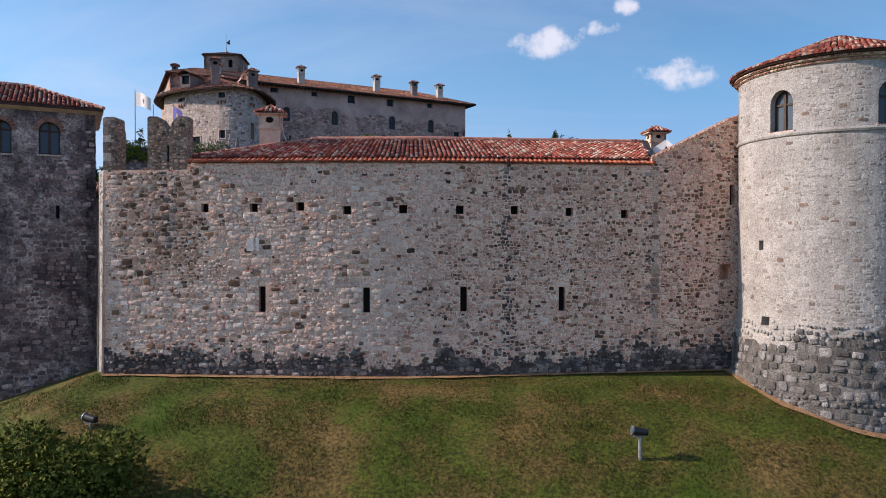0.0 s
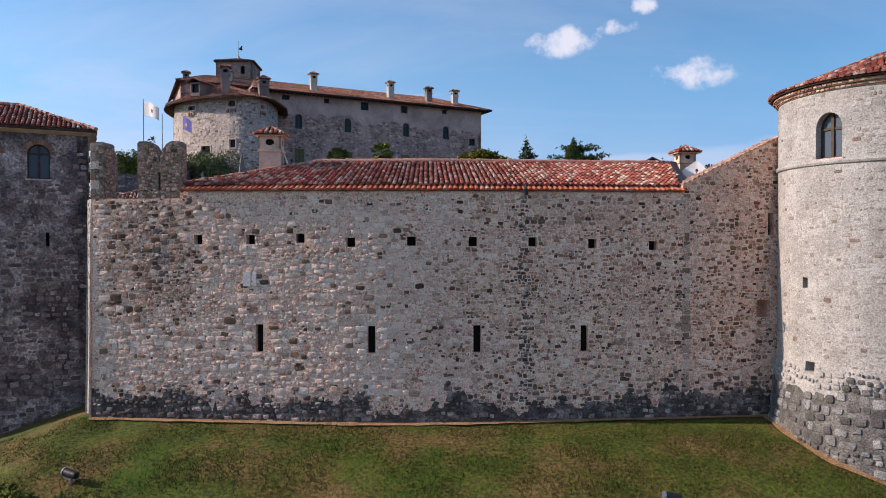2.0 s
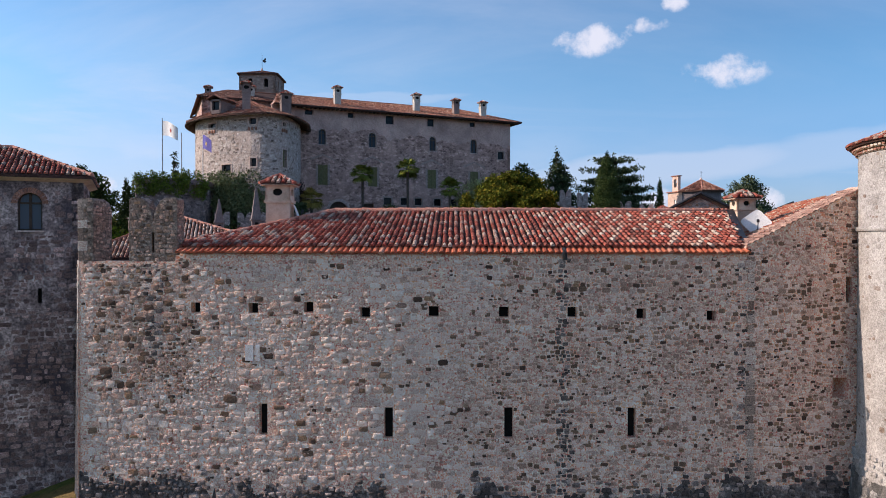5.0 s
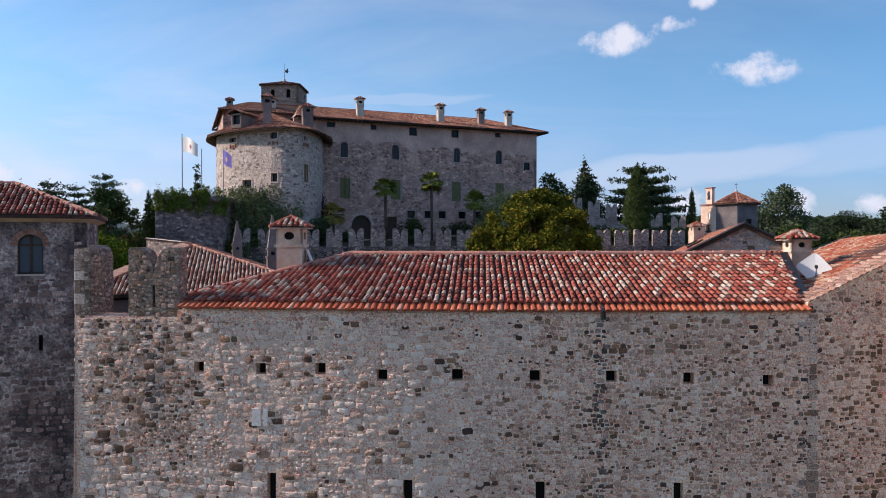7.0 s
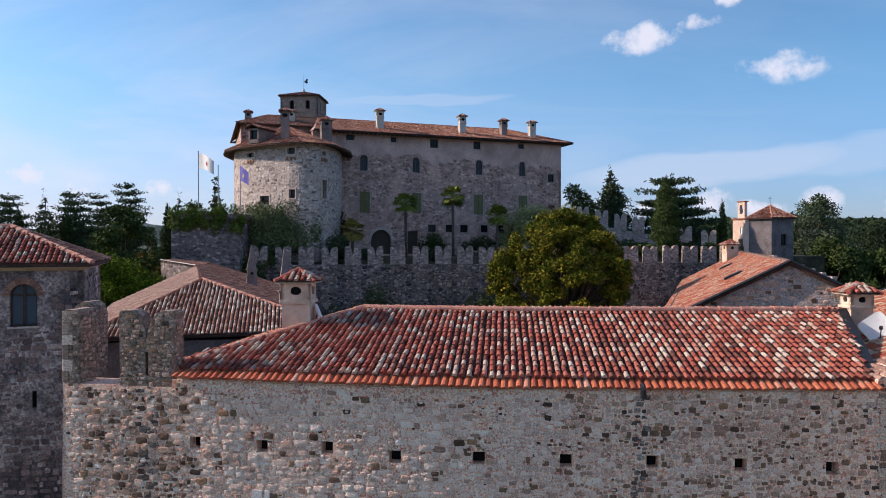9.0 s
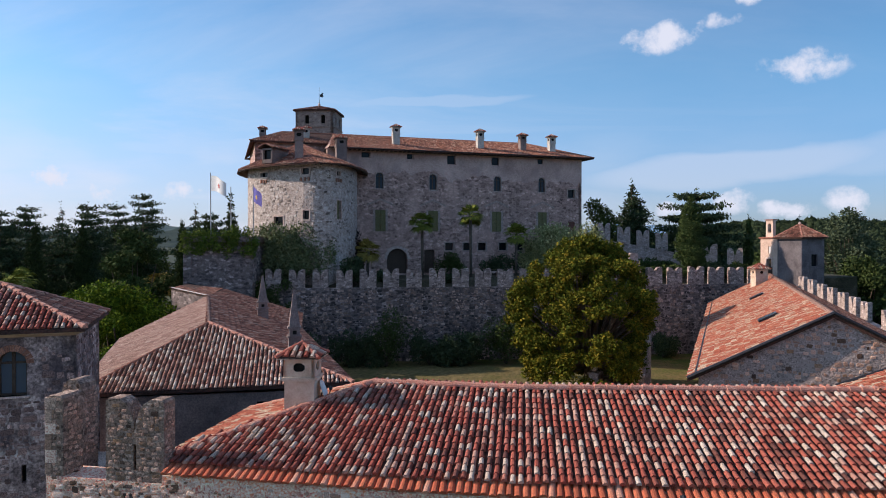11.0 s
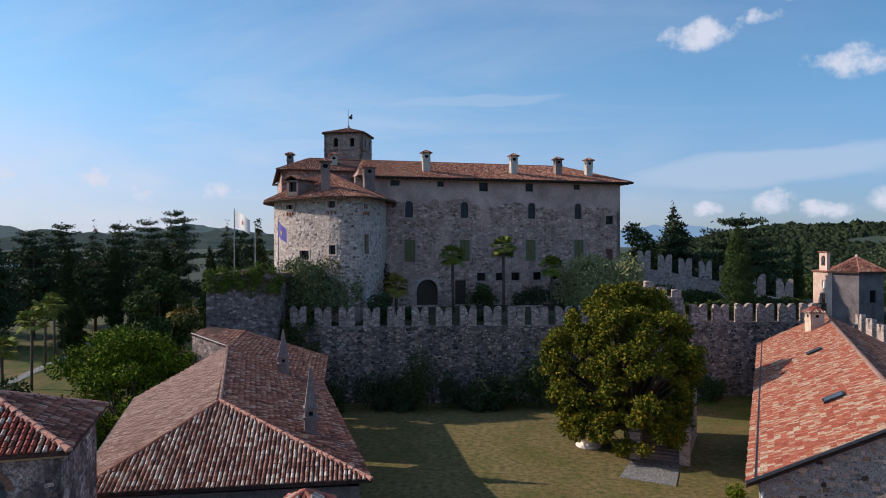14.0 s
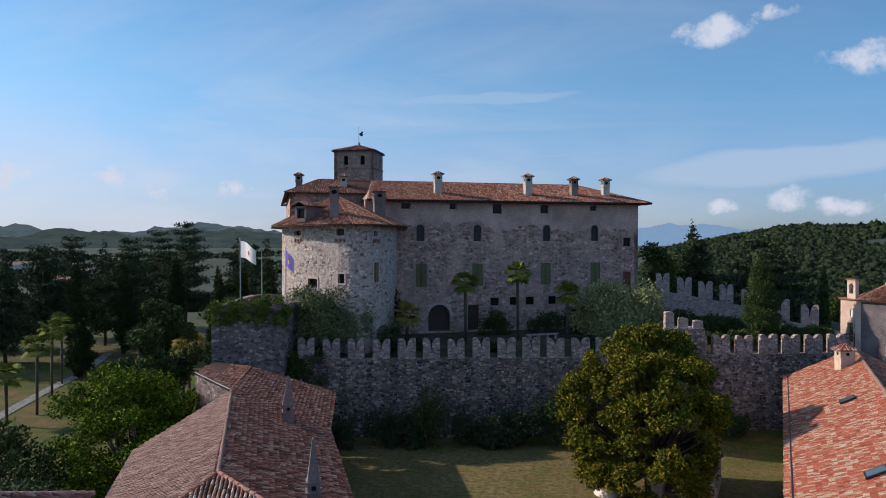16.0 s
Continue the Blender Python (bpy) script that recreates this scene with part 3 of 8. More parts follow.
class Geo:
    """Collects vertices and faces for one mesh."""

    def __init__(self):
        self.v, self.f = [], []

    def poly(self, *pts):
        i = len(self.v)
        self.v.extend(tuple(p) for p in pts)
        self.f.append(tuple(range(i, i + len(pts))))
        return self

    def add(self, pts, faces):
        i = len(self.v)
        self.v.extend(tuple(p) for p in pts)
        self.f.extend(tuple(i + k for k in q) for q in faces)
        return self

    def box(self, a, b, m=None, chamfer=0.0):
        (x0, y0, z0), (x1, y1, z1) = a, b
        if chamfer:
            return self.prism([(x0 + chamfer, y0), (x1 - chamfer, y0), (x1, y0 + chamfer), (x1, y1 - chamfer), (x1 - chamfer, y1), (x0 + chamfer, y1), (x0, y1 - chamfer), (x0, y0 + chamfer)], z0, z1, m)
        return self.prism([(x0, y0), (x1, y0), (x1, y1), (x0, y1)], z0, z1, m)

    def prism(self, ring, z0, z1, m=None, ring_top=None):
        n = len(ring)
        low = [Vector((x, y, z0)) for x, y in ring]
        top = [Vector((x, y, z1)) for x, y in (ring_top or ring)]
        pts = [m @ p if m else p for p in low + top]
        return self.add(pts, [tuple(range(n))[::-1], tuple(range(n, 2 * n))] + [(i, (i + 1) % n, n + (i + 1) % n, n + i) for i in range(n)])

    def slab(self, pts, thick):
        """A plate: its upper face is pts, its thickness hangs straight down."""
        n = len(pts)
        up = [Vector(p) for p in pts]
        dn = [p - Vector((0, 0, thick)) for p in up]
        return self.add(up + dn, [tuple(range(n)), tuple(range(n, 2 * n))[::-1]] + [(i, n + i, n + (i + 1) % n, (i + 1) % n) for i in range(n)])

    def loft(self, rings):
        """Rings of equal length joined in turn, with closed ends."""
        n = len(rings[0])
        faces = [(k * n + i, k * n + (i + 1) % n, (k + 1) * n + (i + 1) % n, (k + 1) * n + i) for k in range(len(rings) - 1) for i in range(n)]
        faces += [tuple(range(n))[::-1], tuple(range((len(rings) - 1) * n, len(rings) * n))]
        return self.add([p for r in rings for p in r], faces)

    def tube(self, path, r, n=8, r_end=None):
        path = [Vector(p) for p in path]
        rings = []
        for k, p in enumerate(path):
            t = (path[min(k + 1, len(path) - 1)] - path[max(k - 1, 0)]).normalized()
            s = t.cross(Vector((0, 0, 1)) if abs(t.z) < 0.9 else Vector((1, 0, 0))).normalized()
            q = t.cross(s)
            rr = r if r_end is None else r + (r_end - r) * k / max(1, len(path) - 1)
            rings.append([p + rr * (math.cos(a) * s + math.sin(a) * q) for a in np.linspace(0, 2 * math.pi, n, endpoint=False)])
        faces = [(k * n + i, k * n + (i + 1) % n, (k + 1) * n + (i + 1) % n, (k + 1) * n + i) for k in range(len(path) - 1) for i in range(n)]
        faces += [tuple(range(n))[::-1], tuple(range((len(path) - 1) * n, len(path) * n))]
        return self.add([p for ring in rings for p in ring], faces)

    def lathe(self, profile, c, n=16, m=None):
        """Rings of (radius, height) about the upright line through c."""
        pts = [Vector((c[0] + r * math.cos(a), c[1] + r * math.sin(a), c[2] + z)) for r, z in profile for a in np.linspace(0, 2 * math.pi, n, endpoint=False)]
        k = len(profile)
        faces = [(j * n + i, j * n + (i + 1) % n, (j + 1) * n + (i + 1) % n, (j + 1) * n + i) for j in range(k - 1) for i in range(n)]
        faces += [tuple(range(n))[::-1], tuple(range((k - 1) * n, k * n))]
        return self.add([m @ p if m else p for p in pts], faces)

    def ob(self, name, mat, parent=None, label="", smooth=False, kind="", m=None):
        me = bpy.data.meshes.new(name)
        me.from_pydata(self.v, [], self.f)
        me.validate()
        me.materials.append(mat)
        if smooth:
            me.polygons.foreach_set("use_smooth", [True] * len(me.polygons))
        o = new(name, me)
        if m is not None:
            o.matrix_basis = m
        if parent is not None:
            o.parent = parent
        return tagged(o, label, "", "", kind)


def empty(name, label, category, at=(0, 0, 0), group="", kind="", rz=0.0):
    o = new(name)
    o.empty_display_size = 0.2
    o.matrix_basis = pose(*at, 0, 0, rz)
    return tagged(o, label, category, group, kind)


def mesh_arrays(name, verts, faces, mat, parent=None, label="", kind="", smooth=False):
    """One mesh out of arrays of equal faces."""
    me = bpy.data.meshes.new(name)
    k = faces.shape[1]
    me.vertices.add(len(verts))
    me.vertices.foreach_set("co", np.asarray(verts, dtype=np.float32).ravel())
    me.loops.add(faces.size)
    me.loops.foreach_set("vertex_index", faces.ravel().astype(np.int32))
    me.polygons.add(len(faces))
    me.polygons.foreach_set("loop_start", np.arange(0, faces.size, k, dtype=np.int32))
    me.polygons.foreach_set("loop_total", np.full(len(faces), k, dtype=np.int32))
    if smooth:
        me.polygons.foreach_set("use_smooth", [True] * len(faces))
    me.update(calc_edges=True)
    me.materials.append(mat)
    o = new(name, me)
    if parent is not None:
        o.parent = parent
    return tagged(o, label, "", "", kind)


def line_map(a, b, batter=None):
    """(u, z, d) on an upright wall from a to b; d goes into the wall, to the left of a->b."""
    a, b = Vector((a[0], a[1], 0)), Vector((b[0], b[1], 0))
    t = (b - a).normalized()
    n = Vector((-t.y, t.x, 0))
    return lambda u, z, d=0.0: a + t * u + n * (d - (batter(z) if batter else 0.0)) + Vector((0, 0, z))


def path_map(pts, batter=None, rounds=3):
    """(u, z, d) along a broken line with eased corners; also its length and u at a given x."""
    q = [Vector((x, y, 0)) for x, y in pts]
    for _ in range(rounds):
        out = [q[0]]
        for a, b in zip(q, q[1:]):
            out += [a.lerp(b, 0.25), a.lerp(b, 0.75)]
        q = out + [q[-1]]
    P = np.array([[p.x, p.y] for p in q])
    S = np.concatenate([[0], np.cumsum(np.linalg.norm(np.diff(P, axis=0), axis=1))])

    def f(u, z, d=0.0):
        e = 0.15
        x, y = np.interp(u, S, P[:, 0]), np.interp(u, S, P[:, 1])
        tx, ty = np.interp(u + e, S, P[:, 0]) - np.interp(u - e, S, P[:, 0]), np.interp(u + e, S, P[:, 1]) - np.interp(u - e, S, P[:, 1])
        k = math.hypot(tx, ty)
        dd = d - (batter(z) if batter else 0.0)
        return Vector((x - ty / k * dd, y + tx / k * dd, z))
    return f, float(S[-1]), (lambda x: float(np.interp(x, P[:, 0], S))), (lambda u: float(np.interp(u, S, P[:, 0]))), (lambda x: float(np.interp(x, P[:, 0], P[:, 1])))


def round_map(c, r, batter=None):
    """(u, z, d) on a drum: u is the arc length from the -y side, to the right."""
    def f(u, z, d=0.0):
        a = u / r - math.pi / 2
        q = r - d + (batter(z) if batter else 0.0)
        return Vector((c[0] + q * math.cos(a), c[1] + q * math.sin(a), z))
    return f


def panel(mp, us, zs, thick, holes=(), top=None):
    """A wall over the net us x zs with real openings (u0, u1, z0, z1); top(u) cuts its upper edge."""
    us = sorted(set(us) | {q for h in holes for q in h[:2]})
    zs = sorted(set(zs) | {q for h in holes for q in h[2:4]})
    g = Geo()
    cut = lambda u, z: min(z, top(u)) if top else z
    inside = lambda u, z: any(h[0] < u < h[1] and h[2] < z < h[3] for h in holes)
    for i in range(len(us) - 1):
        for j in range(len(zs) - 1):
            u0, u1, z0, z1 = us[i], us[i + 1], zs[j], zs[j + 1]
            if inside((u0 + u1) / 2, (z0 + z1) / 2):
                continue
            if top and z0 >= max(top(u0), top(u1)):
                continue
            a, b, c, d = (u0, cut(u0, z0)), (u1, cut(u1, z0)), (u1, cut(u1, z1)), (u0, cut(u0, z1))
            g.poly(*(mp(*p, 0.0) for p in (a, b, c, d)))
            g.poly(*(mp(*p, thick) for p in (d, c, b, a)))
            if j == len(zs) - 2 or (top and (z1 >= top(u0) - 1e-6 or z1 >= top(u1) - 1e-6)):
                g.poly(mp(*d, 0), mp(*c, 0), mp(*c, thick), mp(*d, thick))
    for u, s in ((us[0], 1), (us[-1], -1)):
        q = [mp(u, zs[0], 0), mp(u, cut(u, zs[-1]), 0), mp(u, cut(u, zs[-1]), thick), mp(u, zs[0], thick)]
        g.poly(*(q if s > 0 else q[::-1]))
    for u0, u1, z0, z1 in (h[:4] for h in holes):
        o = [(u0, z0), (u1, z0), (u1, z1), (u0, z1)]
        for k in range(4):
            p, q = o[k], o[(k + 1) % 4]
            g.poly(mp(*p, 0), mp(*p, thick), mp(*q, thick), mp(*q, 0))
    return g


def arch_fill(mp, u0, u1, z0, z1, thick):
    """Closes the two upper corners of an opening so that its head is round (z0: springing)."""
    g = Geo()
    um, r = (u0 + u1) / 2, (u1 - u0) / 2
    n = 7
    for s in (-1, 1):
        arc = [(um + s * r * math.cos(a), z0 + (z1 - z0) * math.sin(a)) for a in np.linspace(0, math.pi / 2, n)]
        corner = (um + s * r, z1)
        for k in range(n - 1):
            p, q = arc[k], arc[k + 1]
            tri = [corner, p, q] if s < 0 else [corner, q, p]
            g.poly(*(mp(*t, 0.002) for t in tri))
            g.poly(*(mp(*t, thick) for t in tri[::-1]))
            g.poly(mp(*p, 0.002), mp(*p, thick), mp(*q, thick), mp(*q, 0.002))
    return g


def stones_on(mp, u0, u1, z0, z1, row=(0.16, 0.36), wide=(0.7, 1.9), holes=(), keep=1.0, proud=(0.006, 0.032), gap=0.025, seed=1, top=None, pick=None):
    """Rubble: courses of uneven blocks, each a rounded stone standing a little proud of the mortar. Returns a list of (points, faces)."""
    rng = random.Random(seed)
    out = []
    z = z0
    while z < z1 - 0.06:
        h = min(rng.uniform(*row), z1 - z)
        u = u0 - rng.random() * 0.3
        while u < u1:
            w = h * rng.uniform(*wide)
            hh = h * rng.uniform(0.74, 1.12)
            uc = u + w / 2
            zc = z + h / 2 + rng.uniform(-0.22, 0.22) * h + 0.2 * noise.noise((uc * 0.55 + seed, z * 0.8, 3.0))
            u += w
            if rng.random() > (keep(uc, zc) if callable(keep) else keep) or uc - w / 2 < u0 or uc + w / 2 > u1:
                continue
            if zc + hh / 2 > z1 or (top and zc + hh / 2 > top(uc) - 0.05):
                continue
            if any(p[0] - w / 2 < uc < p[1] + w / 2 and p[2] - hh / 2 < zc < p[3] + hh / 2 for p in holes):
                continue
            a, b = w / 2 - gap, hh / 2 - gap * 0.8
            if a < 0.03 or b < 0.03:
                continue
            d = rng.uniform(*proud)
            n = 8
            ring = []
            tilt = rng.uniform(-0.12, 0.12)
            for k in range(n):
                t = 2 * math.pi * (k + 0.5) / n
                c, s = math.cos(t), math.sin(t)
                e = 0.42
                x, y = a * math.copysign(abs(c) ** e, c) * rng.uniform(0.86, 1.08), b * math.copysign(abs(s) ** e, s) * rng.uniform(0.84, 1.06)
                ring.append((x - tilt * y, y + tilt * x))
            pts = [mp(uc + x, zc + y, 0.01) for x, y in ring] + [mp(uc + 0.86 * x, zc + 0.84 * y, -d) for x, y in ring] + [mp(uc + 0.4 * x, zc + 0.4 * y, -d * rng.uniform(1.1, 1.5)) for x, y in ring[::2]]
            faces = [(k, (k + 1) % n, n + (k + 1) % n, n + k) for k in range(n)]
            for k in range(0, n, 2):
                faces += [(n + k, n + (k + 1) % n, 2 * n + k // 2), (n + (k + 1) % n, n + (k + 2) % n, 2 * n + ((k + 2) % n) // 2, 2 * n + k // 2)]
            faces.append(tuple(2 * n + k for k in range(4)))
            out.append((pts, faces, uc, zc))
        z += h
    return out


def lay_stones(stones, parent, mat, singles=0, where=None, name="stone"):
    """The first of them (inside a stretch of the plan) as pieces of their own, the rest joined."""
    g = Geo()
    k = 0
    for pts, faces, uc, zc in stones:
        if k < singles and (where is None or where(uc, zc)):
            Geo().add(pts, faces).ob(name, mat, parent)
            k += 1
        else:
            g.add(pts, faces)
    if g.v:
        g.ob("rubble", mat, parent, kind="stuff")


def inside_poly(x, y, poly):
    c = False
    for i in range(len(poly)):
        (x0, y0), (x1, y1) = poly[i], poly[i - 1]
        if (y0 > y) != (y1 > y) and x < (x1 - x0) * (y - y0) / (y1 - y0) + x0:
            c = not c
    return c


def tile_mesh(seg=5, w=0.1, length=0.44, h=0.075):
    """One half-round clay tile with an open, thick lower end; x across, y up the slope."""
    g = Geo()
    a = np.linspace(0, math.pi, seg + 1)
    low = [(w * math.cos(t), 0, 0.035 + h * math.sin(t)) for t in a]
    top = [(w * 0.8 * math.cos(t), length, 0.005 + h * 0.8 * math.sin(t)) for t in a]
    inn = [(w * 0.78 * math.cos(t), 0, 0.03 + h * 0.72 * math.sin(t)) for t in a]
    n = seg + 1
    faces = [(i, i + 1, n + i + 1, n + i) for i in range(seg)] + [(i + 1, i, 2 * n + i, 2 * n + i + 1) for i in range(seg)] + [tuple(2 * n + i for i in range(n))]
    g.add(low + top + inn, faces)
    return g


def tiles(name, corner, along, up, outline, parent, mat, pitch=0.23, row=0.36, seg=4, singles=0, single_mat=None, where=None, seed=3, lift=0.02):
    """Rows of half-round tiles over the outline (metres along the eave, metres up the slope) of one roof face."""
    rng = random.Random(seed)
    corner, along = Vector(corner), Vector(along).normalized()
    up = Vector(up)
    up = (up - along * up.dot(along)).normalized()
    nrm = along.cross(up)
    amin, amax = min(p[0] for p in outline), max(p[0] for p in outline)
    bmin, bmax = min(p[1] for p in outline), max(p[1] for p in outline)
    t = tile_mesh(seg, pitch * 0.37, row * 1.22, pitch * 0.4)
    tv, tf = np.array(t.v), t.f
    base = np.array([list(along), list(up), list(nrm)])
    V, F, k, n = [], [], 0, 0
    shared = None
    b = bmin
    while b < bmax:
        a = amin + pitch / 2
        while a < amax:
            if inside_poly(a, b + row / 2, outline):
                ang = rng.gauss(0, 0.025)
                c, s = math.cos(ang), math.sin(ang)
                local = tv @ np.array([[c, s, 0], [-s, c, 0], [0, 0, 1]]) * np.array([rng.uniform(0.93, 1.07), 1, rng.uniform(0.9, 1.1)]) + np.array([a + rng.gauss(0, 0.008), b + rng.gauss(0, 0.02), lift + rng.uniform(0, 0.008)])
                if n < singles and (where is None or where(a, b)):
                    if shared is None:
                        shared = bpy.data.meshes.new("roof_tile")
                        shared.from_pydata([tuple(p) for p in t.v], [], t.f)
                        shared.materials.append(single_mat)
                    o = new("roof_tile", shared)
                    o.matrix_basis = Matrix(((along.x, up.x, nrm.x, 0), (along.y, up.y, nrm.y, 0), (along.z, up.z, nrm.z, 0), (0, 0, 0, 1)))
                    o.matrix_basis = Matrix.Translation(corner + along * a + up * b + nrm * lift) @ o.matrix_basis @ pose(0, 0, 0, 0, 0, math.degrees(ang))
                    o.parent = parent
                    n += 1
                else:
                    V.append(local @ base + np.array(corner))
                    F.extend(tuple(k + i for i in q) for q in tf)
                    k += len(tv)
            a += pitch
        b += row
    if V:
        me = bpy.data.meshes.new(name)
        me.from_pydata(np.concatenate(V).tolist(), [], F)
        me.materials.append(mat)
        o = new(name, me)
        o.parent = parent
        tagged(o, kind="stuff")


def bent_roof(path, ez, slope, deep, left, right, x0, x1, parent, mat, single_mat, singles, where, pitch=0.23, row=0.36):
    """A slope whose eave follows a bent wall: columns of tiles square to the eave, cut by the hip at the left and the verge at the right.
    path: (u, z, d) along the eave; left(x, d), right(x, d): inside the slope?"""
    rng = random.Random(60)
    f, u_of, x_of = path
    t = tile_mesh(5, pitch * 0.37, row * 1.22, pitch * 0.4)
    tv = np.array(t.v)
    V, F, k, n = [], [], 0, 0
    shared = bpy.data.meshes.new("roof_tile")
    shared.from_pydata(t.v, [], t.f)
    shared.materials.append(single_mat)
    u, u_end = u_of(x0), u_of(x1)
    bed = Geo()
    while u < u_end:
        a, b = f(u - 0.1, 0, 0), f(u + 0.1, 0, 0)
        al = (b - a).normalized()
        out = Vector((-al.y, al.x, 0))
        up = (out + Vector((0, 0, slope))).normalized()
        nr = al.cross(up)
        m3 = Matrix(((al.x, up.x, nr.x, 0), (al.y, up.y, nr.y, 0), (al.z, up.z, nr.z, 0), (0, 0, 0, 1)))
        q = f(u, ez, 0)
        j = -1
        while True:
            d = j * row / math.sqrt(1 + slope * slope)
            p = q + out * d + Vector((0, 0, d * slope))
            if d > deep(p.x):
                break
            if left(p.x, d) and right(p.x, p.y):
                m = Matrix.Translation(p + al * rng.gauss(0, 0.008) + nr * rng.uniform(0.015, 0.03)) @ m3 @ pose(0, rng.gauss(0, 0.02), 0, 0, 0, rng.gauss(0, 1.4))
                if n < singles and where(p.x, d):
                    o = new("roof_tile", shared)
                    o.matrix_basis = m
                    o.parent = parent
                    n += 1
                else:
                    V += [m @ Vector(w) for w in t.v]
                    F += [tuple(k + i for i in w) for w in t.f]
                    k += len(tv)
            j += 1
        u += pitch
    me = bpy.data.meshes.new("roof_tiles")
    me.from_pydata([tuple(v) for v in V], [], F)
    me.materials.append(mat)
    o = new("roof_tiles", me)
    o.parent = parent
    tagged(o, kind="stuff")


def roof_face(pts, parent, mat, name="roof_tiles", bed=True, thick=0.14, cover=True, **kw):
    """A plane roof face: pts from the eave's left end along the eave, then round. A bed slab and its tiles."""
    p = [Vector(q) for q in pts]
    along = (p[1] - p[0]).normalized()
    far = max(p[2:], key=lambda q: ((q - p[0]) - along * (q - p[0]).dot(along)).length)
    up = (far - p[0]) - along * (far - p[0]).dot(along)
    if bed:
        Geo().slab(p, thick).ob("roof_bed", M["tile_bed"], parent)
    if not cover:
        return
    u = up.normalized()
    outline = [((q - p[0]).dot(along), (q - p[0]).dot(u)) for q in p]
    tiles(name, p[0], along, up, outline, parent, mat, **kw)


RIDGE_MESH = {}


def ridge_tiles(a, b, parent, mat, name="ridge_tile", r=0.14, step=0.4):
    """Capping tiles bedded one by one along a ridge or hip."""
    a, b = Vector(a), Vector(b)
    t = (b - a).normalized()
    side = t.cross(Vector((0, 0, 1))).normalized()
    upv = side.cross(t)
    n = max(1, int((b - a).length / step))
    d = (b - a).length / n
    key = (mat.name, round(r, 2), round(d, 1))
    if key not in RIDGE_MESH:
        g = Geo()
        ang = np.linspace(-0.25, math.pi + 0.25, 8)
        lo = [(r * math.cos(x), 0, r * math.sin(x) + 0.03) for x in ang]
        hi = [(r * 0.86 * math.cos(x), d + 0.05, r * 0.86 * math.sin(x) + 0.02) for x in ang]
        m = len(ang)
        g.add(lo + hi, [(i, i + 1, m + i + 1, m + i) for i in range(m - 1)] + [tuple(range(m)), tuple(range(m, 2 * m))[::-1]])
        me = bpy.data.meshes.new(name)
        me.from_pydata(g.v, [], g.f)
        me.materials.append(mat)
        RIDGE_MESH[key] = me
    base = Matrix(((side.x, t.x, upv.x, 0), (side.y, t.y, upv.y, 0), (side.z, t.z, upv.z, 0), (0, 0, 0, 1)))
    for k in range(n):
        o = new(name, RIDGE_MESH[key])
        o.matrix_basis = Matrix.Translation(a + t * d * k) @ base @ pose(0, 0, random.uniform(-0.012, 0.008), 0, 0, random.uniform(-2.5, 2.5))
        o.parent = parent

# ---- ground ----
FRONT = [(-16.9, 34.6), (-16.1, 33.2), (-9.0, 32.9), (-2.0, 32.6), (9.0, 33.7), (14.9, 34.55)]
front_map, FRONT_LEN, front_u, front_x, wall_x = path_map(FRONT[1:], lambda z: 0.03 * max(0.0, 2.0 - z))


def smooth(a, b, x):
    t = min(1.0, max(0.0, (x - a) / (b - a)))
    return t * t * (3 - 2 * t)


def ground_z(x, y):
    """Height of the ground outside and in the yard."""
    edge = wall_x(x) if -16 < x < 14.7 else (37.5 if x > 0 else 48.0)
    s = max(0.0, 33.0 - y)
    out = 0.12 - 0.1 * s - 0.034 * min(s, 8) ** 2 - 0.5 * max(0.0, s - 8)
    out -= 0.34 * max(0.0, -16.8 - x) * smooth(70, 30, y) * smooth(-60, -30, x) + 0.06 * max(0, min(x, 60) - 15)
    out = max(out, -9 + 0.4 * noise.noise((x * 0.05, y * 0.05, 0)))
    west = smooth(-30, -52, x)
    inner = 3.5 * (1 - west) + 2.0 * west
    k = smooth(edge + 0.5, edge + (1.0 if abs(x) < 16 else 12.0), y)
    far = math.hypot(x, y - 60)
    h = out * (1 - k) + inner * k
    h -= 10 * smooth(150, 500, far)
    if far > 220:
        a = math.degrees(math.atan2(x, y))
        w = smooth(330, 900, far) * smooth(3600, 1500, far)
        lump = 0.62 + 0.45 * noise.noise((x * 0.0022, y * 0.0022, 3)) + 0.18 * noise.noise((x * 0.008, y * 0.008, 9))
        right = smooth(-3, 15, a) * smooth(75, 45, a)
        left = smooth(-8, -22, a) * smooth(-70, -40, a)
        h += w * lump * (50 * right + 16 * left + 6)
    return h


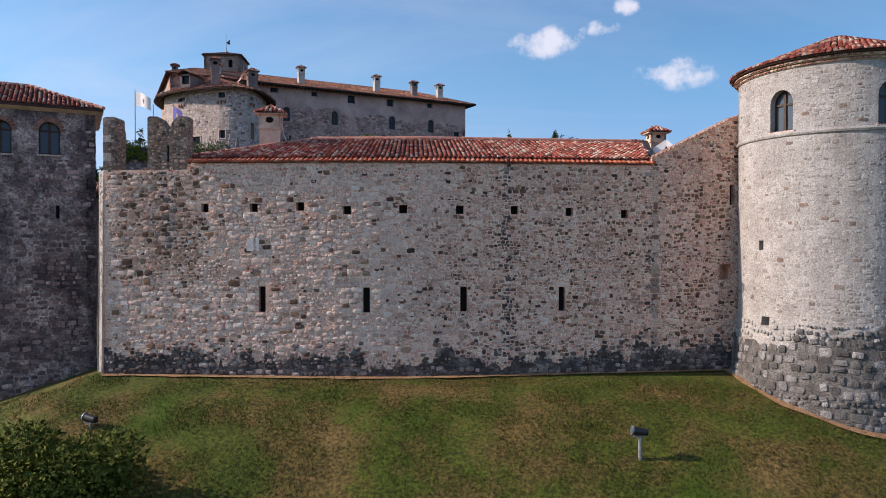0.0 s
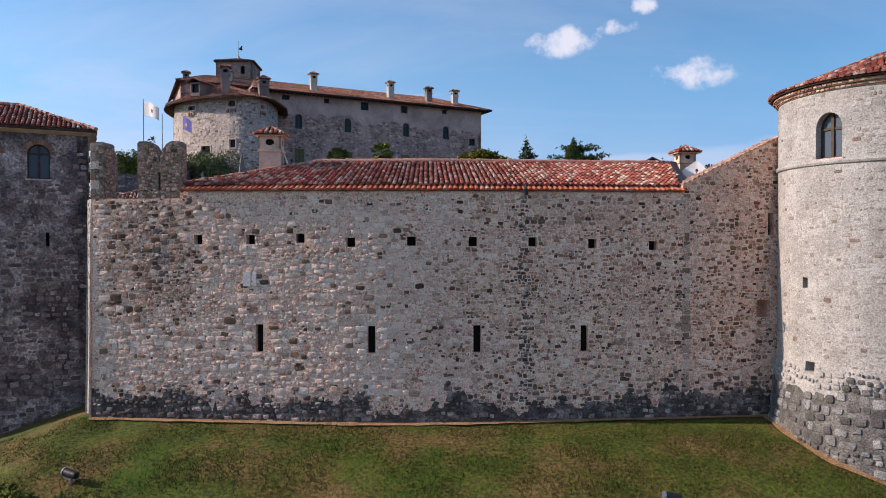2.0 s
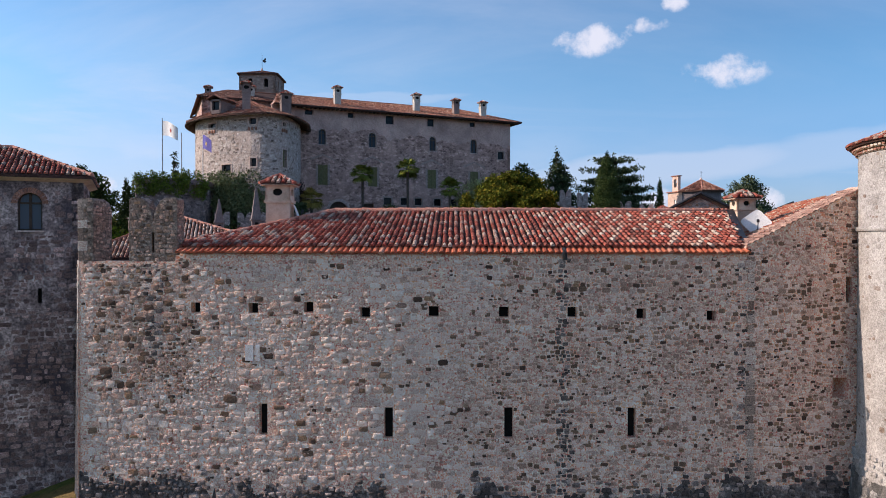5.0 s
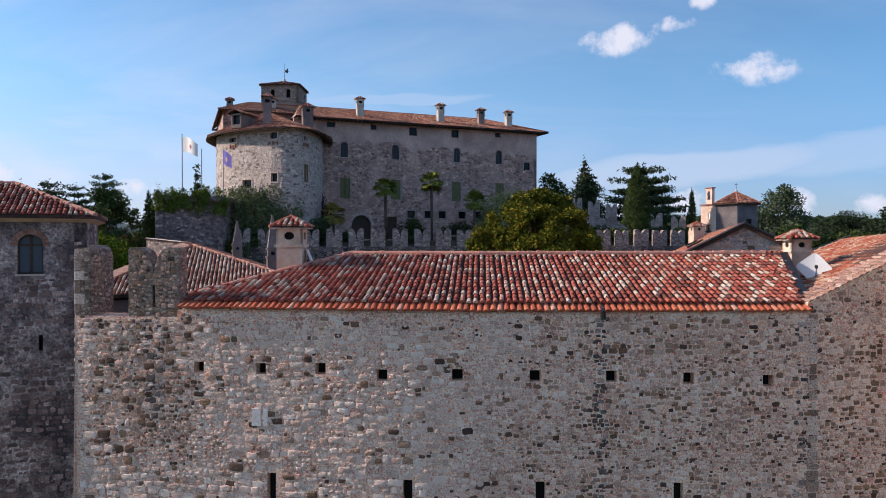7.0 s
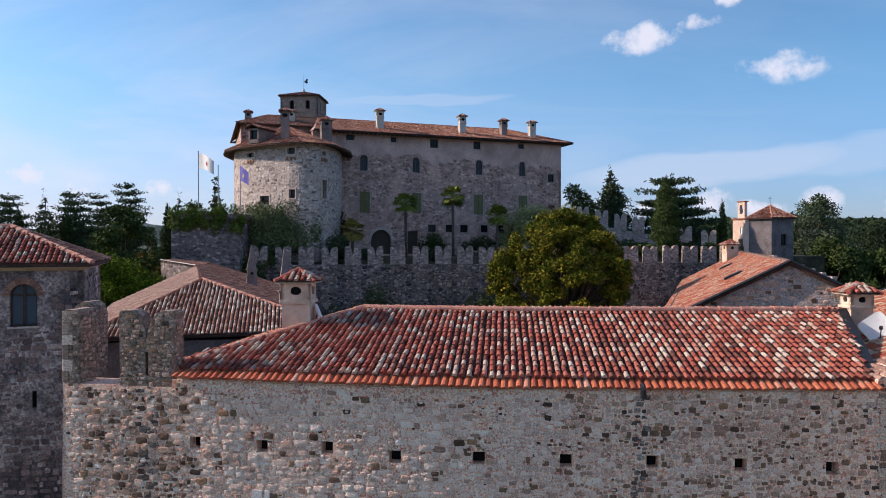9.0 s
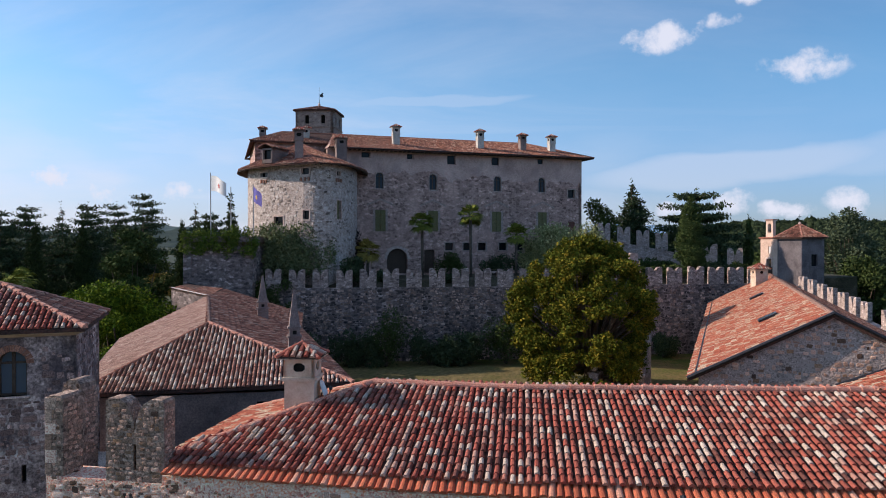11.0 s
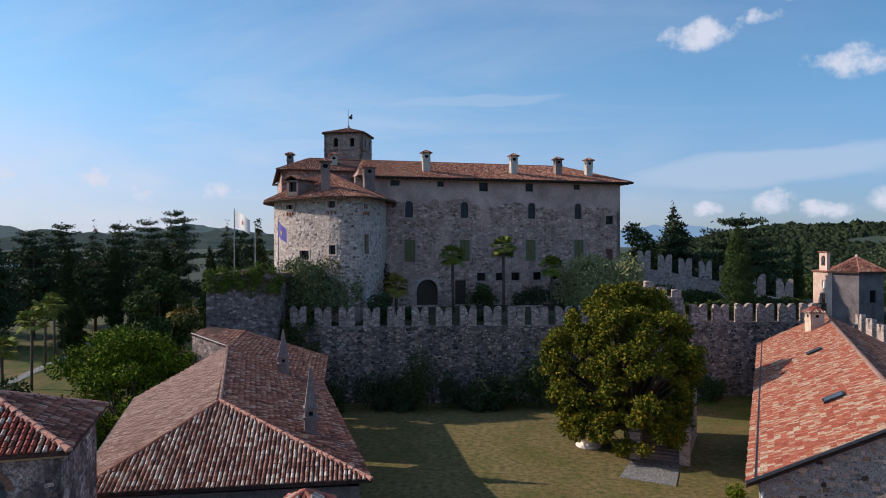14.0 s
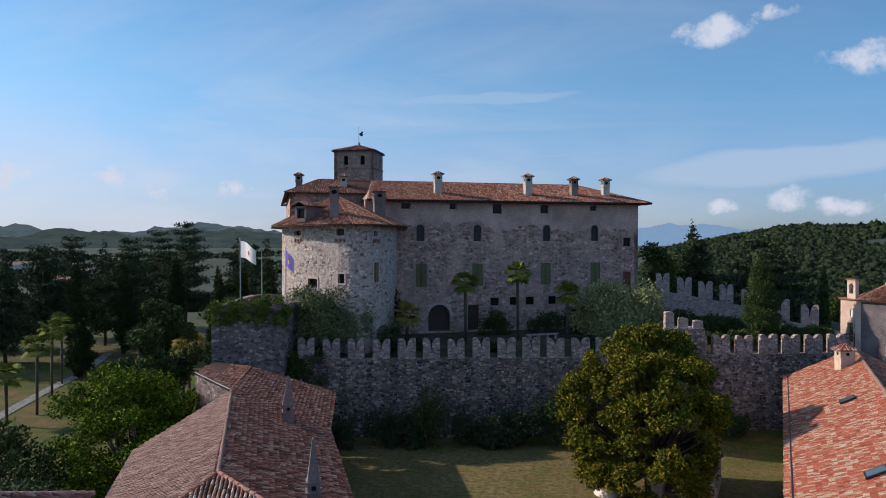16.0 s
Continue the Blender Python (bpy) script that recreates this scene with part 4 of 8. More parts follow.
def build_ground():
    def axis(lo, hi, fine_lo, fine_hi, step):
        q, out = fine_lo, []
        while q <= fine_hi:
            out.append(q)
            q += step
        d, q = step, fine_hi
        while q < hi:
            d *= 1.22
            q += d
            out.append(q)
        d, q = step, fine_lo
        while q > lo:
            d *= 1.22
            q -= d
            out.insert(0, q)
        return out
    xs, ys = axis(-4600, 4600, -30, 26, 0.5), axis(-900, 4700, 20, 36, 0.5)
    extra = [y for y in np.arange(37, 140, 2.5)]
    ys = sorted(set([y for y in ys if y <= 36 or y > 140] + list(extra)))
    extra_far = list(np.arange(150, 1800, 45))
    ys = sorted(set(ys + extra_far))
    xs = sorted(set(xs + list(np.arange(-1500, -60, 45)) + list(np.arange(60, 1500, 45))))
    g = Geo()
    for y in ys:
        for x in xs:
            near = abs(x) < 40 and y < 40
            g.v.append((x, y, ground_z(x, y) + (0.06 * noise.noise((x * 0.7, y * 0.7, 1)) if near else 0)))
    n = len(xs)
    g.f = [(j * n + i, j * n + i + 1, (j + 1) * n + i + 1, (j + 1) * n + i) for j in range(len(ys) - 1) for i in range(n - 1)]
    return tagged(g.ob("ground", M["grass_ground"], smooth=True), "patchy green and dried grass on sloping ground", "grass", kind="structure")


build_ground()

# ---- the outer front wall ----


def front_top(x):
    return 9.84 if x < -12.05 else (10.1 if x < 10.1 else 10.45 + (x - 10.1) * 0.49)


PUTLOGS = [(-11.24, 8.04), (-8.9, 8.04), (-6.7, 8.1), (-4.49, 7.92), (-1.87, 7.97), (0.8, 7.95), (3.4, 7.94), (6.04, 7.87), (8.76, 7.78)]
SLITS = [(-8.51, 3.12, 4.34), (-3.59, 3.11, 4.3), (0.98, 3.13, 4.32), (5.69, 3.12, 4.28)]


def build_front_wall():
    wall = empty("wall_south", "rubble stone curtain wall with small openings", "wall", kind="structure")
    mp = front_map
    holes = [(front_u(x) - 0.19, front_u(x) + 0.19, z - 0.2, z + 0.2) for x, z in PUTLOGS]
    holes += [(front_u(x) - 0.165, front_u(x) + 0.165, z0, z1) for x, z0, z1 in SLITS]
    blind = [(front_u(13.57), front_u(14.26), 4.55, 5.33), (front_u(14.1), front_u(14.4), 8.25, 9.25)]
    top = lambda u: front_top(front_x(u))
    us = [FRONT_LEN * i / 64 for i in range(65)] + [front_u(-12.05) - 0.01, front_u(-12.05) + 0.01, front_u(10.1) - 0.01, front_u(10.1) + 0.01]
    panel(mp, us, [-3, 0, 1, 2, 5, 8, 13], 1.1, holes + blind, top).ob("masonry", M["mortar"], wall)
    # near-black sheets close most holes: their inner shade is painted
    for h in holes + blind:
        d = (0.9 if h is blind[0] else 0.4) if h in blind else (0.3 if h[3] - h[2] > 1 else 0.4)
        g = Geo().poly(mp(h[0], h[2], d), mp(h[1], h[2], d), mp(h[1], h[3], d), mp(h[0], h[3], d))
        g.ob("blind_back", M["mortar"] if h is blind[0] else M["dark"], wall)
    band = lambda u, z: z < 1.35 - 0.012 * u + 0.55 * smooth(22, 27, u) + 0.6 * noise.noise((u * 0.4, 0, 4)) + 0.7 * noise.noise((u * 1.7, z * 1.5, 1)) + 0.3 * noise.noise((u * 5.0, z * 4, 1))
    zone = lambda u, z: front_x(u) + 2.6 * noise.noise((u * 0.3, z * 0.3, 7)) + 1.2 * noise.noise((u * 1.1, z * 1.1, 2)) < -0.5
    # worn patches where the mortar is smeared over the stones
    dense = lambda u, z: 0.95 - 0.55 * smooth(0.1, 0.5, noise.noise((u * 0.3, z * 0.5, 21)))
    shut = holes + blind
    big = lambda u, z: noise.noise((u * 0.35, z * 0.5, 11)) <= 0.16 and front_x(u) <= -1.5 + 1.5 * noise.noise((u * 0.8, z * 0.8, 6))
    st = []
    # larger dressed blocks on the west half, small rubble elsewhere, pinnings between
    st += stones_on(mp, 0.05, FRONT_LEN, 1.0, 12.6, holes=shut, seed=11, top=top, keep=lambda u, z: 0.0 if big(u, z) else dense(u, z), row=(0.11, 0.23), wide=(0.75, 1.7), gap=0.012, proud=(0.005, 0.03))
    st += stones_on(mp, 0.05, FRONT_LEN, 1.05, 9.8, holes=shut, seed=12, top=top, keep=lambda u, z: 0.95 if big(u, z) else 0.0, row=(0.15, 0.34), wide=(0.75, 1.9), gap=0.01, proud=(0.004, 0.035))
    st += stones_on(mp, 0.05, FRONT_LEN, 1.2, 12.6, holes=shut, seed=13, top=top, keep=lambda u, z: 0.6 if front_x(u) < -11.5 and z > 5 else 0.32, row=(0.08, 0.15), wide=(0.9, 1.9), gap=0.006, proud=(0.004, 0.018))
    low = stones_on(mp, 0.0, FRONT_LEN, -0.6, 2.4, holes=shut, seed=40, keep=0.97, row=(0.12, 0.28), proud=(0.02, 0.09))
    mix = random.Random(17)
    ragged = lambda q: band(q[2], q[3] + mix.gauss(0, 0.2))
    up = [q for q in st if not ragged(q)]
    worn = lambda u, z: front_x(u) < -11.3 + noise.noise((u, z * 0.5, 3)) and z > 5.2 + 1.5 * noise.noise((u * 0.7, z * 0.3, 9)) and front_x(u) > -15.4
    # damp streaks under the spout and beside the straight joint
    streak = lambda u, z: abs(front_x(u) - 3.05 - 0.25 * noise.noise((0, z * 0.6, 2))) < 0.1 + 0.06 * max(0.0, 5.0 - z) + 0.012 * z or abs(front_x(u) - 10.0) < 0.3 or (front_x(u) < -12.6 and front_x(u) > -13.3 and z > 6)
    sorts = {"stone": [], "stone_b": [], "stone_dark": [], "dark_stone": []}
    for q in up:
        u, z = q[2], q[3]
        x = front_x(u)
        dark = (0.06 if zone(u, z) else 0.2) + 0.3 * noise.noise((u * 0.6, z * 1.1, 31)) + 0.1 * noise.noise((u * 2.0, z * 3.0, 5)) + (0.04 if x > 10.1 else 0)
        mid = (0.12 if zone(u, z) else 0.3) + 0.3 * noise.noise((u * 0.4, z * 0.5, 41)) + (0.0 if zone(u, z) else 0.08)
        if worn(u, z):
            dark, mid = 0.3, 0.5
        r = mix.random()
        if streak(u, z) and mix.random() < (0.85 if abs(x - 3.05) < 1 else 0.45):
            sorts["dark_stone"].append(q)
        else:
            sorts["stone_dark" if r < dark else ("stone_b" if r < dark + mid else "stone")].append(q)
    lay_stones(sorts["dark_stone"], wall, M["dark_stone"], 0)
    lay_stones(sorts["stone"], wall, M["stone"], 120, lambda u, z: 6.5 < z < 10.2 and front_x(u) > -9)
    lay_stones(sorts["stone_b"], wall, M["stone_b"], 80, lambda u, z: 8.2 < z < 10.2)
    lay_stones(sorts["stone_dark"], wall, M["stone_dark"], 100, lambda u, z: 7.0 < z < 10.2)
    g = Geo()
    n = 260
    edge_z = []
    for k in range(n + 1):
        u = FRONT_LEN * k / n
        zz = 2.6
        while zz > 0.2 and not band(u, zz):
            zz -= 0.05
        edge_z.append(max(0.1, zz - 0.25))
    for k in range(n):
        u0, u1 = FRONT_LEN * k / n, FRONT_LEN * (k + 1) / n
        g.poly(mp(u0, -1.5, -0.005), mp(u1, -1.5, -0.005), mp(u1, edge_z[k + 1], -0.005), mp(u0, edge_z[k], -0.005))
    g.ob("damp_footing", M["footing_mortar"], wall)
    lay_stones([q for q in low if ragged(q)], wall, M["dark_stone"], 0)
    # quoins of the straight joint where the sloping part begins
    z = 1.4
    while z < 9.9:
        h = random.uniform(0.16, 0.42)
        w = random.uniform(0.08, 0.26)
        u = front_u(10.32)
        pts = [mp(x, zz, d) for d in (-0.04, 0.02) for x, zz in ((u - w, z + 0.02), (u + w * 0.6, z + 0.02), (u + w * 0.6, z + h - 0.03), (u - w, z + h - 0.03))]
        Geo().add(pts, [(0, 1, 2, 3), (0, 4, 5, 1), (1, 5, 6, 2), (2, 6, 7, 3), (3, 7, 4, 0)]).ob("quoin", M["stone_one"], wall)
        z += h
    # a dressed slab let into the west half, capping of the sloping part
    u = front_u(-8.87)
    for du, w in ((0.0, 0.33), (0.42, 0.17)):
        Geo().add([mp(u - 0.35 + du * 1.0 + x, 6.0 + zz, d) for d in (-0.05, 0.02) for x, zz in ((0, 0), (w, 0), (w, 0.62), (0, 0.62))], [(0, 1, 2, 3), (0, 4, 5, 1), (1, 5, 6, 2), (2, 6, 7, 3), (3, 7, 4, 0)]).ob("dressed_block", M["pale_block"], wall)
    g = Geo()
    x, tm = 10.2, tile_mesh(5, 0.1, 0.5, 0.045)
    while x < 14.5:
        for d in (-0.1, 0.3, 0.7):
            p, q = mp(front_u(x), front_top(x) - 0.02, d), mp(front_u(x) + 0.2, front_top(x + 0.2) - 0.02, d)
            al = (q - p).normalized()
            up = (mp(front_u(x), 0, 1.0) - mp(front_u(x), 0, 0.0) + Vector((0, 0, 0.06))).normalized()
            nr = al.cross(up)
            m3 = Matrix.Translation(p) @ Matrix(((al.x, up.x, nr.x, 0), (al.y, up.y, nr.y, 0), (al.z, up.z, nr.z, 0), (0, 0, 0, 1))) @ pose(0, 0, random.uniform(0, 0.02), 0, 0, random.gauss(0, 2.5))
            g.add([m3 @ Vector(v) for v in tm.v], tm.f)
        x += 0.215
    g.ob("coping_tiles", M["tile_pink"], wall, kind="stuff")
    # the return towards the west tower
    for a, b, seed in (((-16.95, 34.5), (-16.1, 33.2), 71), ((-18.4, 38.9), (-16.95, 34.5), 72)):
        ln = math.hypot(b[0] - a[0], b[1] - a[1])
        m2 = line_map(a, b, lambda z: 0.03 * max(0.0, 2.0 - z))
        panel(m2, [0, ln / 2, ln], [-5, 0, 4, 7, 9.84 if seed == 71 else 8.8], 0.9).ob("masonry", M["mortar_dark" if seed == 72 else "tower_plaster"], wall)
        lay_stones(stones_on(m2, 0, ln, -2.5, 9.8 if seed == 71 else 8.75, seed=seed, keep=0.97, row=(0.14, 0.3), gap=0.012), wall, M["tower_stone"])
    # strip of dry earth along the foot
    g = Geo()
    n = 90
    for k in range(n):
        u0, u1 = FRONT_LEN * k / n, FRONT_LEN * (k + 1) / n
        q = []
        for u, d in ((u0, 0.05), (u1, 0.05), (u1, -0.42 - 0.12 * noise.noise((u1, 0, 0))), (u0, -0.42 - 0.12 * noise.noise((u0, 0, 0)))):
            p = mp(u, 2.0, d)
            q.append((p.x, p.y, ground_z(p.x, min(p.y, wall_x(p.x) + 0.3)) + 0.07))
        g.poly(*q[::-1])
    tagged(g.ob("earth_strip", M["earth"]), "strip of dry orange earth along the wall foot", "ground", kind="structure")
    return wall


build_front_wall()


def merlon(a, b, z0, z1, thick, mat, split=True, stones=None):
    """A merlon with a swallow-tail head: two horns with a rounded dip between them."""
    a, b = Vector((a[0], a[1], 0)), Vector((b[0], b[1], 0))
    t = (b - a)
    w = t.length
    t.normalize()
    n = Vector((-t.y, t.x, 0))
    h = z1 - z0
    prof = [(0, 0)] + [(0, h * 0.93), (w * 0.05, h)]
    if split:
        for k in range(6):
            q = k / 5 * math.pi / 2
            prof.append((w * (0.2 + 0.28 * math.sin(q)), h - (h * 0.5) * (1 - math.cos(q))))
        prof += [(w - x, z) for x, z in prof[::-1]]
    else:
        for k in range(5):
            q = k / 4 * math.pi
            prof.append((w * (0.5 - 0.45 * math.cos(q)), h * 0.93 + h * 0.07 * math.sin(q)))
        prof += [(w, h * 0.93), (w, 0)]
    g = Geo()
    m = len(prof)
    pts = [a + t * x + n * d + Vector((0, 0, z0 + z)) for d in (0, thick) for x, z in prof]
    half = m // 2
    fr = [tuple(range(0, half)), tuple(range(half, m)), (0, half - 1, half, m - 1)] if split else [tuple(range(m))]
    faces = []
    for q in fr:
        faces += [q, tuple(m + i for i in q)[::-1]]
    faces += [(i, m + i, m + (i + 1) % m, (i + 1) % m) for i in range(m)]
    g.add(pts, faces)
    return g


def build_front_merlons():
    """The corner merlon, and a swallow-tail one of two horns with a narrow slit between them."""
    wd = 0.98
    horn = [(0, 0), (0, 2.44), (0.08, 2.52), (0.45, 2.52), (0.66, 2.4), (0.82, 2.16), (0.93, 1.85), (wd, 1.5), (wd, 1.15), (wd - 0.055, 1.15), (wd - 0.055, 0.35), (wd, 0.35), (wd, 0)]
    post = [(0, 0), (0, 2.42), (0.06, 2.5), (0.5, 2.52), (0.58, 2.44), (0.58, 0)]
    cap = [(0, -1.2), (0, 2.25), (0.1, 2.47), (0.3, 2.6), (0.5, 2.6), (0.7, 2.45), (0.8, 2.15), (0.8, -1.2)]
    flip = [(wd - x, z) for x, z in horn[::-1]]
    corner = empty("merlon", "weathered square merlon of pale quoins at the wall corner", "merlon", group="merlons of the outer wall")
    back = empty("merlon", "round-headed rubble merlon on the return of the wall", "merlon", group="merlons of the outer wall")
    tail = empty("merlon", "weathered swallow-tail merlon of brown rubble with a narrow slit", "merlon", group="merlons of the outer wall")
    for x0, y0, prof, deep, m, seed in ((-16.08, 33.2, post, 0.95, corner, 80), (-17.1, 35.25, cap, 0.8, back, 84), (-13.96, 33.1, horn, 0.62, tail, 81), (-13.96 + wd, 33.07, flip, 0.62, tail, 82)):
        w = max(q[0] for q in prof)
        n = len(prof)
        pts = [(x0 + x, y0 + d, 9.84 + z) for d in (0, deep) for x, z in prof]
        Geo().add(pts, [tuple(range(n)), tuple(range(n, 2 * n))[::-1]] + [(i, n + i, n + (i + 1) % n, (i + 1) % n) for i in range(n)]).ob("horn" if m is tail else "masonry", M["merlon_wall"], m)
        out = [q for q in prof if q[1] > 1.4]
        edge = lambda u, out=out: 9.84 + float(np.interp(u, [q[0] for q in out], [q[1] for q in out]))
        slit = [(wd - 0.06, wd + 0.1, 10.19, 10.99)] if prof is horn else ([(-0.1, 0.06, 10.19, 10.99)] if prof is flip else [])
        mp = line_map((x0, y0), (x0 + w, y0))
        cover = stones_on(mp, 0.0, w, 9.7, 12.34, holes=slit, seed=seed, keep=0.9, row=(0.1, 0.19), gap=0.008, proud=(0.003, 0.022), top=edge)
        lay_stones([q for k, q in enumerate(cover) if k % 4], m, M["merlon_stone"])
        lay_stones([q for k, q in enumerate(cover) if k % 4 == 0], m, M["stone_dark"])
        mp2 = line_map((x0 + w, y0), (x0 + w, y0 + deep))
        lay_stones(stones_on(mp2, 0.0, deep, 9.84, 12.2 if prof is not horn else 11.3, seed=seed + 10, keep=0.97, row=(0.1, 0.19), gap=0.012), m, M["merlon_stone"])
    # pale dressed quoins up the corner
    z, k = 9.9, 0
    while z < 12.2:
        h = 0.36 + 0.06 * (k % 3)
        w = 0.4 if k % 2 else 0.26
        Geo().box((-16.115, 33.165, z), (-16.115 + w, 33.4, min(z + h - 0.03, 12.3)), None, 0.025).ob("quoin", M["stone_one"], corner)
        z, k = z + h, k + 1


build_front_merlons()

# ---- east round tower ----
TC, TR = (18.35, 32.7), 4.2


def build_east_tower():
    t = empty("round_tower", "pale rendered round stone tower with a tiled roof", "tower")
    bat = lambda z: 0.10 * max(0.0, 3.2 - z)
    mp = round_map(TC, TR, bat)
    deg = TR * math.pi / 180
    holes = []
    arches = []
    for a0, a1, z0, z1 in ((-66.7, -52.1, 11.25, 13.05), (-8.5, 6.5, 11.25, 13.05)):
        holes.append((a0 * deg, a1 * deg, z0, z1))
        arches.append((a0 * deg, a1 * deg, z1 - 0.6, z1))
    small = [(-73.3 * deg - 0.14, -73.3 * deg + 0.14, 6.07, 6.5), (-69.3 * deg - 0.22, -69.3 * deg + 0.22, 2.7, 3.1)]
    us = [TR * 2 * math.pi * i / 72 - TR * math.pi for i in range(73)]
    panel(mp, us, [-4, -1, 0.8, 2, 3.2, 6, 9, 12, 14.12], 0.55, holes + small).ob("drum", M["tower_plaster"], t)
    for h in arches:
        arch_fill(mp, *h, 0.5).ob("window_head", M["tower_plaster"], t)
    # black backs paint the shade inside the small openings
    for h in small:
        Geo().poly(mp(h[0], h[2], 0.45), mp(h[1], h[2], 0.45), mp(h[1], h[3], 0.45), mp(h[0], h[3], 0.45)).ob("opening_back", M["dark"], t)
    for h in holes:
        arched_window(mp, h[0], h[1], h[2], h[3], 0.6, 0.28, t, "sky_glass")
    # string course
    g = Geo()
    prof = [(4.2, 11.0), (4.27, 11.02), (4.3, 11.1), (4.27, 11.18), (4.2, 11.2)]
    g.lathe([(r, z) for r, z in prof], (*TC, 0), 72)
    g.ob("string_course", M["tower_plaster"], t)
    # eaves of two rows of clay tiles bedded one over the other, then the roof
    rows = Geo()
    rng = random.Random(4)
    tm = tile_mesh(4, 0.085, 0.4, 0.08)
    for r, z, shift in ((4.3, 13.9, 0.0), (4.42, 14.04, 0.5)):
        Geo().lathe([(r - 0.3, z), (r - 0.06, z), (r - 0.06, z + 0.13), (r - 0.3, z + 0.13)], (*TC, 0), 64).ob("eaves_course", M["cream"], t)
        n = int(2 * math.pi * r / 0.2)
        for k in range(n):
            a = 2 * math.pi * (k + shift) / n
            m = Matrix.Translation((TC[0] + r * math.cos(a), TC[1] + r * math.sin(a), z)) @ Matrix.Rotation(a + math.pi / 2, 4, "Z")
            rows.add([m @ Vector(p) for p in tm.v], tm.f)
    rows.ob("eaves_tiles", M["tile_cream"], t, kind="stuff")
    rows = Geo()
    R0, ZR, RISE = 4.56, 14.2, 1.74
    Geo().lathe([(R0 - 0.04, ZR - 0.02), (R0 - 0.02, ZR + 0.02), (0.05, ZR + RISE), (0.0, ZR + RISE - 0.1)], (*TC, 0), 48).ob("roof_bed", M["tile_bed"], t)
    slope = math.atan2(RISE, R0)
    tm = tile_mesh(4, 0.1, 0.44, 0.075)
    r = R0 + 0.05
    while r > 0.4:
        n = max(6, int(2 * math.pi * r / 0.235))
        for k in range(n):
            a = 2 * math.pi * (k + rng.uniform(-0.1, 0.1)) / n
            z = ZR + 0.05 + (R0 - r) * RISE / R0
            m = Matrix.Translation((TC[0] + r * math.cos(a), TC[1] + r * math.sin(a), z)) @ Matrix.Rotation(a + math.pi / 2, 4, "Z") @ Matrix.Rotation(slope, 4, "X")
            rows.add([m @ Vector(p) for p in tm.v], tm.f)
        r -= 0.34
    rows.ob("roof_tiles", M["tile"], t, kind="stuff")
    upper = stones_on(mp, -TR * 2.1, TR * 0.9, 3.0, 13.9, holes=[(h[0] - 0.15, h[1] + 0.15, h[2] - 0.1, h[3] + 0.15) for h in holes + small] + [(-99, 99, 10.95, 11.25)], seed=21, keep=lambda u, z: 0.62 + 0.4 * noise.noise((u * 0.4, z * 0.4, 8)), row=(0.12, 0.26), proud=(0.002, 0.012))
    lay_stones(upper, t, M["tower_stone"], 0)
    low = stones_on(mp, -TR * 2.1, TR * 0.9, -2.0, 3.0, holes=small, seed=22, keep=0.86, row=(0.2, 0.5), wide=(0.7, 1.5), proud=(0.01, 0.08))
    edge = lambda s: s[3] < 1.9 + 0.7 * noise.noise((s[2] * 0.5, 0, 6)) + max(0, s[2] + 4.2) * 0.9
    g = Geo()
    us2 = [TR * (-2.1 + 3.0 * i / 60) for i in range(61)]
    rag = [1.9 + 0.5 * noise.noise((u * 1.3, 0, 2)) + max(0, u + 4.2) * 0.25 for u in us2]
    for k in range(60):
        for z0, z1 in ((-3.0, -1.0), (-1.0, 0.8)):
            g.poly(mp(us2[k], z0, -0.005), mp(us2[k + 1], z0, -0.005), mp(us2[k + 1], z1, -0.005), mp(us2[k], z1, -0.005))
        g.poly(mp(us2[k], 0.8, -0.005), mp(us2[k + 1], 0.8, -0.005), mp(us2[k + 1], rag[k + 1], -0.005), mp(us2[k], rag[k], -0.005))
    g.ob("worn_footing", M["tower_foot_mortar"], t)
    lay_stones([s for s in low if not edge(s) and s[3] > 1.9], t, M["tower_stone"], 60)
    lay_stones([s for s in low if not edge(s) and s[3] <= 1.9], t, M["tower_low"])
    lay_stones([s for s in low if edge(s)], t, M["grey_stone"])
    return t




def tower_earth():
    g = Geo()
    n = 60
    ang = [radians(-200 + 170 * k / n) for k in range(n + 1)]

    def at(a, off):
        r = TR + 0.35
        for _ in range(3):
            x, y = TC[0] + (r + off) * math.cos(a), TC[1] + (r + off) * math.sin(a)
            z = ground_z(x, min(y, 33.5))
            r = TR + 0.10 * max(0.0, 3.2 - z)
        return Vector((x, y, z + 0.08))
    for k in range(n):
        w0, w1 = (0.3 + 0.15 * noise.noise((3 * q, 0, 5)) for q in (ang[k], ang[k + 1]))
        g.poly(at(ang[k], -0.15), at(ang[k], w0), at(ang[k + 1], w1), at(ang[k + 1], -0.15))
    tagged(g.ob("tower_earth_strip", M["earth"]), "strip of dry orange earth round the tower foot", "ground", kind="structure")


tower_earth()


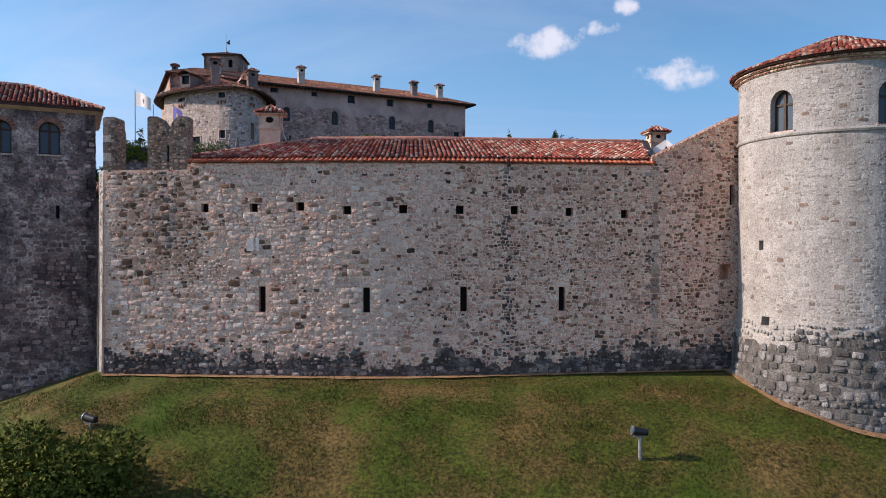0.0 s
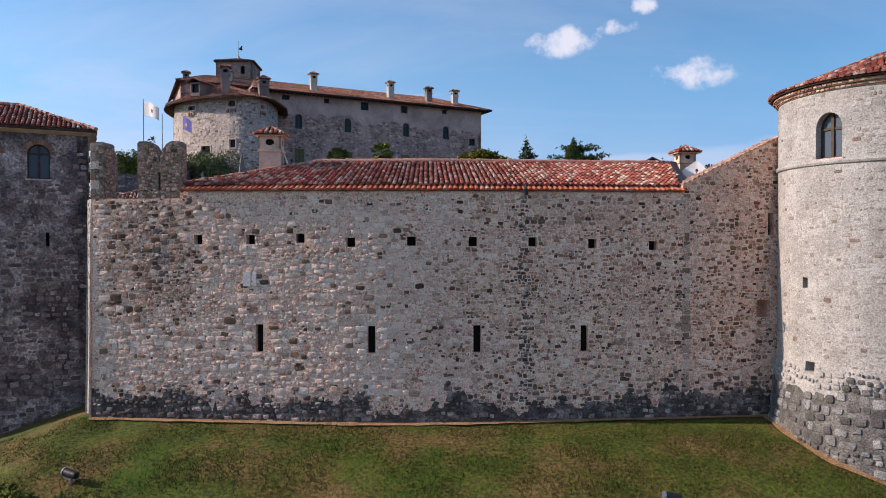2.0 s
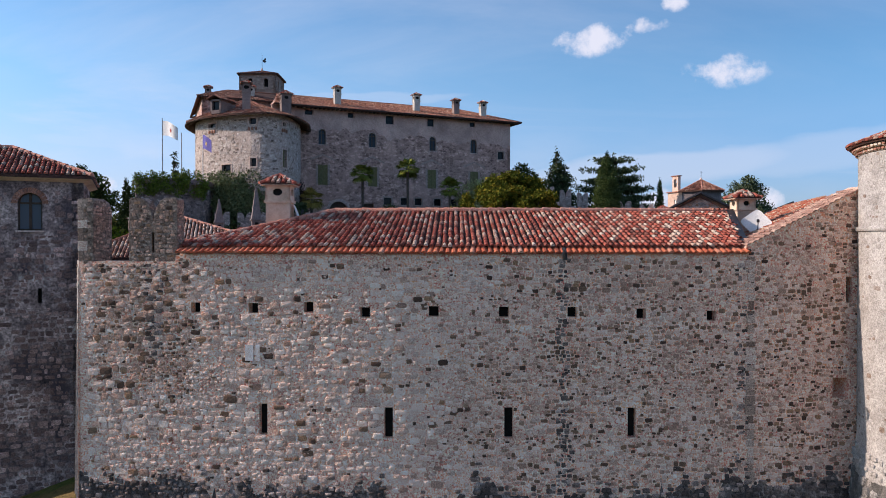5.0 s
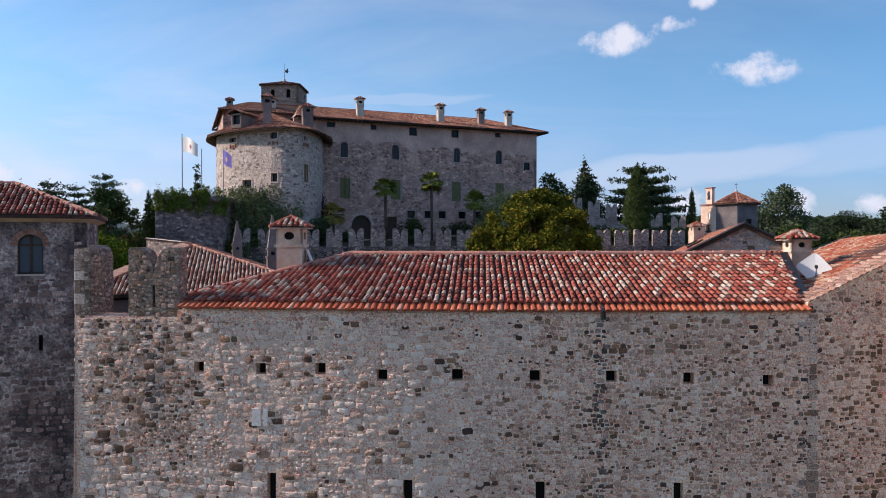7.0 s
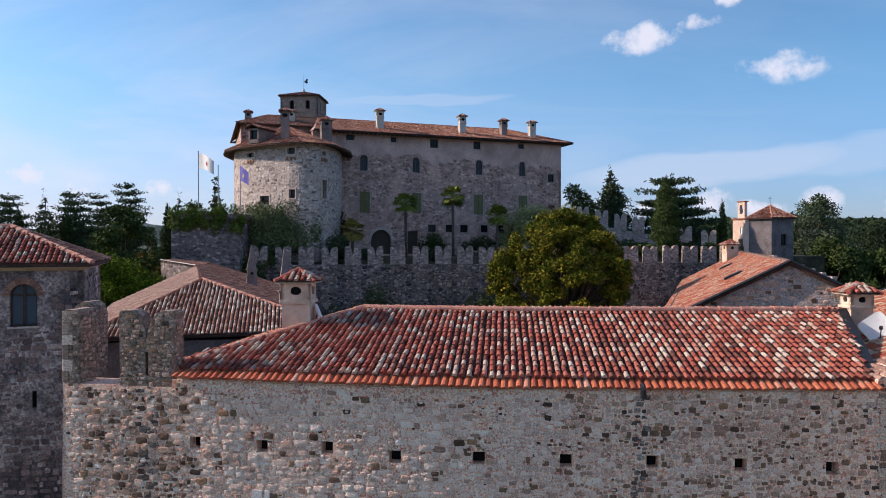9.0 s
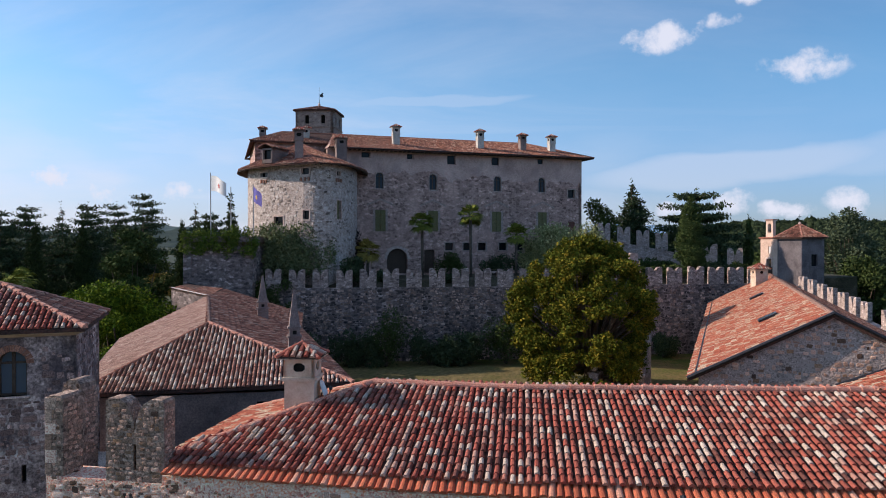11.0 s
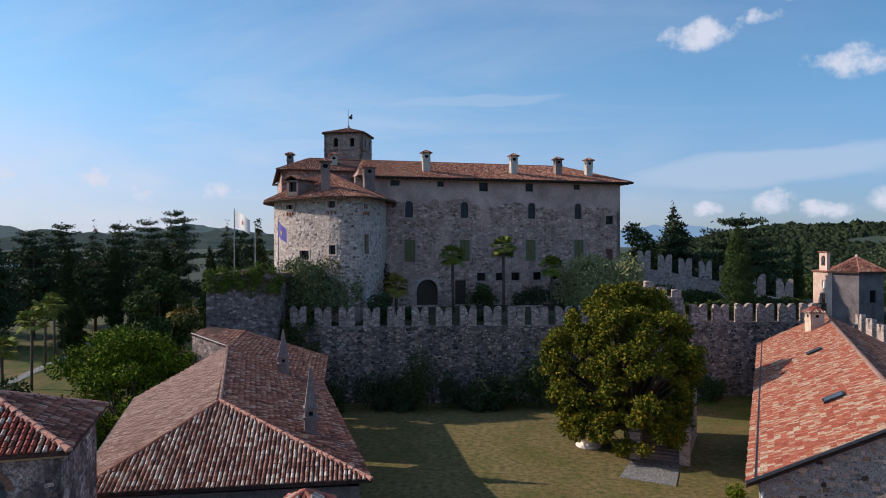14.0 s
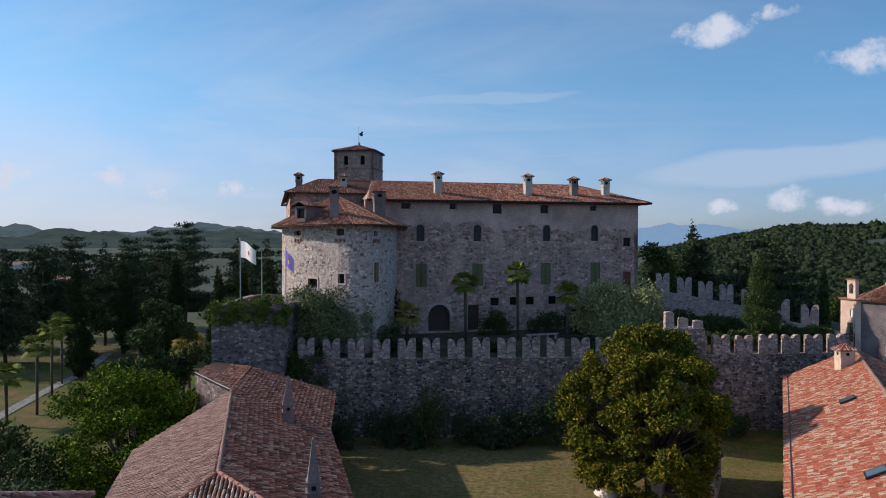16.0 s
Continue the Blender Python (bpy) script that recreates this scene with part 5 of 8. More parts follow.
def arched_window(mp, u0, u1, z0, z1, rise, deep, parent, mat="glass"):
    """A round-headed casement set back in its opening: frame, two leaves, bars, panes, sill."""
    w = empty("window", "", "")
    w.parent = parent
    um, r = (u0 + u1) / 2, (u1 - u0) / 2
    zs = z1 - rise
    n = 8
    arc = lambda q, d: [mp(um - q * r * math.cos(x), zs + (rise - (1 - q) * r) * math.sin(x), d) for x in np.linspace(0, math.pi, n)]
    out = [mp(u0, z0, deep)] + arc(1.0, deep) + [mp(u1, z0, deep)]
    inn = [mp(um - 0.86 * r, z0, deep)] + arc(0.86, deep) + [mp(um + 0.86 * r, z0, deep)]
    g = Geo()
    back = [mp(um - 0.86 * r, z0, deep + 0.06)] + arc(0.86, deep + 0.06) + [mp(um + 0.86 * r, z0, deep + 0.06)]
    m = len(out)
    g.add(out + inn + back, [(i, i + 1, m + i + 1, m + i) for i in range(m - 1)] + [(m + i, m + i + 1, 2 * m + i + 1, 2 * m + i) for i in range(m - 1)])
    g.ob("window_frame", M["wood"], w)
    Geo().poly(*([mp(um - 0.9 * r, z0, deep + 0.05)] + arc(0.9, deep + 0.05) + [mp(um + 0.9 * r, z0, deep + 0.05)])).ob("pane", M[mat], w)

    def bar(a, b, ra, rb, name):
        g = Geo()
        p = [mp(a, ra, deep - 0.01), mp(b, ra, deep - 0.01), mp(b, rb, deep - 0.01), mp(a, rb, deep - 0.01)]
        q = [mp(a, ra, deep + 0.05), mp(b, ra, deep + 0.05), mp(b, rb, deep + 0.05), mp(a, rb, deep + 0.05)]
        g.add(p + q, [(0, 1, 2, 3), (0, 4, 5, 1), (1, 5, 6, 2), (2, 6, 7, 3), (3, 7, 4, 0)])
        g.ob(name, M["wood"], w)
    bar(um - 0.06, um + 0.06, z0, zs + rise * 0.85, "mullion")
    bar(u0 + 0.03, u1 - 0.03, zs - 0.06, zs + 0.03, "transom")
    bar(u0 + 0.03, u1 - 0.03, z0, z0 + 0.08, "bottom_rail")
    g = Geo()
    p = [mp(u0 - 0.08, z0 - 0.08, -0.08), mp(u1 + 0.08, z0 - 0.08, -0.08), mp(u1 + 0.08, z0, -0.08), mp(u0 - 0.08, z0, -0.08)]
    q = [mp(u0 - 0.08, z0 - 0.08, deep), mp(u1 + 0.08, z0 - 0.08, deep), mp(u1 + 0.08, z0, deep), mp(u0 - 0.08, z0, deep)]
    g.add(p + q, [(0, 1, 2, 3), (0, 4, 5, 1), (1, 5, 6, 2), (2, 6, 7, 3), (3, 7, 4, 0)])
    g.ob("window_sill", M["stone_trim"], w)


build_east_tower()

# ---- west tower ----
WEST = pose(-18.8, 38.8, 0, 0, 0, 28.0)      # corner under the eaves; x along the front, leftwards negative


def hip_roof(parent, ring, apexes, mat, eave_mat=None, **kw):
    """Faces of a hip roof over a ring of eave corners; apexes[k] lists the upper points of the face over edge k, from its right end to its left."""
    n = len(ring)
    for k in range(n):
        roof_face([ring[k], ring[(k + 1) % n], *apexes[k]], parent, mat, seed=k + 5, **kw)


def build_west_tower():
    t = empty("square_tower", "dark weathered stone tower with arched windows and tiled hip roof", "tower")
    w, d = 8.2, 6.7
    ins = 0.38
    at = lambda x, y, z: WEST @ Vector((x, y, z))
    a, b = at(-ins - w, ins, 0), at(-ins, ins, 0)
    mp = line_map(a, b)
    holes = [(w - 2.75, w - 1.74, 11.14, 12.95), (w - 5.0, w - 3.99, 11.1, 12.9)]
    slit = [(w - 1.95, w - 1.78, 7.7, 8.4)]
    panel(mp, [0, 2, 4, 6, w], [-6, -2, 2, 6, 10, 13.55], 0.5, holes + slit).ob("wall", M["brown_render"], t)
    for h in holes:
        arch_fill(mp, h[0], h[1], h[3] - 0.55, h[3], 0.45).ob("window_head", M["brown_render"], t)
        arched_window(mp, *h, 0.5, 0.24, t, "sky_glass")
        # brick arch round the head
        g = Geo()
        um, r = (h[0] + h[1]) / 2, (h[1] - h[0]) / 2
        for k in range(11):
            q0, q1 = math.pi * k / 11 + 0.02, math.pi * (k + 1) / 11 - 0.02
            pts = [mp(um - R * math.cos(q), h[3] - 0.55 + R * math.sin(q), -0.02) for R, q in ((r, q0), (r + 0.26, q0), (r + 0.26, q1), (r, q1))]
            bk = [mp(um - R * math.cos(q), h[3] - 0.55 + R * math.sin(q), 0.05) for R, q in ((r, q0), (r + 0.26, q0), (r + 0.26, q1), (r, q1))]
            g.add(pts + bk, [(0, 1, 2, 3), (0, 4, 5, 1), (1, 5, 6, 2), (2, 6, 7, 3), (3, 7, 4, 0)])
        g.ob("brick_arch", M["brick"], t, kind="stuff")
    # black sheet in place of the slit's unlit depth
    Geo().poly(mp(w - 2.1, 7.6, 0.3), mp(w - 1.6, 7.6, 0.3), mp(w - 1.6, 8.5, 0.3), mp(w - 2.1, 8.5, 0.3)).ob("slit_back", M["dark"], t)
    lay_stones(stones_on(mp, 0.05, w - 0.02, -3, 13.2, holes=[(h[0] - 0.3, h[1] + 0.3, h[2] - 0.1, h[3] + 0.35) for h in holes + slit], seed=31, keep=lambda u, z: 0.72 + 0.6 * noise.noise((u * 0.4, z * 0.4, 5)) + (0.3 if z < 4 else 0), row=(0.16, 0.34), proud=(0.005, 0.03)), t, M["west_stone"])
    for p, q, s in ((at(-ins, ins, 0), at(-ins, ins + d, 0), 1), (at(-ins, ins + d, 0), at(-ins - w, ins + d, 0), 2), (at(-ins - w, ins + d, 0), at(-ins - w, ins, 0), 3)):
        m2 = line_map(p, q)
        ln = (q - p).length
        panel(m2, [0, ln / 2, ln], [-6, 4, 10, 13.55], 0.5).ob("wall", M["brown_render"], t)
        if s == 1:
            lay_stones(stones_on(m2, 0.05, ln - 0.05, 6, 13.4, seed=33, keep=0.6, row=(0.16, 0.34)), t, M["west_stone"])
    W, D = w + 2 * ins, d + 2 * ins
    ring = [at(-W, 0, 13.75), at(0, 0, 13.75), at(0, D, 13.75), at(-W, D, 13.75)]
    a1, a2 = at(-D / 2, D / 2, 15.35), at(-W + D / 2, D / 2, 15.35)
    for k, (ap, mt) in enumerate((([a1, a2], "tile"), ([a1], "tile_old"), ([a2, a1], "tile_old"), ([a2], "tile_old"))):
        roof_face([ring[k], ring[(k + 1) % 4], *ap], t, M[mt], seed=50 + k, singles=110 if k == 0 else 0, single_mat=M["tile_one"])
    for c, p in ((ring[0], a2), (ring[1], a1), (ring[2], a1), (ring[3], a2), (a1, a2)):
        ridge_tiles(c, p, t, M["ridge"])
    g = Geo()
    for k in range(4):
        p, q = ring[k], ring[(k + 1) % 4]
        c = (ring[0] + ring[2]) / 2
        pi_, qi = p + (c - p) * 0.09, q + (c - q) * 0.09
        g.add([p - Vector((0, 0, .14)), q - Vector((0, 0, .14)), qi - Vector((0, 0, .3)), pi_ - Vector((0, 0, .3))], [(0, 3, 2, 1)])
    g.ob("eaves_cornice", M["cream"], t)


build_west_tower()

# ---- front range with its tiled roof, behind the outer wall ----


def build_front_range():
    h = empty("front_range", "low range under a mottled red and cream tile roof", "building")
    ez = 10.42
    e = [Vector((x, wall_x(x) + 0.55, 10.45)) for x in (-12.3, -2.0, 9.0, 10.15)]
    rl, rm, rr = Vector((-6.85, 38.3, 12.02)), Vector((-1.4, 38.1, 12.02)), Vector((11.25, 39.45, 12.02))
    bl, br = Vector((-12.55, 40.4, 10.35)), Vector((10.6, 45.2, 10.2))
    bm = Vector((-9.2, 43.6, 10.2))
    eave = lambda off: path_map([(x, wall_x(x) + off) for x in (-13.2, -9.0, -5.5, -2.0, 1.5, 5.0, 9.0, 12.5)], None, 2)
    fm, flen, fu, fx, fy = eave(0.55)
    wm, wlen, wu, wx, wy = eave(0.0)
    slope = 0.3
    ez = 10.5
    bent_roof((fm, fu, fx), ez, slope, lambda x: 4.95, lambda x, d: d < 4.95 * (x + 12.35) / 5.5, lambda x, y: x < 10.15 + (y - 33.9) * 0.21, -12.3, 12.3, h, M["tile"], M["tile_one"], 300, lambda x, d: -7.5 < x < -1.5 and d < 4.6)
    g = Geo()
    rings = []
    low = Vector((0, 0, -0.12))
    for x in np.linspace(-12.3, 10.15, 40):
        p = fm(fu(x), ez, 0)
        d = 4.95 * min(1.0, (x + 12.35) / 5.5)
        lean = 0.19 * (x + 7) / 17 if x > -7 else 0.0
        q = p + Vector((d * lean, d, d * slope))
        rings.append([p, q, q + low, p + low])
    g.loft(rings)
    g.ob("roof_bed", M["tile_bed"], h)
    roof_face([bl, e[0], rl], h, M["tile_red"], seed=62)
    roof_face([br, bl, rl, rr], h, M["tile_red"], seed=63)
    # the row of newer tiles below the gutter
    t = tile_mesh(5, 0.112, 0.8, 0.09)
    g = Geo()
    u = wu(-11.9)
    while u < wu(10.15):
        pa, pb = wm(u - 0.1, 0, 0), wm(u + 0.1, 0, 0)
        al = (pb - pa).normalized()
        up = Vector((-al.y, al.x, 0.42)).normalized()
        nr = al.cross(up)
        m3 = Matrix.Translation(wm(u, 10.15, -0.16)) @ Matrix(((al.x, up.x, nr.x, 0), (al.y, up.y, nr.y, 0), (al.z, up.z, nr.z, 0), (0, 0, 0, 1))) @ pose(0, random.gauss(0, 0.02), 0, 0, 0, random.gauss(0, 2))
        g.add([m3 @ Vector(p) for p in t.v], t.f)
        u += 0.23
    g.ob("eaves_tiles", M["tile_new"], h, kind="stuff")
    g = Geo()
    g.loft([[wm(wu(x), z, d) for z, d in ((10.14, 0.03), (10.42, 0.6), (10.3, 0.6), (10.06, 0.03))] for x in np.linspace(-11.9, 10.15, 30)])
    g.ob("eaves_bed", M["mortar"], h)
    ridge_tiles(rl, rm, h, M["ridge"])
    ridge_tiles(rm, rr, h, M["ridge"])
    ridge_tiles(e[0], rl, h, M["ridge"])
    ridge_tiles(bl, rl, h, M["ridge"])
    # flashing strip at the east end of the slope
    g = Geo()
    d = (rr - e[3]).normalized()
    for k, (p, q) in enumerate(((e[3], rr),)):
        side = Vector((0.28, 0.02, 0.0))
        g.slab([p + Vector((-0.05, 0, 0.1)), p + side + Vector((0, 0, 0.1)), q + side + Vector((0, 0, 0.1)), q + Vector((-0.05, 0, 0.1))], 0.06)
    g.ob("lead_flashing", M["metal"], h)
    # yard walls
    for p, q in ((br, bl), (bl, e[0] + Vector((0.2, 1.2, 0)))):
        m2 = line_map(p + Vector((0, -0.3, 0)), q + Vector((0.3, -0.3, 0)))
        ln = (q - p).length
        panel(m2, [0, ln], [2, 10.15], 0.4).ob("wall", M["inner_wall"], h)
    return h


build_front_range()


def chimney(at, w, d, h, mat, rz=0.0, style="house", cap="tile", label="rendered chimney with a small tiled cap", base=0.6):
    """A stack with a collar, a vented head and a little tiled roof."""
    c = empty("chimney", label, "chimney", at, rz=rz)
    Geo().box((-w / 2, -d / 2, -base), (w / 2, d / 2, h * 0.62)).ob("shaft", mat, c)
    Geo().box((-w / 2 - 0.07, -d / 2 - 0.07, h * 0.62), (w / 2 + 0.07, d / 2 + 0.07, h * 0.68)).ob("collar", mat, c)
    z0, z1 = h * 0.68, h
    wh, dh = w / 2 + 0.02, d / 2 + 0.02
    m = Matrix.Identity(4)
    for s, (a, b) in enumerate((((-wh, -dh), (wh, -dh)), ((wh, -dh), (wh, dh)), ((wh, dh), (-wh, dh)), ((-wh, dh), (-wh, -dh)))):
        mp = line_map(a, b)
        ln = math.hypot(b[0] - a[0], b[1] - a[1])
        r = min(0.3 * ln, (z1 - z0) * 0.3)
        hh = (ln / 2 - r, ln / 2 + r, (z0 + z1) / 2 - r * 0.75, (z0 + z1) / 2 + r * 0.75)
        g = panel(mp, [0, ln], [z0, z1], 0.1, [hh])
        for x in (0, 1):
            for y in (0, 1):
                cx, cz = hh[x], hh[2 + y]
                sx, sz = (1 if x == 0 else -1), (1 if y == 0 else -1)
                p = [(cx, cz), (cx + sx * r * 0.6, cz), (cx, cz + sz * r * 0.45)]
                if sx * sz < 0:
                    p = p[::-1]
                g.poly(*(mp(*q, 0.003) for q in p))
        g.ob("vent_wall", mat, c)
    # black block filling the head, so the vents show painted shade
    Geo().box((-wh + 0.12, -dh + 0.12, z0), (wh - 0.12, dh - 0.12, z1 - 0.02)).ob("flue", M["dark"], c)
    o = 0.2 if cap == "tile" else 0.1
    ring = [Vector((-wh - o, -dh - o, z1)), Vector((wh + o, -dh - o, z1)), Vector((wh + o, dh + o, z1)), Vector((-wh - o, dh + o, z1))]
    top = Vector((0, 0, z1 + 0.42 * w))
    g = Geo().slab(ring, 0.05)
    g.ob("cap_slab", mat, c)
    for k in range(4):
        roof_face([ring[k], ring[(k + 1) % 4], top], c, M["tile"], thick=0.03, row=0.3, seed=k + int(abs(at[0]) * 10), seg=3)
    for k in range(4):
        ridge_tiles(ring[k], top, c, M["tile"], r=0.09, step=0.3)
    return c


chimney((-9.1, 37.1, 11.0), 1.05, 0.9, 2.15, M["cream"], 4, label="cream rendered chimney with oval vents and tiled cap")
chimney((12.2, 40.2, 11.15), 0.84, 0.75, 1.5, M["cream"], 6, label="cream rendered chimney with oval vents and red tiled cap")

# ---- west range: hip roof with stepped rear part ----


def build_west_range():
    h = empty("west_range", "long range with an old brown tile hip roof", "building")
    FL, FR = Vector((-23.97, 45.0, 9.56)), Vector((-10.9, 49.5, 9.7))
    HN, HF = Vector((-20.9, 53.0, 12.3)), Vector((-30.3, 70.9, 12.45))
    RB = Vector((-21.6, 70.5, 9.8))
    UP, UT = Vector((-36.2, 75.1, 12.85)), Vector((-37.5, 80.4, 13.0))
    roof_face([FL, FR, HN], h, M["tile_cream"], seed=70, singles=200, single_mat=M["tile_cream_one"], where=lambda a, b: True)
    roof_face([FR, RB, HF, HN], h, M["tile_old"], seed=71)
    LBp = HF + (FL - HN)
    roof_face([LBp, FL, HN, HF], h, M["tile_pink"], seed=72)
    # rear block: the east slope runs on up to a higher edge
    Q = Vector((-34.1, 81.5, 12.4))
    roof_face([RB, Vector((-26.5, 84.0, 9.7)), Q, HF], h, M["tile_old"], seed=73)
    roof_face([HF, Q, UT, UP], h, M["tile_old"], seed=74)
    Geo().poly(HF, UP, Vector((UP.x, UP.y, 9.0)), Vector((HF.x, HF.y, 9.0))).ob("wall", M["inner_wall"], h)
    Geo().poly(UP, UT, Vector((UT.x, UT.y, 3.0)), Vector((UP.x, UP.y, 3.0))).ob("wall", M["inner_wall"], h)
    ridge_tiles(FL, HN, h, M["tile_old"])
    ridge_tiles(FR, HN, h, M["ridge"])
    ridge_tiles(HN, HF, h, M["tile_pink"])
    Geo().tube([LBp + Vector((-0.1, 0, 0)), FL + Vector((-0.1, 0, 0.02))], 0.07, 6).ob("gutter", M["metal"], h)
    Geo().tube([FR, RB], 0.06, 6).ob("gutter", M["metal"], h)
    Geo().tube([HF + Vector((0, 0, 0.1)), UP + Vector((0, 0, 0.1))], 0.08, 6).ob("verge_flashing", M["metal"], h)
    Geo().tube([UT + Vector((0, 0, 0.1)), Vector((-26.5, 84.0, 9.8))], 0.08, 6).ob("verge_flashing", M["metal"], h)
    c = (FL + FR + LBp + RB) / 4
    ins = lambda p: Vector((p.x + (c.x - p.x) * 0.06, p.y + (c.y - p.y) * 0.03, 0))
    ring = [ins(FL), ins(FR), ins(RB), ins(LBp)]
    for k in range(4):
        p, q = ring[k], ring[(k + 1) % 4]
        mp = line_map(p, q)
        ln = (q - p).length
        holes = [(2.0, 3.1, 6.9, 8.4), (8.6, 9.7, 7.3, 8.8)] if k == 0 else []
        panel(mp, [0, ln], [1.5, 9.3], 0.5, holes).ob("wall", M["grey_render"], h)
        for q4 in holes:
            w = empty("window", "", "")
            w.parent = h
            Geo().poly(mp(q4[0], q4[2], 0.25), mp(q4[1], q4[2], 0.25), mp(q4[1], q4[3], 0.25), mp(q4[0], q4[3], 0.25)).ob("pane", M["glass"], w)
            Geo().box((0, 0, 0), (0.08, 0.06, q4[3] - q4[2]), Matrix.Translation(mp((q4[0] + q4[1]) / 2, q4[2], 0.2))).ob("mullion", M["wood"], w)
    return h


build_west_range()


def spire_chimney(at, h_stack, h_spire, w):
    """A slender stack with a pointed brick spire."""
    c = empty("spire_chimney", "slender grey chimney with a pointed spire on the roof", "chimney", at, rz=25)
    Geo().box((-w / 2, -w / 2, -0.8), (w / 2, w / 2, h_stack)).ob("shaft", M["grey_render"], c)
    Geo().box((-w / 2 - 0.07, -w / 2 - 0.07, h_stack), (w / 2 + 0.07, w / 2 + 0.07, h_stack + 0.12)).ob("collar", M["grey_render"], c)
    Geo().box((-w * 0.44, -w * 0.44, h_stack + 0.12), (w * 0.44, w * 0.44, h_stack + 0.55)).ob("vent_head", M["grey_render"], c)
    # vents are black plates without a hole, inner shade as colour
    for s in (-1, 1):
        Geo().box((-0.12, s * w * 0.44 - 0.004, h_stack + 0.2), (0.12, s * w * 0.44 + 0.004, h_stack + 0.42)).ob("vent", M["dark"], c)
        Geo().box((s * w * 0.44 - 0.004, -0.12, h_stack + 0.2), (s * w * 0.44 + 0.004, 0.12, h_stack + 0.42)).ob("vent", M["dark"], c)
    Geo().box((-w / 2 - 0.05, -w / 2 - 0.05, h_stack + 0.55), (w / 2 + 0.05, w / 2 + 0.05, h_stack + 0.65)).ob("collar", M["grey_render"], c)
    k = w * 0.46
    Geo().prism([(-k, -k), (k, -k), (k, k), (-k, k)], h_stack + 0.65, h_stack + h_spire, None, [(-0.05, -0.05), (0.05, -0.05), (0.05, 0.05), (-0.05, 0.05)]).ob("spire", M["grey_render"], c)


spire_chimney((-24.1, 68.3, 10.6), 1.1, 2.75, 0.85)
spire_chimney((-15.7, 53.5, 10.6), 0.9, 2.85, 0.7)

# ---- east range with the sunny red roof ----


def build_east_range():
    h = empty("east_range", "long stone range with a bright red tile roof", "building")
    EN, EF = Vector((6.55, 51.6, 9.95)), Vector((17.9, 100.6, 9.9))
    RN, RF = Vector((13.35, 50.7, 13.5)), Vector((24.4, 99.6, 13.4))
    XN, XF = Vector((20.1, 49.4, 9.95)), Vector((31.0, 98.0, 9.9))
    roof_face([EF, EN, RN, RF], h, M["tile_red"], seed=90, seg=3, singles=0)
    roof_face([XN, XF, RF, RN], h, M["tile_old"], seed=91, seg=3)
    ridge_tiles(RN, RF, h, M["tile_pink"], r=0.16)
    Geo().tube([EN + Vector((0.45, 0.1, 0.3)), EF + Vector((0.45, 0, 0.3))], 0.08, 6).ob("gutter", M["metal"], h)
    Geo().tube([EN + Vector((0, -0.05, 0.1)), RN + Vector((0, -0.05, 0.12)), XN + Vector((0, -0.05, 0.1))], 0.11, 6).ob("verge_flashing", M["metal"], h)
    # gable end towards the yard
    a, b = Vector((7.2, 51.9, 0)), Vector((19.6, 49.9, 0))
    mp = line_map(a, b)
    ln = (b - a).length
    top = lambda u: 9.95 + (u + 0.6) / (ln / 2 + 0.6) * 3.4 if u < ln / 2 else 9.95 + (ln + 0.6 - u) / (ln / 2 + 0.6) * 3.4
    holes = [(4.3, 6.4, 6.1, 7.3)]
    panel(mp, [ln * i / 8 for i in range(9)], [2, 8, 10, 13.6], 0.5, holes, top).ob("gable_wall", M["gable"], h)
    rub = stones_on(mp, 0.1, ln - 0.1, 4.0, 13.2, row=(0.14, 0.3), wide=(0.8, 1.8), holes=[(3.9, 6.8, 5.8, 7.6)], keep=0.5, proud=(0.004, 0.02), seed=93, top=top)
    lay_stones([q for k, q in enumerate(rub) if k % 5], h, M["stone_b"])
    lay_stones([q for k, q in enumerate(rub) if k % 5 == 0], h, M["stone_dark"])
    w = empty("window", "", "")
    w.parent = h
    q4 = holes[0]
    Geo().poly(mp(q4[0], q4[2], 0.2), mp(q4[1], q4[2], 0.2), mp(q4[1], q4[3], 0.2), mp(q4[0], q4[3], 0.2)).ob("pane", M["glass"], w)
    for x0, x1, z0, z1 in ((q4[0] - 0.2, q4[0], q4[2], q4[3]), (q4[1], q4[1] + 0.2, q4[2], q4[3]), (q4[0] - 0.2, q4[1] + 0.2, q4[3], q4[3] + 0.22), (q4[0] - 0.2, q4[1] + 0.2, q4[2] - 0.15, q4[2])):
        g = Geo()
        g.add([mp(x, z, d) for d in (-0.05, 0.2) for x, z in ((x0, z0), (x1, z0), (x1, z1), (x0, z1))], [(0, 1, 2, 3), (0, 4, 5, 1), (1, 5, 6, 2), (2, 6, 7, 3), (3, 7, 4, 0)])
        g.ob("window_frame", M["stone_trim"], w)
    for k in range(3):
        Geo().box((0, 0, 0), (0.06, 0.06, 1.2), Matrix.Translation(mp(q4[0] + 0.5 * (k + 1), q4[2], 0.12))).ob("mullion", M["white"], w)
    # side walls
    for p, q in ((Vector((18.3, 100.2, 0)), a), (b, Vector((30.6, 97.6, 0)))):
        m2 = line_map(p, q)
        panel(m2, [0, (q - p).length], [2, 10.0], 0.5).ob("wall", M["gable"], h)
    Geo().tube([a + Vector((0.1, -0.1, 3.4)), a + Vector((0.1, -0.1, 9.6))], 0.06, 8).ob("downpipe", M["white"], h)
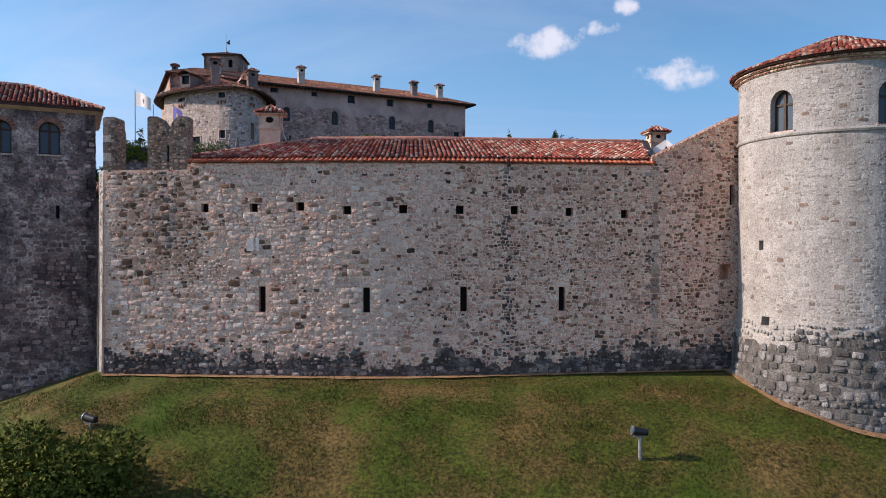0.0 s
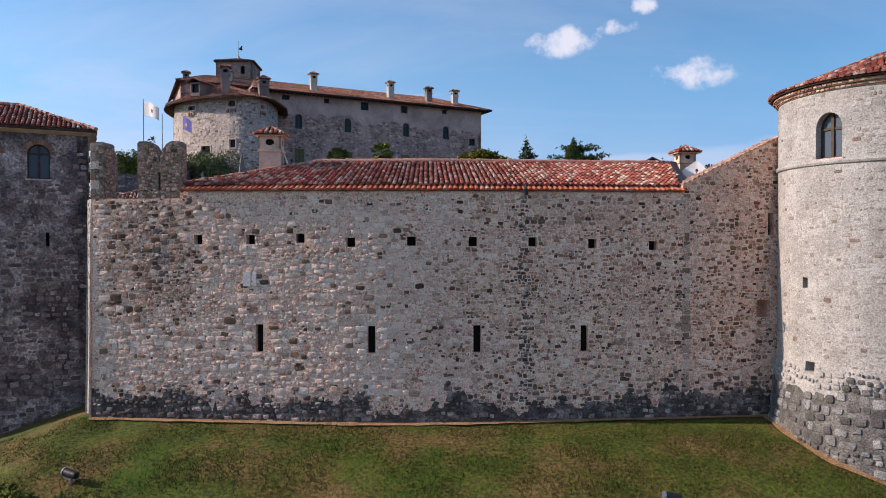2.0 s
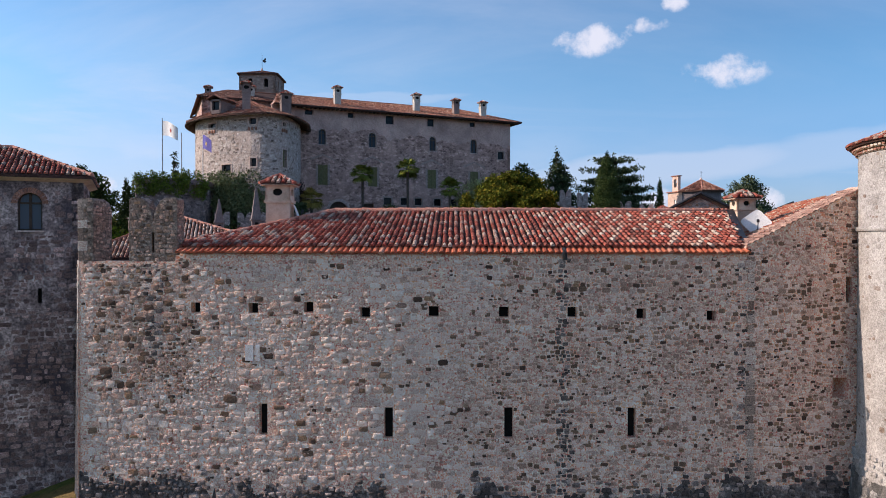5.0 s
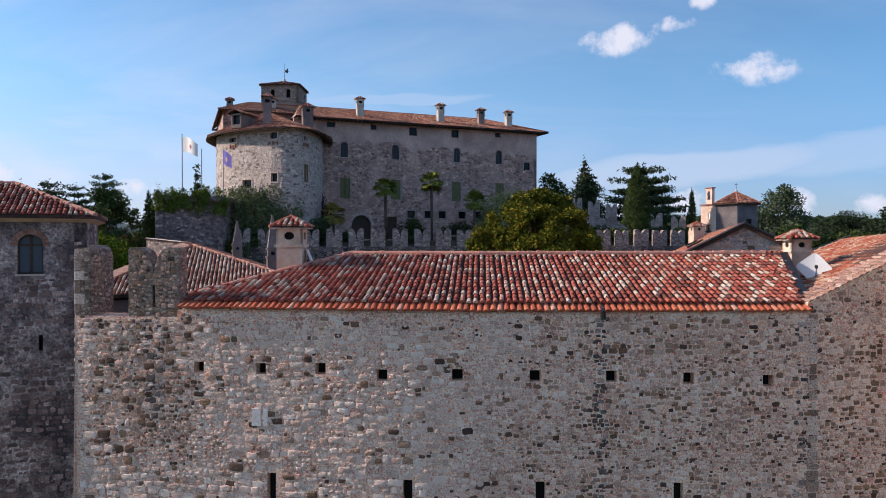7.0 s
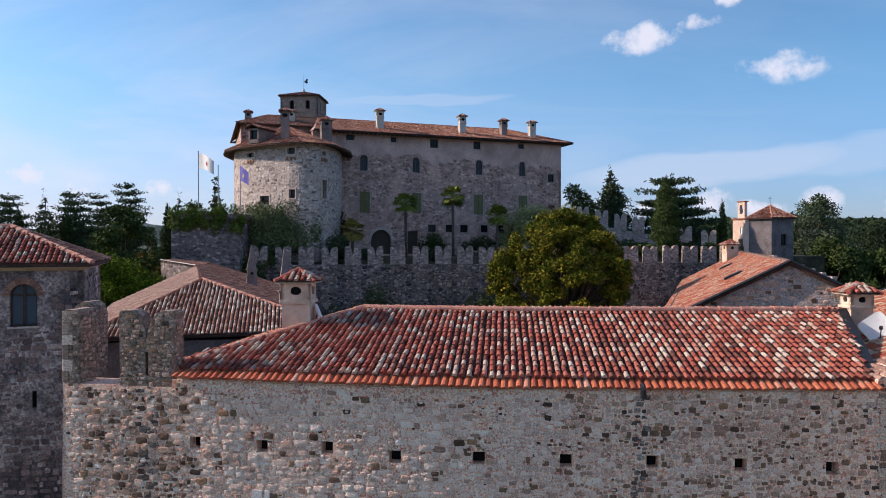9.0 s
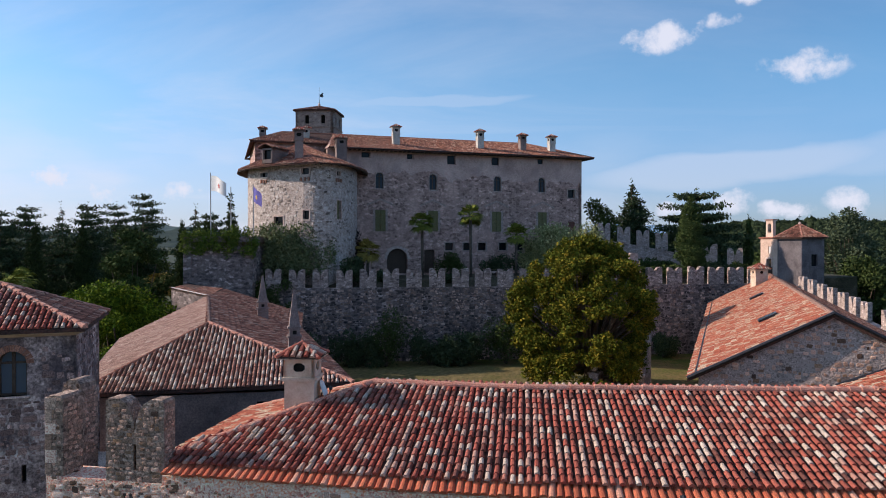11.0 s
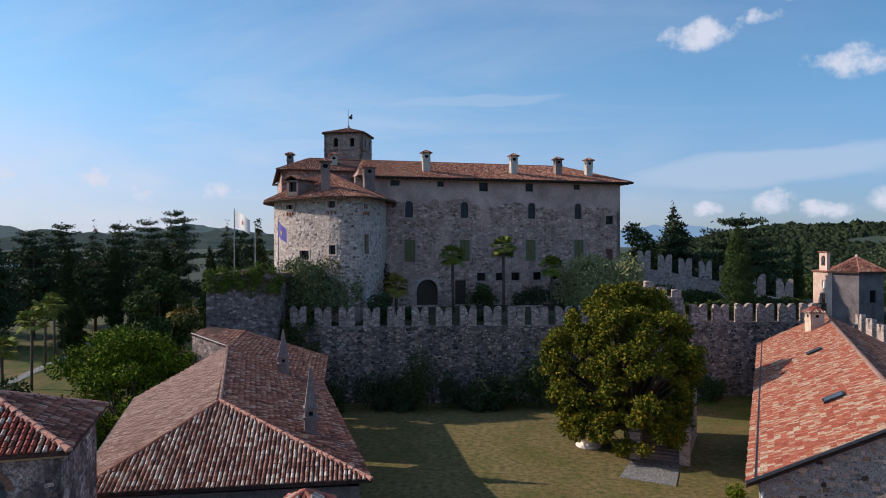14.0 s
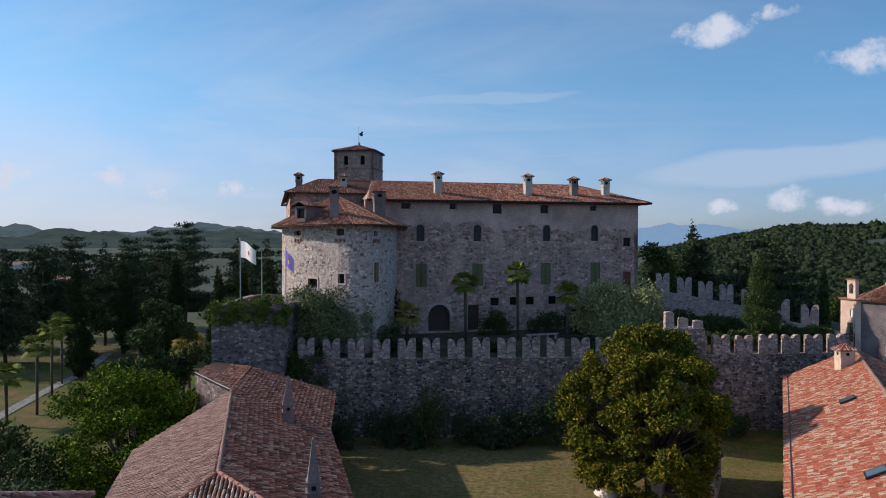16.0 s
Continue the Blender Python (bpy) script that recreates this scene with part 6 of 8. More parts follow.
    # roof lights
    for s, t in ((0.192, 0.636), (0.564, 0.643)):
        base = EN + (EF - EN) * s
        up = (RN - EN)
        c = base + up * t + Vector((0, 0, 0.16))
        ax, uu = (EF - EN).normalized(), up.normalized()
        nn = ax.cross(uu)
        nn = nn if nn.z > 0 else -nn
        g = Geo()
        pts = [c + ax * x * 0.55 + uu * y * 0.6 + nn * zz for zz in (0, 0.12) for x, y in ((-1, -1), (1, -1), (1, 1), (-1, 1))]
        rl = empty("roof_light", "dark framed skylight in the tile roof", "skylight")
        g.add(pts, [(0, 1, 5, 4), (1, 2, 6, 5), (2, 3, 7, 6), (3, 0, 4, 7), (4, 5, 6, 7)])
        g.ob("frame", M["metal"], rl)
        Geo().poly(*(c + ax * x * 0.45 + uu * y * 0.5 + nn * 0.125 for x, y in ((-1, -1), (1, -1), (1, 1), (-1, 1)))).ob("pane", M["sky_glass"], rl)
    return h


build_east_range()
chimney((21.2, 92.0, 12.3), 1.3, 1.1, 2.0, M["cream"], 13, label="cream chimney with bright red tiled cap")


def build_link_roof():
    """Lower red roof between the sloping wall and the east range."""
    h = empty("link_building", "lean-to building with faded red tile roof", "building")
    a, b, c, d = Vector((10.75, 47.5, 9.95)), Vector((10.45, 34.4, 10.5)), Vector((16.0, 35.2, 13.0)), Vector((17.2, 46.4, 12.7))
    roof_face([a, b, c, d], h, M["tile_red"], seed=95)
    Geo().tube([a + Vector((0, 0.05, 0.1)), d + Vector((0, 0.05, 0.1))], 0.09, 6).ob("verge_flashing", M["metal"], h)
    for p, q in ((d, a), (a, b)):
        m2 = line_map(p, q)
        top = lambda u, p=p, q=q: p.z + (q.z - p.z) * u / (Vector((q.x - p.x, q.y - p.y, 0)).length) - 0.2
        ln = Vector((q.x - p.x, q.y - p.y, 0)).length
        panel(m2, [0, ln], [2, 14], 0.3, (), top).ob("wall", M["gable"], h)


build_link_roof()

# ---- inner curtain wall with swallow-tail merlons ----
INNER = [(-33.6, 88.9), (-18.4, 92.2), (-1.4, 96.8), (11.5, 101.6), (17.0, 103.2), (27.5, 106.6)]


def build_inner_wall():
    w = empty("wall_inner", "dark rubble curtain wall with merlons", "wall", kind="structure")
    run, rng = 0.0, random.Random(77)
    for a, b in zip(INNER, INNER[1:]):
        mp = line_map(a, b)
        ln = math.hypot(b[0] - a[0], b[1] - a[1])
        n = max(2, int(ln / 1.4))
        panel(mp, [ln * i / n for i in range(n + 1)], [2.5, 6, 9, 12.0], 0.9).ob("masonry", M["inner_wall"], w)
        # rubble: pale under the merlons, damp and dark under the gaps between them
        st = stones_on(mp, 0.1, ln - 0.1, 3.2, 11.95, row=(0.2, 0.42), wide=(0.8, 1.8), keep=0.72, proud=(0.01, 0.06), seed=int(ln * 10))
        pale, dark = [], []
        for q in st:
            along = ((run + q[2]) / 2.68 - 0.3 + 0.12 * noise.noise((q[2], q[3] * 0.5, 1))) % 1.0
            # fewer pale stones low down: shade at the foot, painted by stone colour
            p = (0.85 if along < 0.7 else 0.1) * (0.3 + 0.7 * smooth(4.0, 10.0, q[3])) + 0.35 * noise.noise((q[2] * 0.25, q[3] * 0.3, 17))
            (pale if rng.random() < p else dark).append(q)
        lay_stones(pale, w, M["inner_pale"])
        lay_stones(dark, w, M["inner_dark"])
        run += ln
    return w


build_inner_wall()


def merlon_row(path, z0, z1, pitch, width, thick, mat, group, z_end=None, label="swallow-tail merlon of rough stone on the wall"):
    """Merlons at even steps along a broken line."""
    pts = [Vector((p[0], p[1], 0)) for p in path]
    total = sum((b - a).length for a, b in zip(pts, pts[1:]))
    s = pitch * 0.3
    while s + width < total:
        q, k = s, 0
        while q > (pts[k + 1] - pts[k]).length:
            q -= (pts[k + 1] - pts[k]).length
            k += 1
        t = (pts[k + 1] - pts[k]).normalized()
        a = pts[k] + t * q
        b = a + t * width * random.uniform(0.94, 1.05)
        dz = (z_end - z0) * s / total if z_end is not None else 0
        o = merlon(a, b, z0 + dz - (0.02 if z_end is None else 0.55), z1 + dz + random.uniform(-0.08, 0.06), thick, mat).ob("merlon", mat)
        tagged(o, label, "merlon", group)
        s += pitch


merlon_row(INNER, 12.0, 14.15, 2.68, 1.88, 0.55, M["inner_merlon"], "merlons of the inner wall")

# ---- bastion with ivy and flagpoles ----


def build_bastion():
    b = empty("bastion", "grey stone bastion overgrown with ivy along its top", "bastion", kind="structure")
    ring = [(-40.0, 84.0), (-33.7, 87.6), (-34.5, 101.0), (-44.0, 100.0)]
    for p, q in zip(ring, ring[1:] + ring[:1]):
        mp = line_map(p, q)
        ln = math.hypot(q[0] - p[0], q[1] - p[1])
        panel(mp, [0, ln / 2, ln], [2, 8, 14, 17.9], 0.8).ob("masonry", M["inner_wall"], b)
    Geo().slab([(x, y, 17.3) for x, y in ring], 0.5).ob("fill", M["grass_ground"], b)


build_bastion()

# ---- terrace ----


def build_terrace():
    ring = [(-35, 89.4), (-18.4, 92.8), (-1.4, 97.4), (11.5, 102.2), (17, 103.8), (19.5, 106.5), (25, 109.5), (38, 110), (36, 128), (20, 140), (-46, 128), (-47, 100)]
    g = Geo().prism(ring, 1.0, 11.9).prism(ring, 11.9, 12.75, None, [(x, y + 2.6) if k < 7 else (x, y) for k, (x, y) in enumerate(ring)])
    tagged(g.ob("terrace", M["terrace_ground"]), "raised planted terrace in front of the palace", "terrace", kind="structure")
    g = Geo().prism([(17, 103.9), (27.5, 107.3), (38, 110), (25, 109.6), (19.5, 106.6)], 1.0, 11.2)
    tagged(g.ob("lower_terrace", M["terrace_ground"]), "lower grassy ledge behind the falling wall", "terrace", kind="structure")


build_terrace()

# ---- palace ----
PAL = pose(-24.6, 105.5, 0, 0, 0, 28.0)


def pal(x, y, z):
    return PAL @ Vector((x, y, z))


def build_palace():
    h = empty("palace", "tall stone palace with plastered upper wall and tiled hip roof", "palace")
    L, R, D = -6.0, 32.2, 14.0
    mp = line_map(pal(L, 0, 0), pal(R, 0, 0))
    o = lambda u0, u1, z0, z1: (u0 - L, u1 - L, z0, z1)
    up = [o(u, u + 1.05, 24.55, 26.72) for u in (0.55, 8.18, 17.93, 25.0)]
    sh = [o(u, u + 1.42, 18.75, 21.63) for u in (0.48, 8.03, 17.62, 24.95)]
    gw = [o(u, u + 1.2, 16.1, 17.15) for u in (10.5, 13.2, 15.45, 18.7, 21.4)]
    att = [o(u, u + w, z, 29.4) for u, w, z in ((-1.4, 1.1, 28.7), (4.9, 0.9, 28.7), (10.83, 1.2, 28.2), (17.6, 1.1, 28.3), (24.9, 0.9, 28.7))]
    arch = o(2.1, 5.0, 13.0, 16.4)
    door = o(7.41, 8.95, 13.0, 16.2)
    red = o(29.92, 31.1, 17.2, 20.3)
    sw = [o(29.9, 31.0, 23.85, 25.02)]
    holes = up + sh + gw + att + [arch, door, red] + sw
    panel(mp, [0, 10, 20, 30, R - L], [10, 14, 18, 22, 26, 29.75], 0.7, holes).ob("front_wall", M["palazzo"], h)
    # the plastered band under the eaves lies proud of the rubble, with a ragged lower edge
    g = Geo()
    n = 150
    us = [(R - L) * i / n for i in range(n + 1)]
    zb = [26.9 - 0.9 * smooth(6, 30, u) + 1.3 * noise.noise((u * 0.25, 0, 3)) + 0.7 * noise.noise((u * 0.9, 0, 7)) + 0.25 * noise.noise((u * 3.1, 0, 2)) for u in us]
    for i in range(n):
        um = (us[i] + us[i + 1]) / 2
        lo0, lo1 = zb[i], zb[i + 1]
        spans = [(lo0, lo1, 29.75, 29.75)]
        for q in up + att:
            if q[0] - 0.05 < um < q[1] + 0.05:
                if q in att:
                    spans = [(*spans[0][:2], q[2] - 0.03, q[2] - 0.03), (q[3], q[3], 29.75, 29.75)]
                else:
                    lo0, lo1 = max(lo0, q[3] + 0.05), max(lo1, q[3] + 0.05)
                    spans = [(lo0, lo1, 29.75, 29.75)]
        for a0, a1, b0, b1 in spans:
            if min(b0, b1) > max(a0, a1):
                g.poly(mp(us[i], a0, -0.02), mp(us[i + 1], a1, -0.02), mp(us[i + 1], b1, -0.02), mp(us[i], b0, -0.02))
    g.ob("plaster_band", M["palace_plaster"], h)
    for q in up:
        arch_fill(mp, q[0], q[1], q[3] - 0.52, q[3], 0.6).ob("window_head", M["stone_trim"], h)
        arched_window(mp, *q, 0.52, 0.2, h, "pane_mid")
        g = Geo()
        uq = (q[0] + q[1]) / 2
        for x0, x1, z0, z1 in ((q[0] - 0.12, q[0], q[2], q[3] - 0.52), (q[1], q[1] + 0.12, q[2], q[3] - 0.52), (q[0] - 0.2, q[1] + 0.2, q[2] - 0.14, q[2])):
            g.add([mp(x, z, d) for d in (-0.07, 0.1) for x, z in ((x0, z0), (x1, z0), (x1, z1), (x0, z1))], [(0, 1, 2, 3), (0, 4, 5, 1), (1, 5, 6, 2), (2, 6, 7, 3), (3, 7, 4, 0)])
        for k in range(7):
            q0, q1 = math.pi * k / 7, math.pi * (k + 1) / 7
            pts = [mp(uq - r * math.cos(v), q[3] - 0.52 + r * math.sin(v), d) for d in (-0.07, 0.1) for r, v in ((0.525, q0), (0.65, q0), (0.65, q1), (0.525, q1))]
            g.add(pts, [(0, 1, 2, 3), (0, 4, 5, 1), (1, 5, 6, 2), (2, 6, 7, 3), (3, 7, 4, 0)])
        g.ob("window_surround", M["stone_trim2"], h)
    arch_fill(mp, arch[0], arch[1], arch[3] - 1.45, arch[3], 0.6).ob("gate_head", M["stone_trim"], h)
    um = (arch[0] + arch[1]) / 2
    g = Geo()
    for k in range(9):
        q0, q1 = math.pi * k / 9 + 0.02, math.pi * (k + 1) / 9 - 0.02
        pts = [mp(um - r * math.cos(q), 14.95 + r * math.sin(q), d) for d in (-0.06, 0.1) for r, q in ((1.45, q0), (1.85, q0), (1.85, q1), (1.45, q1))]
        g.add(pts, [(0, 1, 2, 3), (0, 4, 5, 1), (1, 5, 6, 2), (2, 6, 7, 3), (3, 7, 4, 0)])
    g.ob("gate_arch_stones", M["stone_trim"], h, kind="stuff")

    def back(q, name, mat, d, parent=h, bars=0):
        g = Geo()
        g.add([mp(q[0], q[2], d), mp(q[1], q[2], d), mp(q[1], q[3], d), mp(q[0], q[3], d)], [(0, 1, 2, 3)])
        g.ob(name, mat, parent)
    back(arch, "gate", M["wood"], 0.55)
    back(door, "door", M["wood"], 0.4)
    back(red, "door", M["red_door"], 0.2)
    for q in gw + sw + att:
        w = empty("window", "", "")
        w.parent = h
        back(q, "pane", M["glass"], 0.3, w)
        if q in gw + sw:
            for x0, x1, z0, z1 in ((q[0] - 0.18, q[0], q[2] - 0.18, q[3] + 0.18), (q[1], q[1] + 0.18, q[2] - 0.18, q[3] + 0.18), (q[0], q[1], q[3], q[3] + 0.18), (q[0], q[1], q[2] - 0.18, q[2])):
                g = Geo()
                g.add([mp(x, z, d) for d in (-0.06, 0.1) for x, z in ((x0, z0), (x1, z0), (x1, z1), (x0, z1))], [(0, 1, 2, 3), (0, 4, 5, 1), (1, 5, 6, 2), (2, 6, 7, 3), (3, 7, 4, 0)])
                g.ob("window_frame", M["stone_trim2"], w)
    for q in sh:
        s = empty("shuttered_window", "", "")
        s.parent = h
        um = (q[0] + q[1]) / 2
        for a, b in ((q[0], um - 0.015), (um + 0.015, q[1])):
            g = Geo()
            n = 16
            for k in range(n):
                z0 = q[2] + (q[3] - q[2]) * k / n
                z1 = q[2] + (q[3] - q[2]) * (k + 1) / n
                g.poly(mp(a + 0.06, z0, 0.02), mp(b - 0.06, z0, 0.02), mp(b - 0.06, z1, 0.06), mp(a + 0.06, z1, 0.06))
            for x0, x1 in ((a, a + 0.07), (b - 0.07, b)):
                g.add([mp(x, z, d) for d in (0.0, 0.08) for x, z in ((x0, q[2]), (x1, q[2]), (x1, q[3]), (x0, q[3]))], [(0, 1, 2, 3), (0, 4, 5, 1), (1, 5, 6, 2), (2, 6, 7, 3), (3, 7, 4, 0)])
            g.ob("shutter_leaf", M["shutter"], s, "olive green louvred shutter")
        # trace of a pointed relieving arch over the shutters
        g = Geo()
        for sx in (-1, 1):
            p0, p1 = (um + sx * 1.9, q[3] + 0.55), (um, q[3] + 1.35)
            g.add([mp(p0[0], p0[1], -0.03), mp(p0[0], p0[1] + 0.25, -0.03), mp(p1[0], p1[1] + 0.28, -0.03), mp(p1[0], p1[1], -0.03)], [(0, 1, 2, 3) if sx > 0 else (3, 2, 1, 0)])
            x0, x1 = (q[0] - 0.32, q[0] - 0.02) if sx < 0 else (q[1] + 0.02, q[1] + 0.32)
            g.add([mp(x, z, d) for d in (-0.03, 0.05) for x, z in ((x0, q[2]), (x1, q[2]), (x1, q[3] + 0.1), (x0, q[3] + 0.1))], [(0, 1, 2, 3), (0, 4, 5, 1), (1, 5, 6, 2), (2, 6, 7, 3), (3, 7, 4, 0)])
        g.ob("surround", M["stone_trim2"], s)
    # other walls
    for a, b in (((R, 0), (R, D)), ((R, D), (L - 9, D)), ((L - 9, D), (L - 9, 3.5)), ((L - 9, 3.5), (L + 3, 3.5))):
        m2 = line_map(pal(*a, 0), pal(*b, 0))
        ln = math.hypot(a[0] - b[0], a[1] - b[1])
        panel(m2, [0, ln], [10, 20, 29.75 if a[0] == R else 30.75], 0.6).ob("wall", M["palazzo"], h)
    # roof
    e = 1.35
    ez = 29.72
    f0, f1, b1, b0 = pal(L, -e, ez), pal(R + e, -e, ez), pal(R + e, D + e, ez), pal(L - 9 - 0.7, D + e, ez)
    r0, r1 = pal(-4.0, 7, 32.65), pal(26.2, 7, 32.65)
    w0, w1 = pal(L - 9 - 0.7, 3.5 - 0.7, 30.7), pal(L + 3, 3.5 - 0.7, 30.7)
    roof_face([f0, f1, r1, r0], h, M["tile_old"], seed=101, seg=3)
    roof_face([f1, b1, r1], h, M["tile_old"], seed=102, seg=3)
    roof_face([b1, b0, r0, r1], h, M["tile_old"], cover=False)
    wl = pal(L - 9 + 4, 8, 32.8)
    roof_face([w0, w1, r0, wl], h, M["tile_old"], seed=104, seg=3)
    roof_face([b0, w0, wl], h, M["tile_old"], cover=False)
    ridge_tiles(r0, r1, h, M["tile_old"])
    ridge_tiles(f1, r1, h, M["tile_old"])
    ridge_tiles(w0, wl, h, M["tile_old"])
    ridge_tiles(wl, r0, h, M["tile_old"])
    Geo().poly(f0, r0, pal(L, 3.5, 30.0)).ob("wall", M["palazzo"], h)
    # rafters and boards under the eaves
    for k in range(62):
        x = L + 0.3 + k * 0.63
        Geo().add([pal(x, 0, 29.55), pal(x, -e + 0.05, 29.45), pal(x + 0.14, -e + 0.05, 29.45), pal(x + 0.14, 0, 29.55), pal(x, 0, 29.72), pal(x, -e + 0.05, 29.58), pal(x + 0.14, -e + 0.05, 29.58), pal(x + 0.14, 0, 29.72)], [(0, 3, 2, 1), (0, 1, 5, 4), (2, 3, 7, 6), (1, 2, 6, 5)]).ob("rafter", M["wood"], h)
    Geo().tube([f0 + Vector((0, 0, 0.02)), f1 + Vector((0, 0, 0.02))], 0.08, 6).ob("gutter", M["metal"], h)
    return h


build_palace()
for u, zb, zt in ((3.92, 30.5, 33.6), (16.57, 30.5, 33.6), (23.36, 30.7, 33.35), (28.21, 30.5, 33.35)):
    p = pal(u, 2.0, zb)
    chimney(tuple(p), 0.95, 0.8, zt - zb - 0.3, M["pale_render"] if u != 23.36 else M["grey_render"], 28, label="pale rendered chimney with a tiled cap")


def build_round_wing():
    """The great rounded tower at the palace's west end."""
    t = empty("palace_round_tower", "broad rounded stone tower with overhanging tiled roof", "tower")
    ring = [(-41, 106), (-40.3, 101), (-38.3, 96.8), (-34.2, 93.9), (-26.4, 90.9), (-25.1, 95.2), (-25.2, 100), (-26.5, 105)]
    mp, ln, _, _, _ = path_map(ring, None, 2)
    small = [(12.49, 13.97, 25.24, 25.78), (19.52, 20.6, 25.2, 25.96), (24.29, 25.11, 25.15, 25.7)]
    large = [(15.05, 16.61, 19.3, 20.35), (19.74, 20.59, 19.94, 20.98)]
    shut = [(24.28, 25.29, 19.98, 22.22)]
    n = 60
    panel(mp, [ln * i / n for i in range(n + 1)], [10, 14, 18, 22, 26.45], 0.7, small + large + shut).ob("drum", M["round_tower"], t)
    lay_stones(stones_on(mp, 1.0, ln - 6, 13.0, 26.2, row=(0.2, 0.42), wide=(0.8, 1.9), holes=[(q[0] - 0.2, q[1] + 0.2, q[2] - 0.2, q[3] + 0.2) for q in small + large + shut], keep=lambda u, z: 0.42 + 0.5 * noise.noise((u * 0.3, z * 0.3, 4)), proud=(0.01, 0.05), seed=61), t, M["round_stone"])
    for q in small + large + shut:
        win = empty("window", "", "")
        win.parent = t
        Geo().poly(mp(q[0], q[2], 0.3), mp(q[1], q[2], 0.3), mp(q[1], q[3], 0.3), mp(q[0], q[3], 0.3)).ob("shutter_leaf" if q in shut else "pane", M["shutter"] if q in shut else M["glass"], win)
        for x0, x1, za, zb in ((q[0] - 0.16, q[0], q[2] - 0.16, q[3] + 0.16), (q[1], q[1] + 0.16, q[2] - 0.16, q[3] + 0.16), (q[0], q[1], q[3], q[3] + 0.16), (q[0], q[1], q[2] - 0.16, q[2])):
            g = Geo()
            g.add([mp(x, z, d) for d in (-0.08, 0.1) for x, z in ((x0, za), (x1, za), (x1, zb), (x0, zb))], [(0, 1, 2, 3), (0, 4, 5, 1), (1, 5, 6, 2), (2, 6, 7, 3), (3, 7, 4, 0)])
            g.ob("window_frame", M["stone_trim"], win)
        if q in small:
            g = Geo()
            c = min(q[1] - q[0], q[3] - q[2]) * 0.36
            for x, sx in ((q[0], 1), (q[1], -1)):
                for z, sz in ((q[2], 1), (q[3], -1)):
                    tri = [(x, z), (x + sx * c, z), (x + sx * c * 0.3, z + sz * c * 0.3), (x, z + sz * c)]
                    g.poly(*(mp(*v, 0.02) for v in (tri if sx * sz > 0 else tri[::-1])))
            g.ob("rounded_corners", M["stone_trim"], win)
            for k in (-1, 0, 1):
                x = (q[0] + q[1]) / 2 + 0.5 * k
                g = Geo()
                g.add([mp(u, z, d) for d in (-0.16, 0.05) for u, z in ((x - 0.1, q[2] - 0.75), (x + 0.1, q[2] - 0.75), (x + 0.1, q[2] - 0.35), (x - 0.1, q[2] - 0.35))], [(0, 1, 2, 3), (0, 4, 5, 1), (1, 5, 6, 2), (2, 6, 7, 3), (3, 7, 4, 0)])
                g.ob("corbel", M["brick"], win)
    # roof: facets rising from a wide eave to one peak
    apex = Vector((-33.3, 101.5, 30.2))
    us = [0, 5, 9.3, 12, 14.6, 18.4, 22.0, 23.9, 26.0, 31, ln]
    eave = [mp(u, 26.35, -1.45) for u in us]
    for k in range(len(eave) - 1):
        roof_face([eave[k], eave[k + 1], apex], t, M["tile_old"], seed=120 + k, seg=3, thick=0.1)
    for k in (2, 4, 6, 8):
        ridge_tiles(eave[k], apex, t, M["ridge"] if k == 8 else M["tile_old"], r=0.13)
    for k in range(64):
        u = 0.4 + k * (ln - 0.8) / 63
        side = (mp(u + 0.08, 0, 0) - mp(u - 0.08, 0, 0))
        p, o = mp(u, 26.5, 0), mp(u, 26.12, -1.36)
        g = Geo()
        h = side * 0.5
        up = Vector((0, 0, 0.14))
        g.add([p - h, p + h, o + h, o - h, p - h + up, p + h + up, o + h + up, o - h + up], [(0, 1, 2, 3), (0, 3, 7, 4), (1, 5, 6, 2), (2, 6, 7, 3)])
        g.ob("rafter", M["wood"], t)


build_round_wing()
chimney((-30.4, 93.6, 27.4), 1.0, 0.9, 3.2, M["grey_render"], 20, label="tall weathered chimney on the round tower roof")
chimney((-34.2, 106.5, 30.6), 0.9, 0.8, 2.4, M["pale_render"], 20, label="weathered chimney behind the round tower roof")
chimney((-27.2, 100.0, 27.6), 1.3, 1.1, 2.9, M["grey_render"], 28, label="stout weathered chimney by the palace eaves")
chimney((-41.6, 108.9, 31.2), 0.85, 0.8, 2.4, M["grey_render"], 20, label="small brick chimney at the roof's end")


def build_dormer():
    d = empty("dormer", "small dormer window on the round tower roof", "dormer", (-34.0, 93.0, 27.0), rz=-14)
    w, h = 1.5, 1.5
    for x in (-w / 2, w / 2 - 0.2):
        Geo().box((x, -0.3, -0.3), (x + 0.2, 3.0, h)).ob("cheek", M["grey_render"], d)
    Geo().box((-w / 2, -0.3, h - 0.22), (w / 2, 0.0, h)).ob("lintel", M["grey_render"], d)
    Geo().box((-w / 2, -0.3, -0.3), (w / 2, 0.0, 0.15)).ob("sill", M["grey_render"], d)
    Geo().poly((-w / 2 + 0.2, 0.05, 0.1), (w / 2 - 0.2, 0.05, 0.1), (w / 2 - 0.2, 0.05, h - 0.2), (-w / 2 + 0.2, 0.05, h - 0.2)).ob("pane", M["glass"], d)
    e = w / 2 + 0.3
    for s in (-1, 1):
        a, b = Vector((s * e, -0.6, h)), Vector((s * e, 3.0, h))
        t0, t1 = Vector((0, -0.6, h + 0.5)), Vector((0, 3.0, h + 0.5))
        roof_face([a, b, t1, t0] if s > 0 else [b, a, t0, t1], d, M["tile_old"], thick=0.08, seed=170 + s)


build_dormer()


